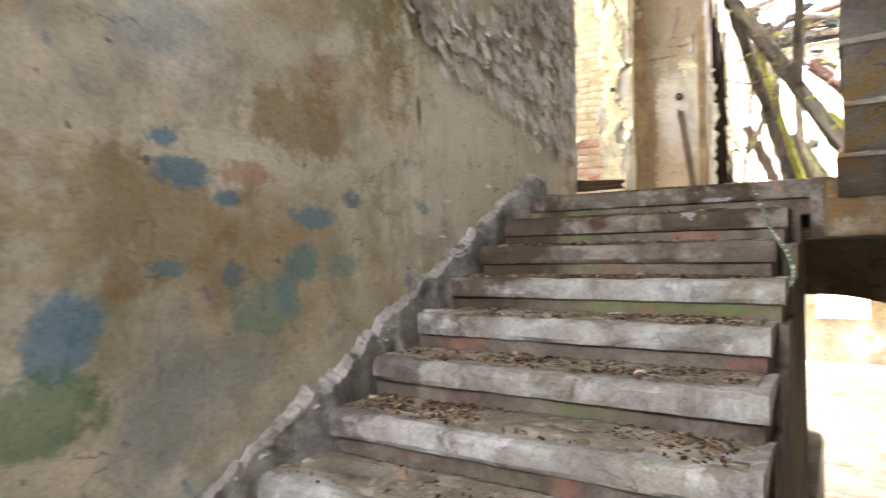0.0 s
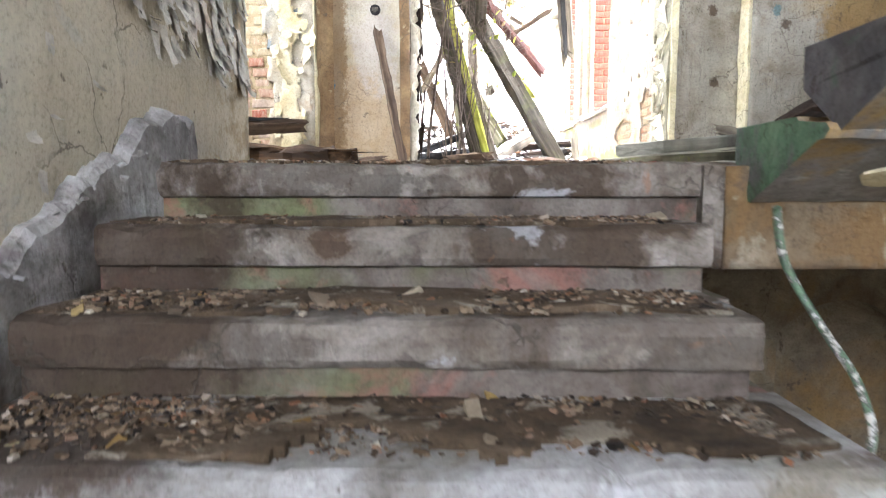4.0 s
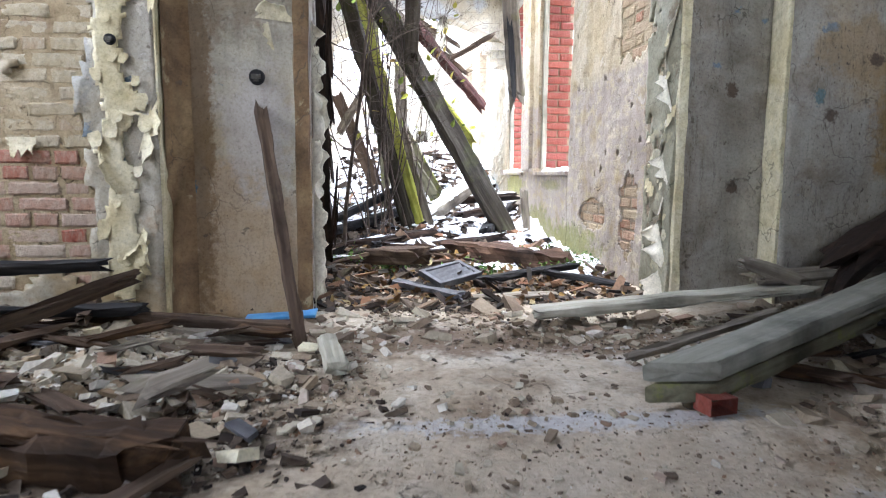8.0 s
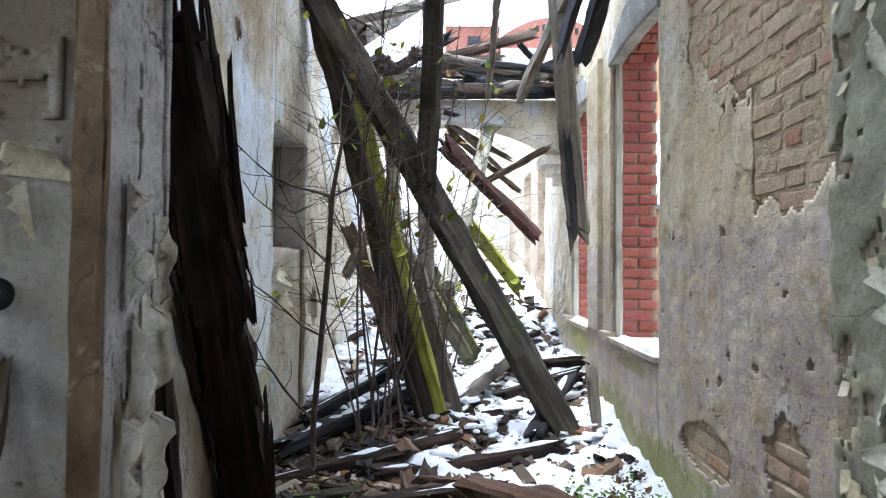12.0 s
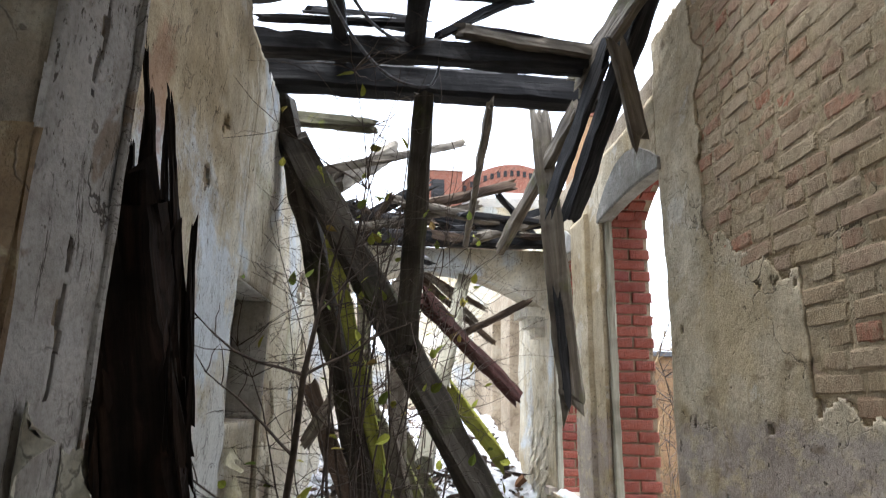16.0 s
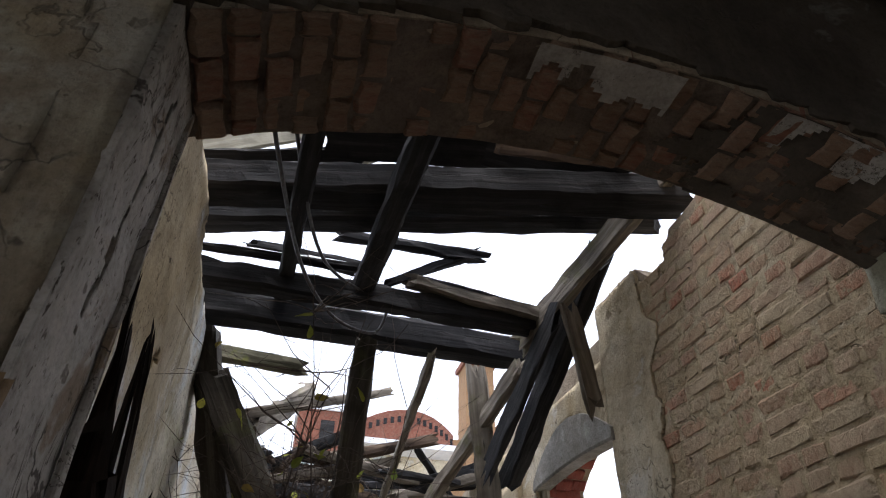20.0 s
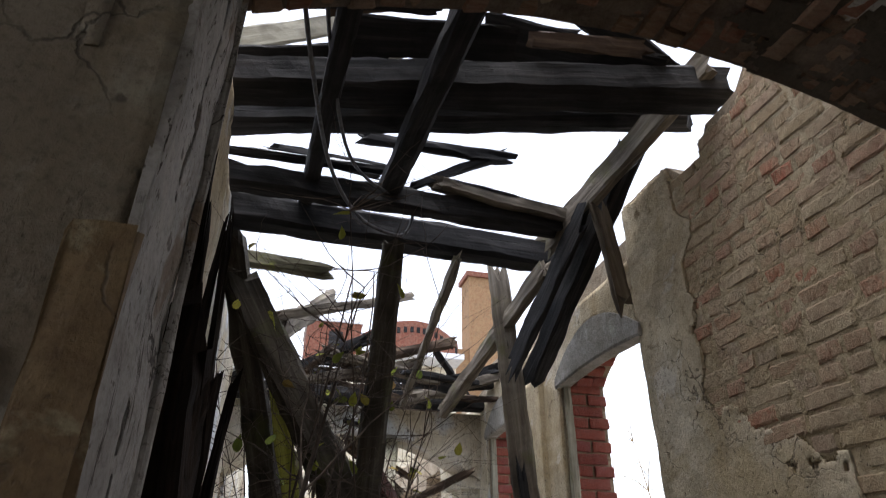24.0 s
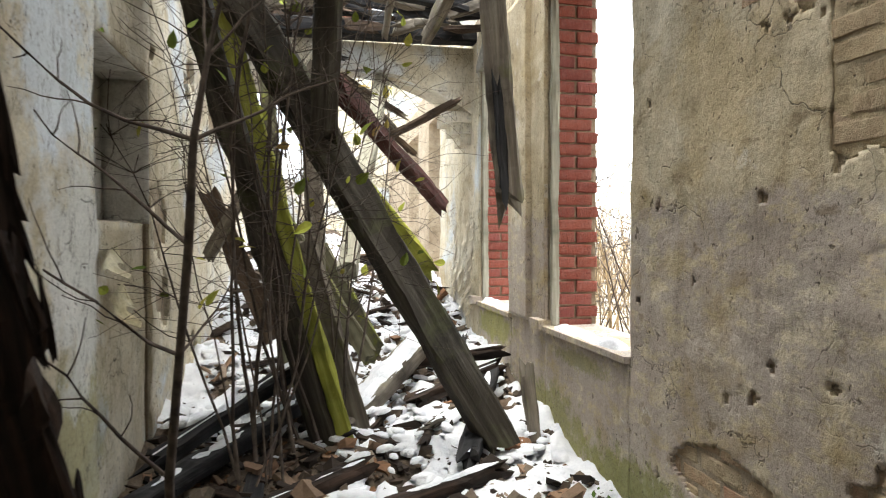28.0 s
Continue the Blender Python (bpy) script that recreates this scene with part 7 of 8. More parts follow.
timber("thin_lath", "grey lath lying on the debris", (0.33, 5.95, 0.05), (1.25, 6.32, 0.16), 0.045, 0.025, M_OLDWOOD, category="lath")
timber("charred_stump", "charred splintered stump on the debris heap", (1.66, 6.45, 0.36), (2.1, 6.55, 0.62), 0.22, 0.16, M_CHAR, category="stump", rot=0.6, rag=0.2)
ob = tagged(new("red_brick", red[0]), "loose red brick on the landing floor", "brick")
ob.matrix_world = pose(0.415, 5.43, 0.045, 0, 0, 12) @ Matrix.Diagonal((0.45, 0.9, 0.85, 1))
sh = sheet("blue_sheet", (-1.40, 6.62, 0.075), (1, 0.25, 0), (0, 0.25, 0.02), 0.36, 0.13, 0.02, M_BLUE, thick=0.012, rough=0.012, keep=lambda a, b: True)
tagged(sh, "scrap of bright blue plastic sheet on the floor", "plastic sheet")

# broken boards and plaster slabs heaped along both sides of the landing
rng = random.Random(88)
for n in range(74):
    west = n % 4 != 3
    x, y = (rng.uniform(-3.1, -1.25), rng.uniform(5.35, 6.62)) if west else (rng.uniform(0.8, 2.5), rng.uniform(5.4, 6.6))
    if west and x > -1.7 and y < 5.5:
        y += 0.6
    ang, ln = rng.uniform(-0.7, 0.9) + (1.3 if n % 5 == 0 else 0.0), rng.uniform(0.12, 0.5)
    d = Vector((math.cos(ang), math.sin(ang), rng.uniform(-0.18, 0.22)))
    p = Vector((x, y, lz(x, y) + rng.uniform(0.02, 0.10)))
    a, b = p - d * ln / 2, p + d * ln / 2
    a.y, b.y = min(a.y, 6.66), min(b.y, 6.66)
    timber("broken_board", "broken board lying in the landing debris", a, b, rng.uniform(0.04, 0.11), rng.uniform(0.015, 0.04), rng.choice((M_BLACKWOOD, M_BROWNWOOD, M_CHAR, M_OLDWOOD, M_ROT, M_BROWNWOOD)), roll=rng.uniform(-25, 25), category="board", group="boards in the landing debris", rag=0.06, rot=0.25)
for n in range(60):
    west = n % 4 != 3
    x, y = (rng.uniform(-2.6, -1.0), rng.uniform(5.0, 6.6)) if west else (rng.uniform(0.7, 2.3), rng.uniform(5.3, 6.5))
    pts, fs = chunk(rng, (rng.uniform(0.05, 0.17), rng.uniform(0.05, 0.12), rng.uniform(0.015, 0.04)))
    ob = tagged(mesh("plaster_slab", pts, fs, rng.choice((M_SCALE, M_SLATE, M_LINING, M_CREAM, M_CHIPS))), "flat broken slab of plaster in the landing debris", "plaster slab", "plaster slabs on the landing")
    ob.matrix_world = pose(x, y, lz(x, y) + 0.03, rng.uniform(-22, 22), rng.uniform(-22, 22), rng.uniform(0, 360))
# dark crumbs added as shade on the floor beside the wall end
scatter("shadowy_crumbs", "dark wood crumbs added to darken the floor beside the wall end", "debris", 2600, lambda r: (lambda x, y: (x, y, lz(x, y)) if x > STAIR_W + 0.02 or y > 4.75 else None)(r.gauss(-1.45, 0.3), r.uniform(3.98, 6.2)), M_DARKCHIPS, (0.006, 0.045), 0.5, 91, long=1.4)

scatter("pale_crumbs", "pale crumbs of fallen plaster along the wall foot", "debris", 1700, lambda r: (lambda x, y: (x, y, lz(x, y) + 0.01) if y < 6.64 else None)(r.gauss(-1.75, 0.42), r.gauss(5.95, 0.36)), M_PALECHIPS, (0.008, 0.07), 0.45, 92)

# loose louvre of slats and larger pieces in the doorway
lou = thing("wooden_louvre", "small weathered wooden louvre lying on the rubble", "louvre")
lou.matrix_world = pose(-0.24, 7.62, 0.15, 12, -8, 28)
for x0, x1, y0, y1 in ((-0.17, 0.17, -0.13, -0.10), (-0.17, 0.17, 0.10, 0.13), (-0.17, -0.14, -0.10, 0.10), (0.14, 0.17, -0.10, 0.10)):
    boxes("rail", [(x0, x1, y0, y1, -0.02, 0.02)], M_SLATE, lou)
for n in range(3):
    ob = boxes("slat", [(-0.14, 0.14, -0.022, 0.022, -0.004, 0.004)], M_SLATE, lou)
    ob.matrix_local = pose(0, -0.065 + 0.065 * n, 0.004, 28, 0, 0)
M_ROTRED = wood("rotten_reddish_timber", [(0.0, (0.02, 0.012, 0.008)), (0.5, (0.07, 0.04, 0.026)), (1.0, (0.17, 0.10, 0.065))], 0.0, cracks=1.3)
timber("rotten_log", "dark rotten beam lying in the doorway rubble", (-0.10, 8.75, 0.18), (0.72, 8.28, 0.14), 0.22, 0.16, M_ROTRED, category="beam", rot=0.45, rag=0.12, wear=0.015)
timber("dark_plank", "dark plank lying in the doorway rubble", (-0.62, 7.62, 0.10), (-0.22, 7.15, 0.09), 0.09, 0.03, M_SLATE, category="plank")
timber("dark_plank", "dark plank lying in the doorway rubble", (-0.02, 7.55, 0.12), (0.72, 7.95, 0.15), 0.06, 0.04, M_BLACKWOOD, category="plank")
timber("dark_plank", "dark plank lying in the doorway rubble", (0.45, 7.75, 0.14), (0.88, 7.35, 0.10), 0.06, 0.04, M_BLACKWOOD, category="plank")
timber("grey_board", "grey board lying flat in the doorway rubble", (-0.20, 7.12, 0.08), (0.35, 7.22, 0.08), 0.12, 0.02, M_OLDWOOD, category="board")
for x, y, z, s in ((-0.98, 8.05, 0.14, (0.26, 0.2, 0.09)), (-0.05, 8.95, 0.2, (0.15, 0.26, 0.1)), (0.95, 8.05, 0.16, (0.14, 0.12, 0.22)), (0.22, 9.05, 0.24, (0.16, 0.34, 0.12)), (-0.62, 8.75, 0.2, (0.3, 0.22, 0.12))):
    s = tuple(0.62 * q for q in s)
    pts, fs = chunk(random.Random(int(s[0] * 1000)), s)
    ob = tagged(mesh("stone_lump", pts, fs, M_CONC), "grey broken lump of masonry in the rubble", "stone")
    ob.matrix_world = pose(x, y, heap(x, y) + 0.02, 14, -11, 70 * x)
# boards strewn over the heap
rng = random.Random(23)
for n in range(90):
    x, y = rng.uniform(-1.2, 0.9), 8.2 + 6.5 * rng.random() ** 1.4
    if y < 10 and x > 0.1:
        x -= 1.0
    ang, ln = rng.uniform(0, 6.28), 0.14 + 0.6 * rng.random() ** 2
    d = Vector((math.cos(ang), math.sin(ang), rng.uniform(-0.3, 0.3)))
    p = Vector((max(-1.1, min(0.8, x)), y, heap(x, y) + 0.03))
    a, b = p - d * ln / 2, p + d * ln / 2
    a.x, b.x = max(-1.28, min(1.0, a.x)), max(-1.28, min(1.0, b.x))
    w = rng.uniform(0.03, 0.11)
    timber("broken_board", "broken dark board lying in the snowy rubble", a, b, w, rng.uniform(0.02, 0.06), rng.choice((M_BLACKWOOD, M_CHAR, M_BROWNWOOD, M_CHAR, M_DARKWOOD)), category="board", group="boards in the rubble", rag=0.09, rot=0.2)
    if n % 3 == 0 and y > 9:
        snow_cap(a, b, w * 0.7, 0.02, 0.016, 0.35)
scatter("dark_rubble", "dark broken stones and wood in the snowy heap", "debris", 1500, lambda r: (lambda x, y: (x, y, heap(x, y) + 0.015))(r.uniform(-1.25, 0.95), 9.2 + 4.5 * r.random() ** 1.3), M_DARKCHIPS, (0.012, 0.11), 0.6, 66, tilt=40, long=1.7)
clod = ([], [])
for _ in range(800):
    # low rounded clods of snow
    x, y = rng.uniform(-1.22, 0.92), 9.3 + 4.8 * rng.random() ** 1.2
    if (x > 0.2 and y < 9.6) or (x < -0.3 and y < 10.0):
        continue
    r, turn, q = rng.uniform(0.012, 0.055), rng.uniform(0, 6.28), rng.uniform(0, 90)
    long, tilt = rng.uniform(1.0, 2.3), rng.uniform(-0.3, 0.3)
    z0 = heap(x, y) + rng.uniform(0.0, 0.07)
    ring, verts, faces = 9, [], []
    for lift, size in ((-0.25, 1.0), (0.12, 0.97), (0.34, 0.66)):
        for i in range(ring):
            t = 2 * math.pi * i / ring
            w = r * size * (1 + 0.55 * fbm((math.cos(t) * 0.8 + q, math.sin(t) * 0.8, 2)))
            u, v = w * long * math.cos(t), w * math.sin(t)
            verts.append((x + u * math.cos(turn) - v * math.sin(turn), y + u * math.sin(turn) + v * math.cos(turn), z0 + lift * min(r, 0.06) + tilt * u))
    verts.append((x, y, z0 + 0.42 * min(r, 0.06)))
    for level in (0, 1):
        for i in range(ring):
            p, n = level * ring + i, level * ring + (i + 1) % ring
            faces.append((p, n, n + ring, p + ring))
    faces += [(2 * ring + i, 2 * ring + (i + 1) % ring, 3 * ring) for i in range(ring)]
    add(clod, (verts, faces))
tagged(mesh("snow_clods", clod[0], clod[1], M_SNOW, smooth=True), "small rounded clods of snow on timber and stones", "snow", kind="stuff")
# long dark timbers half buried along the west wall
for a, b, w in (((-1.25, 9.2, 0.32), (-0.35, 10.6, 0.5), 0.13), ((-1.2, 9.6, 0.4), (-0.5, 10.3, 0.72), 0.11), ((-1.25, 8.9, 0.2), (-0.2, 9.6, 0.3), 0.1), ((-1.2, 8.5, 0.15), (0.0, 8.9, 0.2), 0.09), ((0.35, 9.6, 0.3), (0.75, 10.6, 0.5), 0.12), ((0.2, 10.4, 0.42), (0.9, 10.9, 0.5), 0.12), ((0.15, 10.9, 0.55), (0.95, 10.95, 0.62), 0.1), ((-0.3, 9.2, 0.2), (0.5, 9.55, 0.25), 0.09)):
    a, b = Vector(a) - Vector((0, 0, 0.05)), Vector(b) - Vector((0, 0, 0.05))
    timber("half_buried_timber", "dark timber half buried in snow and rubble", a, b, w, 0.09, rng.choice((M_BLACKWOOD, M_CHAR)), category="timber", rag=0.1, rot=0.35)
    snow_cap(a, b, w * 0.6, 0.045, 0.014, 0.5)
timber("split_log", "split log with an orange-brown broken face", (-0.75, 8.25, 0.2), (-0.42, 8.0, 0.22), 0.2, 0.12, M_BROWNWOOD, category="log", rot=0.3)
timber("wall_foot_post", "short snowy post against the wall foot", (0.86, 9.95, 0.15), (0.83, 10.05, 0.62), 0.07, 0.06, M_OLDWOOD, category="post")

# ---- loose pieces ----
def on_steps(rng):
    k = rng.choice((0, 1, 1, 2, 2, 3, 3, 4, 4, 5, 5, 6, 6, 7, 8))
    x = rng.uniform(STAIR_W + 0.08, STAIR_E - 0.12)
    y = TOP_Y - TREAD * k + 0.035 + 0.28 * rng.random() ** 0.55
    if k == 0:
        y = TOP_Y + rng.uniform(0.05, 0.3)
    return x, y, -RISE * k


scatter("cement_crumbs", "crumbled grey cement along the top of the skirting", "debris", 170, lambda r: (lambda y: (STAIR_W + r.uniform(0.0, 0.07), y, min((y - TOP_Y) * RISE / TREAD + 0.07, 0.13) + r.uniform(-0.04, 0.02)))(r.uniform(0.6, 3.95)), M_SKIRT, (0.008, 0.03), 0.45, 30, tilt=35)
M_STEPCHIPS = chips_mat("brown_stair_grit", [(0.0, (0.045, 0.03, 0.02)), (0.35, (0.11, 0.075, 0.045)), (0.6, (0.2, 0.14, 0.09)), (0.8, (0.3, 0.23, 0.16)), (0.92, (0.24, 0.11, 0.06)), (1.0, (0.52, 0.48, 0.4))])
scatter("plaster_crumbs", "brown plaster crumbs and grit on the stair treads", "debris", 20000, on_steps, M_STEPCHIPS, (0.003, 0.02), 0.5, 31)
scatter("rubble_pieces", "larger broken plaster pieces on the stair treads", "debris", 130, on_steps, M_CHIPS, (0.02, 0.06), 0.3, 32)
scatter("leaf_litter", "brown leaves and peelings on the stair treads", "debris", 500, lambda r: (lambda p: (p[0], p[1] + 0.03, p[2]) if p[0] < -1.0 or r.random() < 0.25 else None)(on_steps(r)), M_LITTER, (0.012, 0.04), 0.12, 35, tilt=35)
scatter("dark_grit", "dark dirt crumbs at the back of the treads", "debris", 5000, lambda r: (lambda p: (p[0], p[1] + 0.05 * r.random(), p[2]))(on_steps(r)), M_DARKCHIPS, (0.005, 0.022), 0.5, 33)


def on_landing(rng):
    while True:
        x, y = rng.uniform(-3.2, 2.6), TOP_Y + 0.3 + 3.25 * rng.random() ** 0.75
        if x < STAIR_W and y < 4.75:
            continue
        dens = 0.22 + 0.78 * max(min(1, max(0, (y - 5.3) / 0.9)), min(1, max(0, (-1.1 - x) / 0.3)), min(1, max(0, (x - 0.5) / 0.4)))
        if y > 6.7 and not DOOR_W < x < DOOR_E:
            continue
        if rng.random() < dens:
            return x, y, lz(x, y)


scatter("fine_grit", "fine sandy grit covering the landing floor", "debris", 16000, lambda r: (lambda x, y: (x, y, lz(x, y)) if x > STAIR_W or y > 4.75 else None)(r.uniform(-2.4, 2.2), r.uniform(TOP_Y + 0.3, 6.7)), M_CHIPS, (0.003, 0.011), 0.5, 44)
scatter("plaster_rubble", "plaster and brick crumbs strewn over the landing", "debris", 11000, on_landing, M_CHIPS, (0.004, 0.04), 0.5, 41)
scatter("plaster_lumps", "larger lumps of fallen plaster on the landing", "debris", 900, lambda r: (lambda p: p if p[1] > 5.2 and (p[0] < -0.9 or p[0] > 0.6 or p[1] > 6.3) else None)(on_landing(r)), M_CHIPS, (0.04, 0.13), 0.35, 42)
scatter("dark_debris", "dark wood crumbs and dirt on the landing", "debris", 4200, lambda r: (lambda p: p if p[1] > 5.75 or abs(p[0] + 0.2) > 1.1 or r.random() < 0.35 else None)(on_landing(r)), M_DARKCHIPS, (0.004, 0.02), 0.4, 43, long=1.6)


def on_heap(rng):
    x, y = rng.uniform(CW + 0.03, CE - 0.04), 7.0 + 7.5 * rng.random() ** 1.5
    if snowy(x, y) > -0.13 and y > 8.0 and rng.random() < 0.9:
        return None
    return (x, y, max(heap(x, y), 0.03))


scatter("rubble_fragments", "dark rubble fragments on the corridor floor", "debris", 9500, on_heap, M_DARKCHIPS, (0.012, 0.10), 0.4, 51, long=1.5)
scatter("splinters", "broken wood splinters on the corridor floor", "debris", 1100, on_heap, M_DARKCHIPS, (0.02, 0.06), 0.35, 52, tilt=35, long=6)
scatter("pale_fragments", "pale plaster fragments on the corridor floor", "debris", 700, on_heap, M_CHIPS, (0.012, 0.07), 0.45, 53)
lit = ([], [])
rng = random.Random(61)
for _ in range(900):
    x, y = rng.uniform(-1.0, 0.95), rng.uniform(7.0, 9.2)
    leaf(lit, rng, Vector((x, y, max(0.05, heap(x, y)) + 0.02)), rng.uniform(0.03, 0.07), 0.0)
tagged(mesh("fallen_leaves", lit[0], lit[1], M_LITTER), "brown fallen leaves in the doorway rubble", "leaves", kind="stuff")
lit = ([], [])
for _ in range(420):
    cx, cy = rng.choice(((0.6, 8.6), (0.75, 8.2), (-0.6, 8.3), (0.1, 8.1), (0.55, 8.9), (-0.95, 8.6)))
    x, y = cx + rng.gauss(0, 0.12), cy + rng.gauss(0, 0.12)
    leaf(lit, rng, Vector((min(1.0, x), y, heap(x, y) + rng.uniform(0.02, 0.08))), rng.uniform(0.02, 0.045), 0.3)
tagged(mesh("weeds", lit[0], lit[1], M_WEED), "small green weeds growing in the rubble", "weeds", kind="stuff")

scatter("snow_litter", "dark twigs and bits lying on the snow", "debris", 420, lambda r: (lambda x, y: (x, y, heap(x, y) + 0.03))(r.uniform(0.0, 0.95), r.uniform(8.2, 9.9)), M_DARKCHIPS, (0.006, 0.03), 0.3, 64, long=2.2)
lit = ([], [])
for _ in range(260):
    cx, cy = rng.choice(((0.7, 8.5), (0.85, 8.9), (0.5, 8.75), (0.9, 8.3)))
    x, y = min(1.0, cx + rng.gauss(0, 0.1)), cy + rng.gauss(0, 0.14)
    leaf(lit, rng, Vector((x, y, heap(x, y) + rng.uniform(0.03, 0.07))), rng.uniform(0.015, 0.035), 0.4)
tagged(mesh("weeds_in_snow", lit[0], lit[1], M_WEED), "small green weeds poking through the snow", "weeds", kind="stuff")

# ---- plants in the corridor ----
shrub("bare shrub with tangled twigs and last yellow leaves", (-0.72, 9.55, 0.25), 9, 5, leaves=48, height=3.1, spread=0.34, radius=0.009, twigs=20, leaf_size=0.075)
shrub("bare shrub climbing round the leaning beams", (-0.35, 10.1, 0.3), 7, 6, leaves=42, height=3.0, spread=0.36, radius=0.009, twigs=20, leaf_size=0.075)
shrub("bare shrub hanging in the fallen roof timbers", (-0.55, 9.4, 0.95), 4, 16, leaves=26, height=2.5, spread=0.3, radius=0.008, twigs=20, leaf_size=0.08)
sap = thing("sapling", "slender bare sapling with forked branches", "sapling")
rng = random.Random(9)
path = [Vector(p) for p in ((-1.02, 9.05, 0.1), (-1.0, 8.95, 0.5), (-0.93, 8.8, 1.0), (-0.86, 8.6, 1.4), (-0.824, 8.495, 1.734), (-0.78, 8.5, 2.0), (-0.7, 8.55, 2.4))]
v, f = tube(path, [0.019, 0.018, 0.016, 0.015, 0.013, 0.009, 0.005], 7)
mesh("trunk", v, f, M_BARK, sap, smooth=True)
part = ([], [])
for start, way, ln, r in ((1, (-0.6, -0.1, 0.8), 0.9, 0.009), (2, (-0.8, 0, 0.5), 0.8, 0.008), (3, (-0.7, 0.1, 0.7), 0.6, 0.008), (4, (-0.9, 0, 0.25), 0.7, 0.008), (4, (0.7, 0.2, 0.6), 0.6, 0.008), (5, (-0.3, 0.2, 0.9), 0.6, 0.006), (2, (0.5, 0.3, 0.6), 0.5, 0.006), (5, (0.6, 0, 0.5), 0.6, 0.006)):
    br = wander(rng, path[start], way, ln, 7, 0.22, 0.03)
    add(part, tube(br, [r * (1 - 0.75 * i / 7) for i in range(8)], 5))
    for i in (2, 3, 4, 5, 6):
        tw = wander(rng, br[i], (rng.uniform(-1, 1), rng.uniform(-1, 1), rng.uniform(-0.2, 0.9)), ln * rng.uniform(0.2, 0.45), 5, 0.3)
        add(part, tube(tw, [r * 0.4 * (1 - 0.7 * q / 5) for q in range(6)], 4))
tagged(mesh("branchwork", part[0], part[1], M_BARK, sap, smooth=True), kind="stuff")
vines = thing("vine_stems", "bundle of bare vine stems on the leaning beams", "vine")
for n in range(6):
    base = Vector((-0.45 + rng.uniform(-0.3, 0.12), 9.95 + rng.uniform(-0.3, 0.2), 0.3))
    st = wander(rng, base, (-0.22 + rng.uniform(-0.1, 0.25), rng.uniform(-0.15, 0.1), 1), rng.uniform(2.0, 3.3), 12, 0.1)
    v, f = tube(st, [0.012 * (1 - 0.7 * i / 12) for i in range(13)], 5)
    mesh("stem", v, f, M_BARK, vines, smooth=True)

# ---- outside ----
for x, y, s, h, n in ((3.6, 12.2, 21, 4.2, 6), (4.6, 13.6, 22, 5.0, 6), (3.2, 14.5, 23, 4.4, 6), (5.6, 15.4, 24, 5.5, 7), (4.4, 17.5, 25, 5.2, 7), (7.0, 19.0, 26, 6.0, 8), (3.0, 10.6, 27, 3.6, 5)):
    shrub("bare leafless thicket outside the ruined windows", (x, y, LOW), n, s, leaves=0, height=h, spread=0.45, radius=0.02, twigs=12, name="bare_bush")
far_bush = ([], [])
for _ in range(520):
    p = Vector((rng.uniform(4, 22), rng.uniform(14, 48), LOW))
    st = wander(rng, p, (rng.uniform(-0.3, 0.3), rng.uniform(-0.3, 0.3), 1), rng.uniform(2.5, 6.5), 7, 0.16)
    add(far_bush, tube(st, [0.03 * (1 - 0.8 * i / 7) for i in range(8)], 4))
    for i in range(2, 8):
        for _q in range(3):
            add(far_bush, tube(wander(rng, st[i], (rng.uniform(-1, 1), rng.uniform(-1, 1), rng.uniform(0.1, 1)), rng.uniform(0.4, 1.2), 4, 0.3), [0.011, 0.009, 0.007, 0.005, 0.003], 3))
k = Mat("tawny_winter_twigs")
M_TAWNY = k.done(k.ramp(k.noise(3, 4), [(0.3, (0.12, 0.085, 0.05)), (0.7, (0.3, 0.21, 0.11))]), 0.9)
tagged(mesh("far_thicket", far_bush[0], far_bush[1], M_TAWNY), "tawny leafless thicket on the far ground", "thicket", kind="stuff")

# far parts of the same ruin: chimney, gable and curved parapet of red brick seen over the roof edge
M_FARRED = brick_mat("far_red_brick", [(0.17, 0.06, 0.04), (0.23, 0.09, 0.06)], (0.32, 0.2, 0.15), 0.4)
M_FARBUFF = brick_mat("far_buff_brick", [(0.27, 0.17, 0.085), (0.31, 0.2, 0.11)], (0.22, 0.09, 0.06), 0.5)
wing = thing("ruined_wing", "far brick wing of the ruin with a chimney stack", "building")
boxes("wall", [(4.4, 7.3, 27.0, 27.5, 6.5, 8.0), (4.4, 5.5, 27.0, 27.5, 8.0, 9.2), (6.8, 7.3, 27.0, 27.5, 8.0, 10.0)], M_FARBUFF, wing)
boxes("lower_wall", [(4.4, 7.3, 27.0, 27.5, LOW, 6.5)], M_CORRL, wing)
stack = boxes("chimney", [(5.5, 6.6, 26.9, 27.9, 8.0, 12.1)], M_FARBUFF, wing, "buff brick chimney stack")
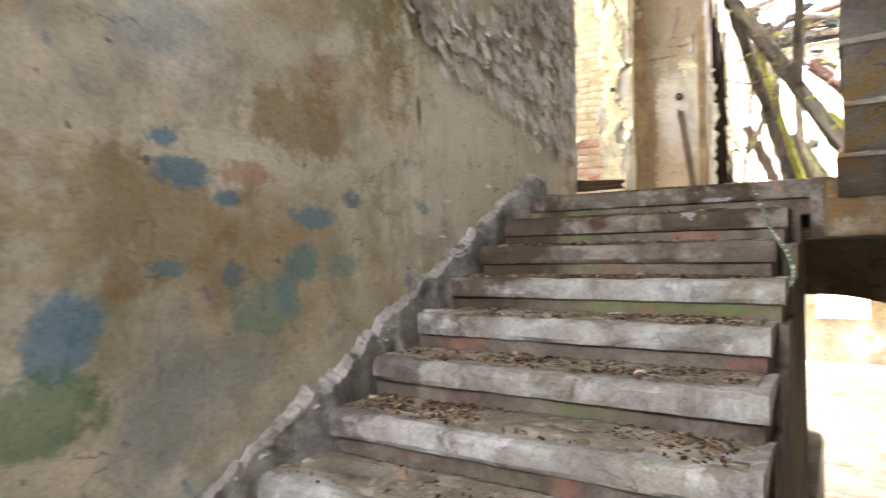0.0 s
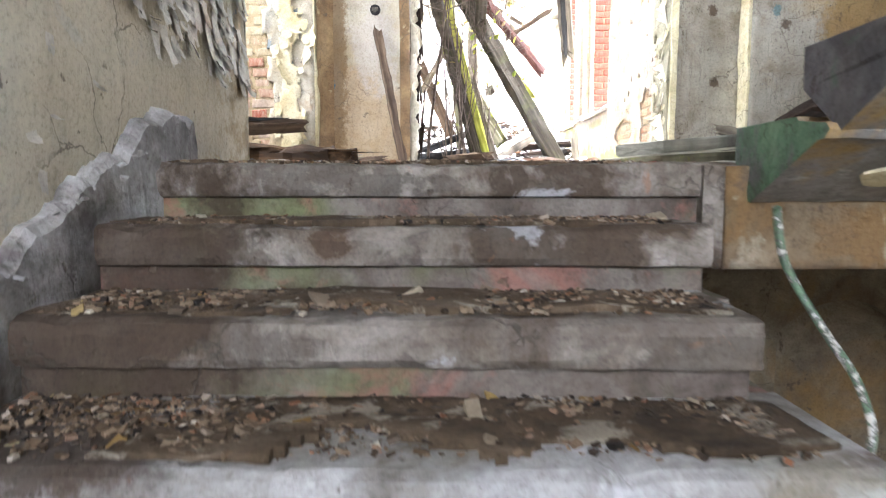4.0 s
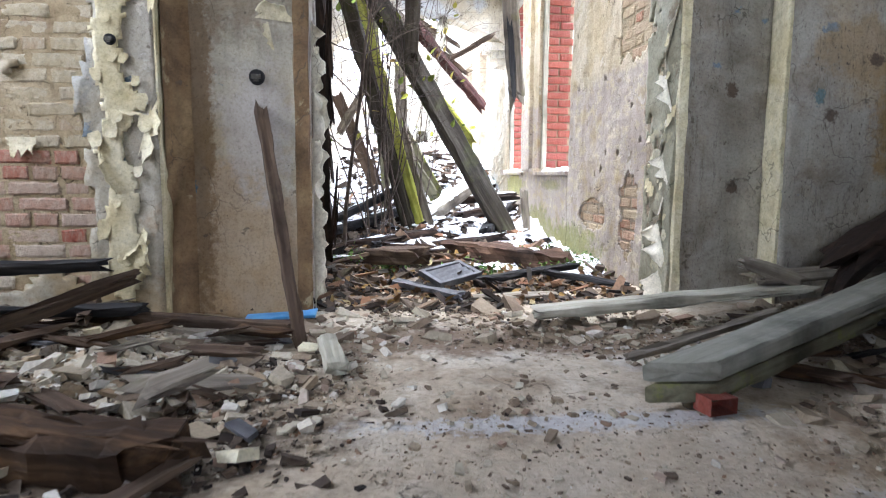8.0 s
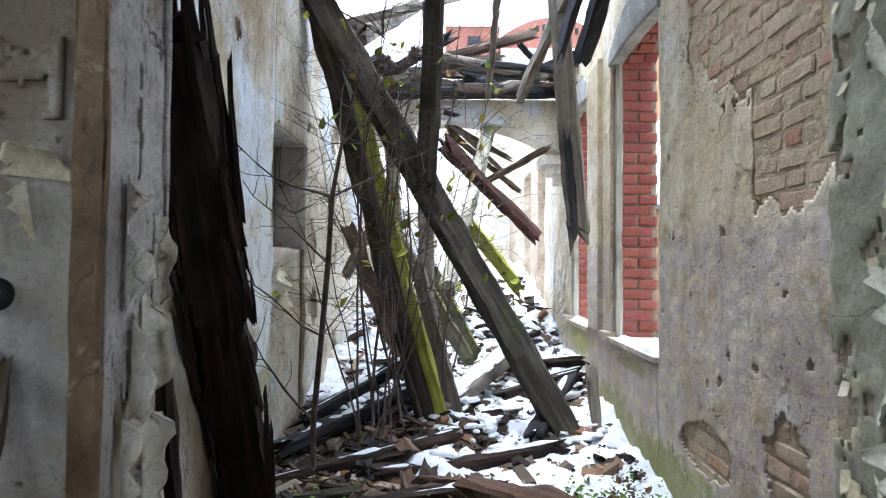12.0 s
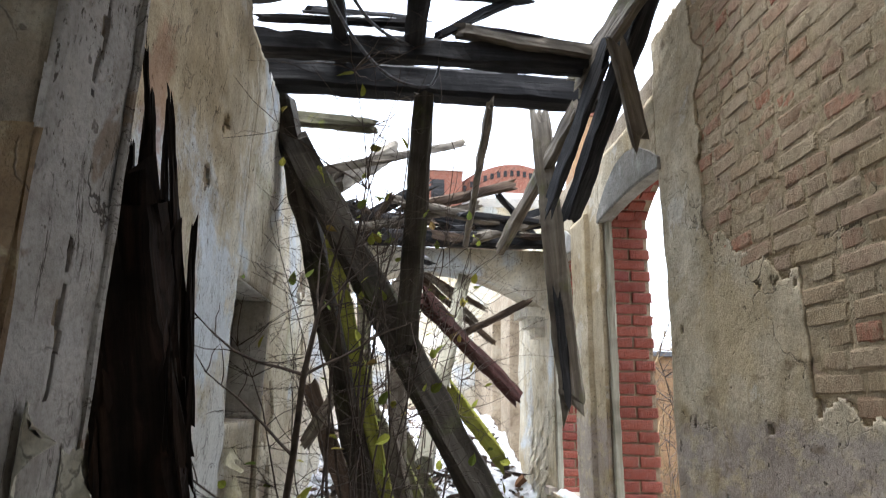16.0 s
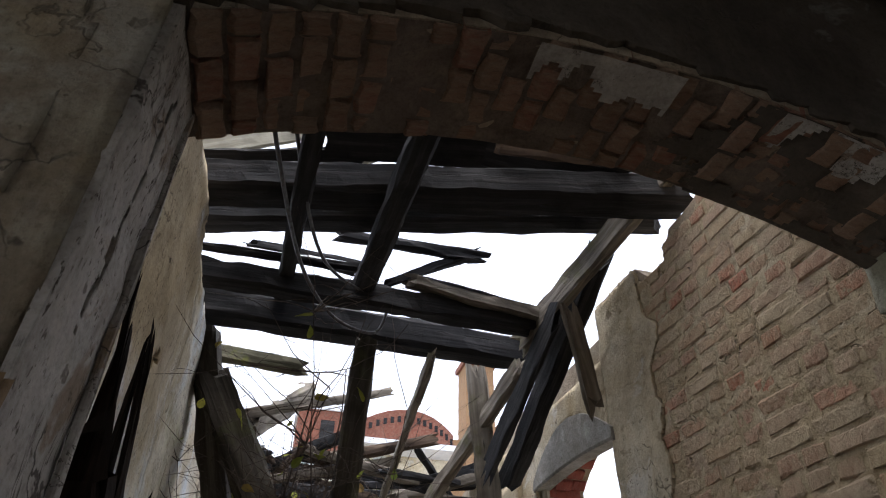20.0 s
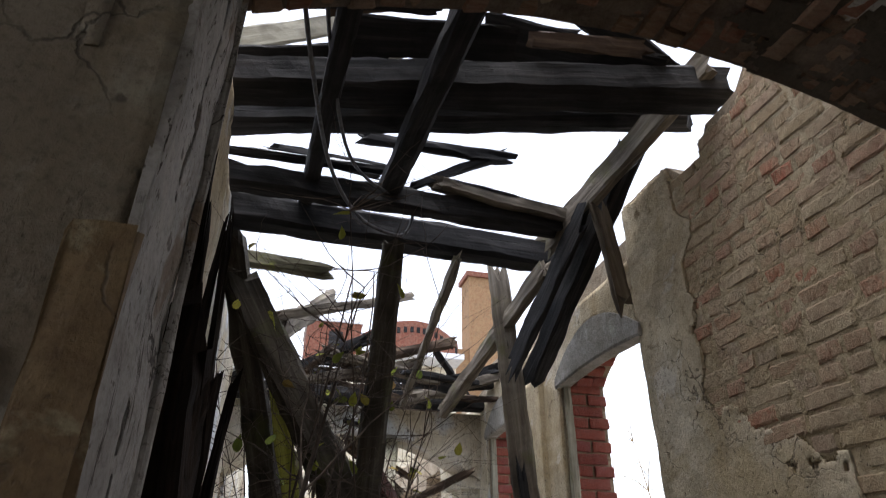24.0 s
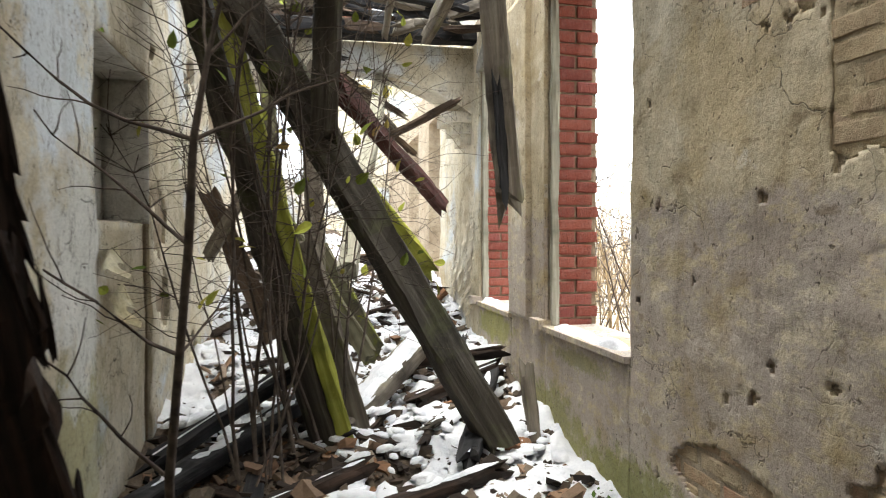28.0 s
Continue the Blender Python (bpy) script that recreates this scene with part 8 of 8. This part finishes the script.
boxes("cap", [(5.4, 6.7, 26.8, 28.0, 12.1, 12.3)], M_FARRED, stack)
house = thing("red_brick_tower", "far red brick tower stub with snowy top", "building")
boxes("wall", [(-0.4, 1.2, 24.0, 26.0, 7.4, 8.6)], M_FARRED, house)
boxes("lower_wall", [(-0.4, 1.2, 24.0, 26.0, LOW, 7.4)], M_CORRL, house)
boxes("snow_top", [(-0.45, 1.25, 23.95, 26.05, 8.6, 8.72)], M_SNOW, house)
# dark block on the wall face stands in for the unlit opening
boxes("window", [(0.25, 0.65, 23.97, 24.0, 7.7, 8.3)], M_BLACKWOOD, house, "dark block standing in for an empty window's depth")
curve = thing("curved_parapet", "far curved red brick parapet with lattice openings", "building")
verts, faces, n = [], [], 20
for i in range(n + 1):
    f = i / n * 2 - 1
    x, y, z = 2.85 + 1.6 * f, 24.8 - 0.8 * (1 - f * f), 8.9 - 0.35 * f * f
    verts += [(x, y, 7.9), (x, y, z), (x, y + 0.4, z), (x, y + 0.4, 7.9)]
for i in range(n):
    q = i * 4
    faces += [(q, q + 4, q + 5, q + 1), (q + 1, q + 5, q + 6, q + 2), (q + 2, q + 6, q + 7, q + 3)]
mesh("wall", verts, faces, M_FARRED, curve)
boxes("lower_wall", [(1.25, 4.4, 24.85, 25.2, LOW, 7.9)], M_CORRL, curve)
boxes("snow_ledge", [(1.25, 4.4, 23.9, 25.2, 7.75, 7.92)], M_SNOW, curve)
# dark blocks set on the parapet imitate the shade inside its lattice
for i in range(16):
    f = (i + 0.5) / 16 * 2 - 1
    x, y, z = 2.85 + 1.6 * f, 24.8 - 0.8 * (1 - f * f), 8.6 - 0.35 * f * f
    boxes("lattice_dark_block", [(x - 0.05, x + 0.05, y - 0.03, y + 0.02, z - 0.09, z + 0.09)], M_BLACKWOOD, curve)
shed = thing("brick_shed", "far brick shed with a snow-covered roof", "building")
boxes("wall", [(2.6, 5.95, 20.0, 23.0, LOW, 2.75)], M_FARBUFF, shed)
boxes("roof", [(2.5, 6.02, 19.8, 23.2, 2.75, 2.85)], M_SLATE, shed)
boxes("snow_layer", [(2.52, 6.0, 19.85, 23.15, 2.85, 3.05)], M_SNOW, shed)
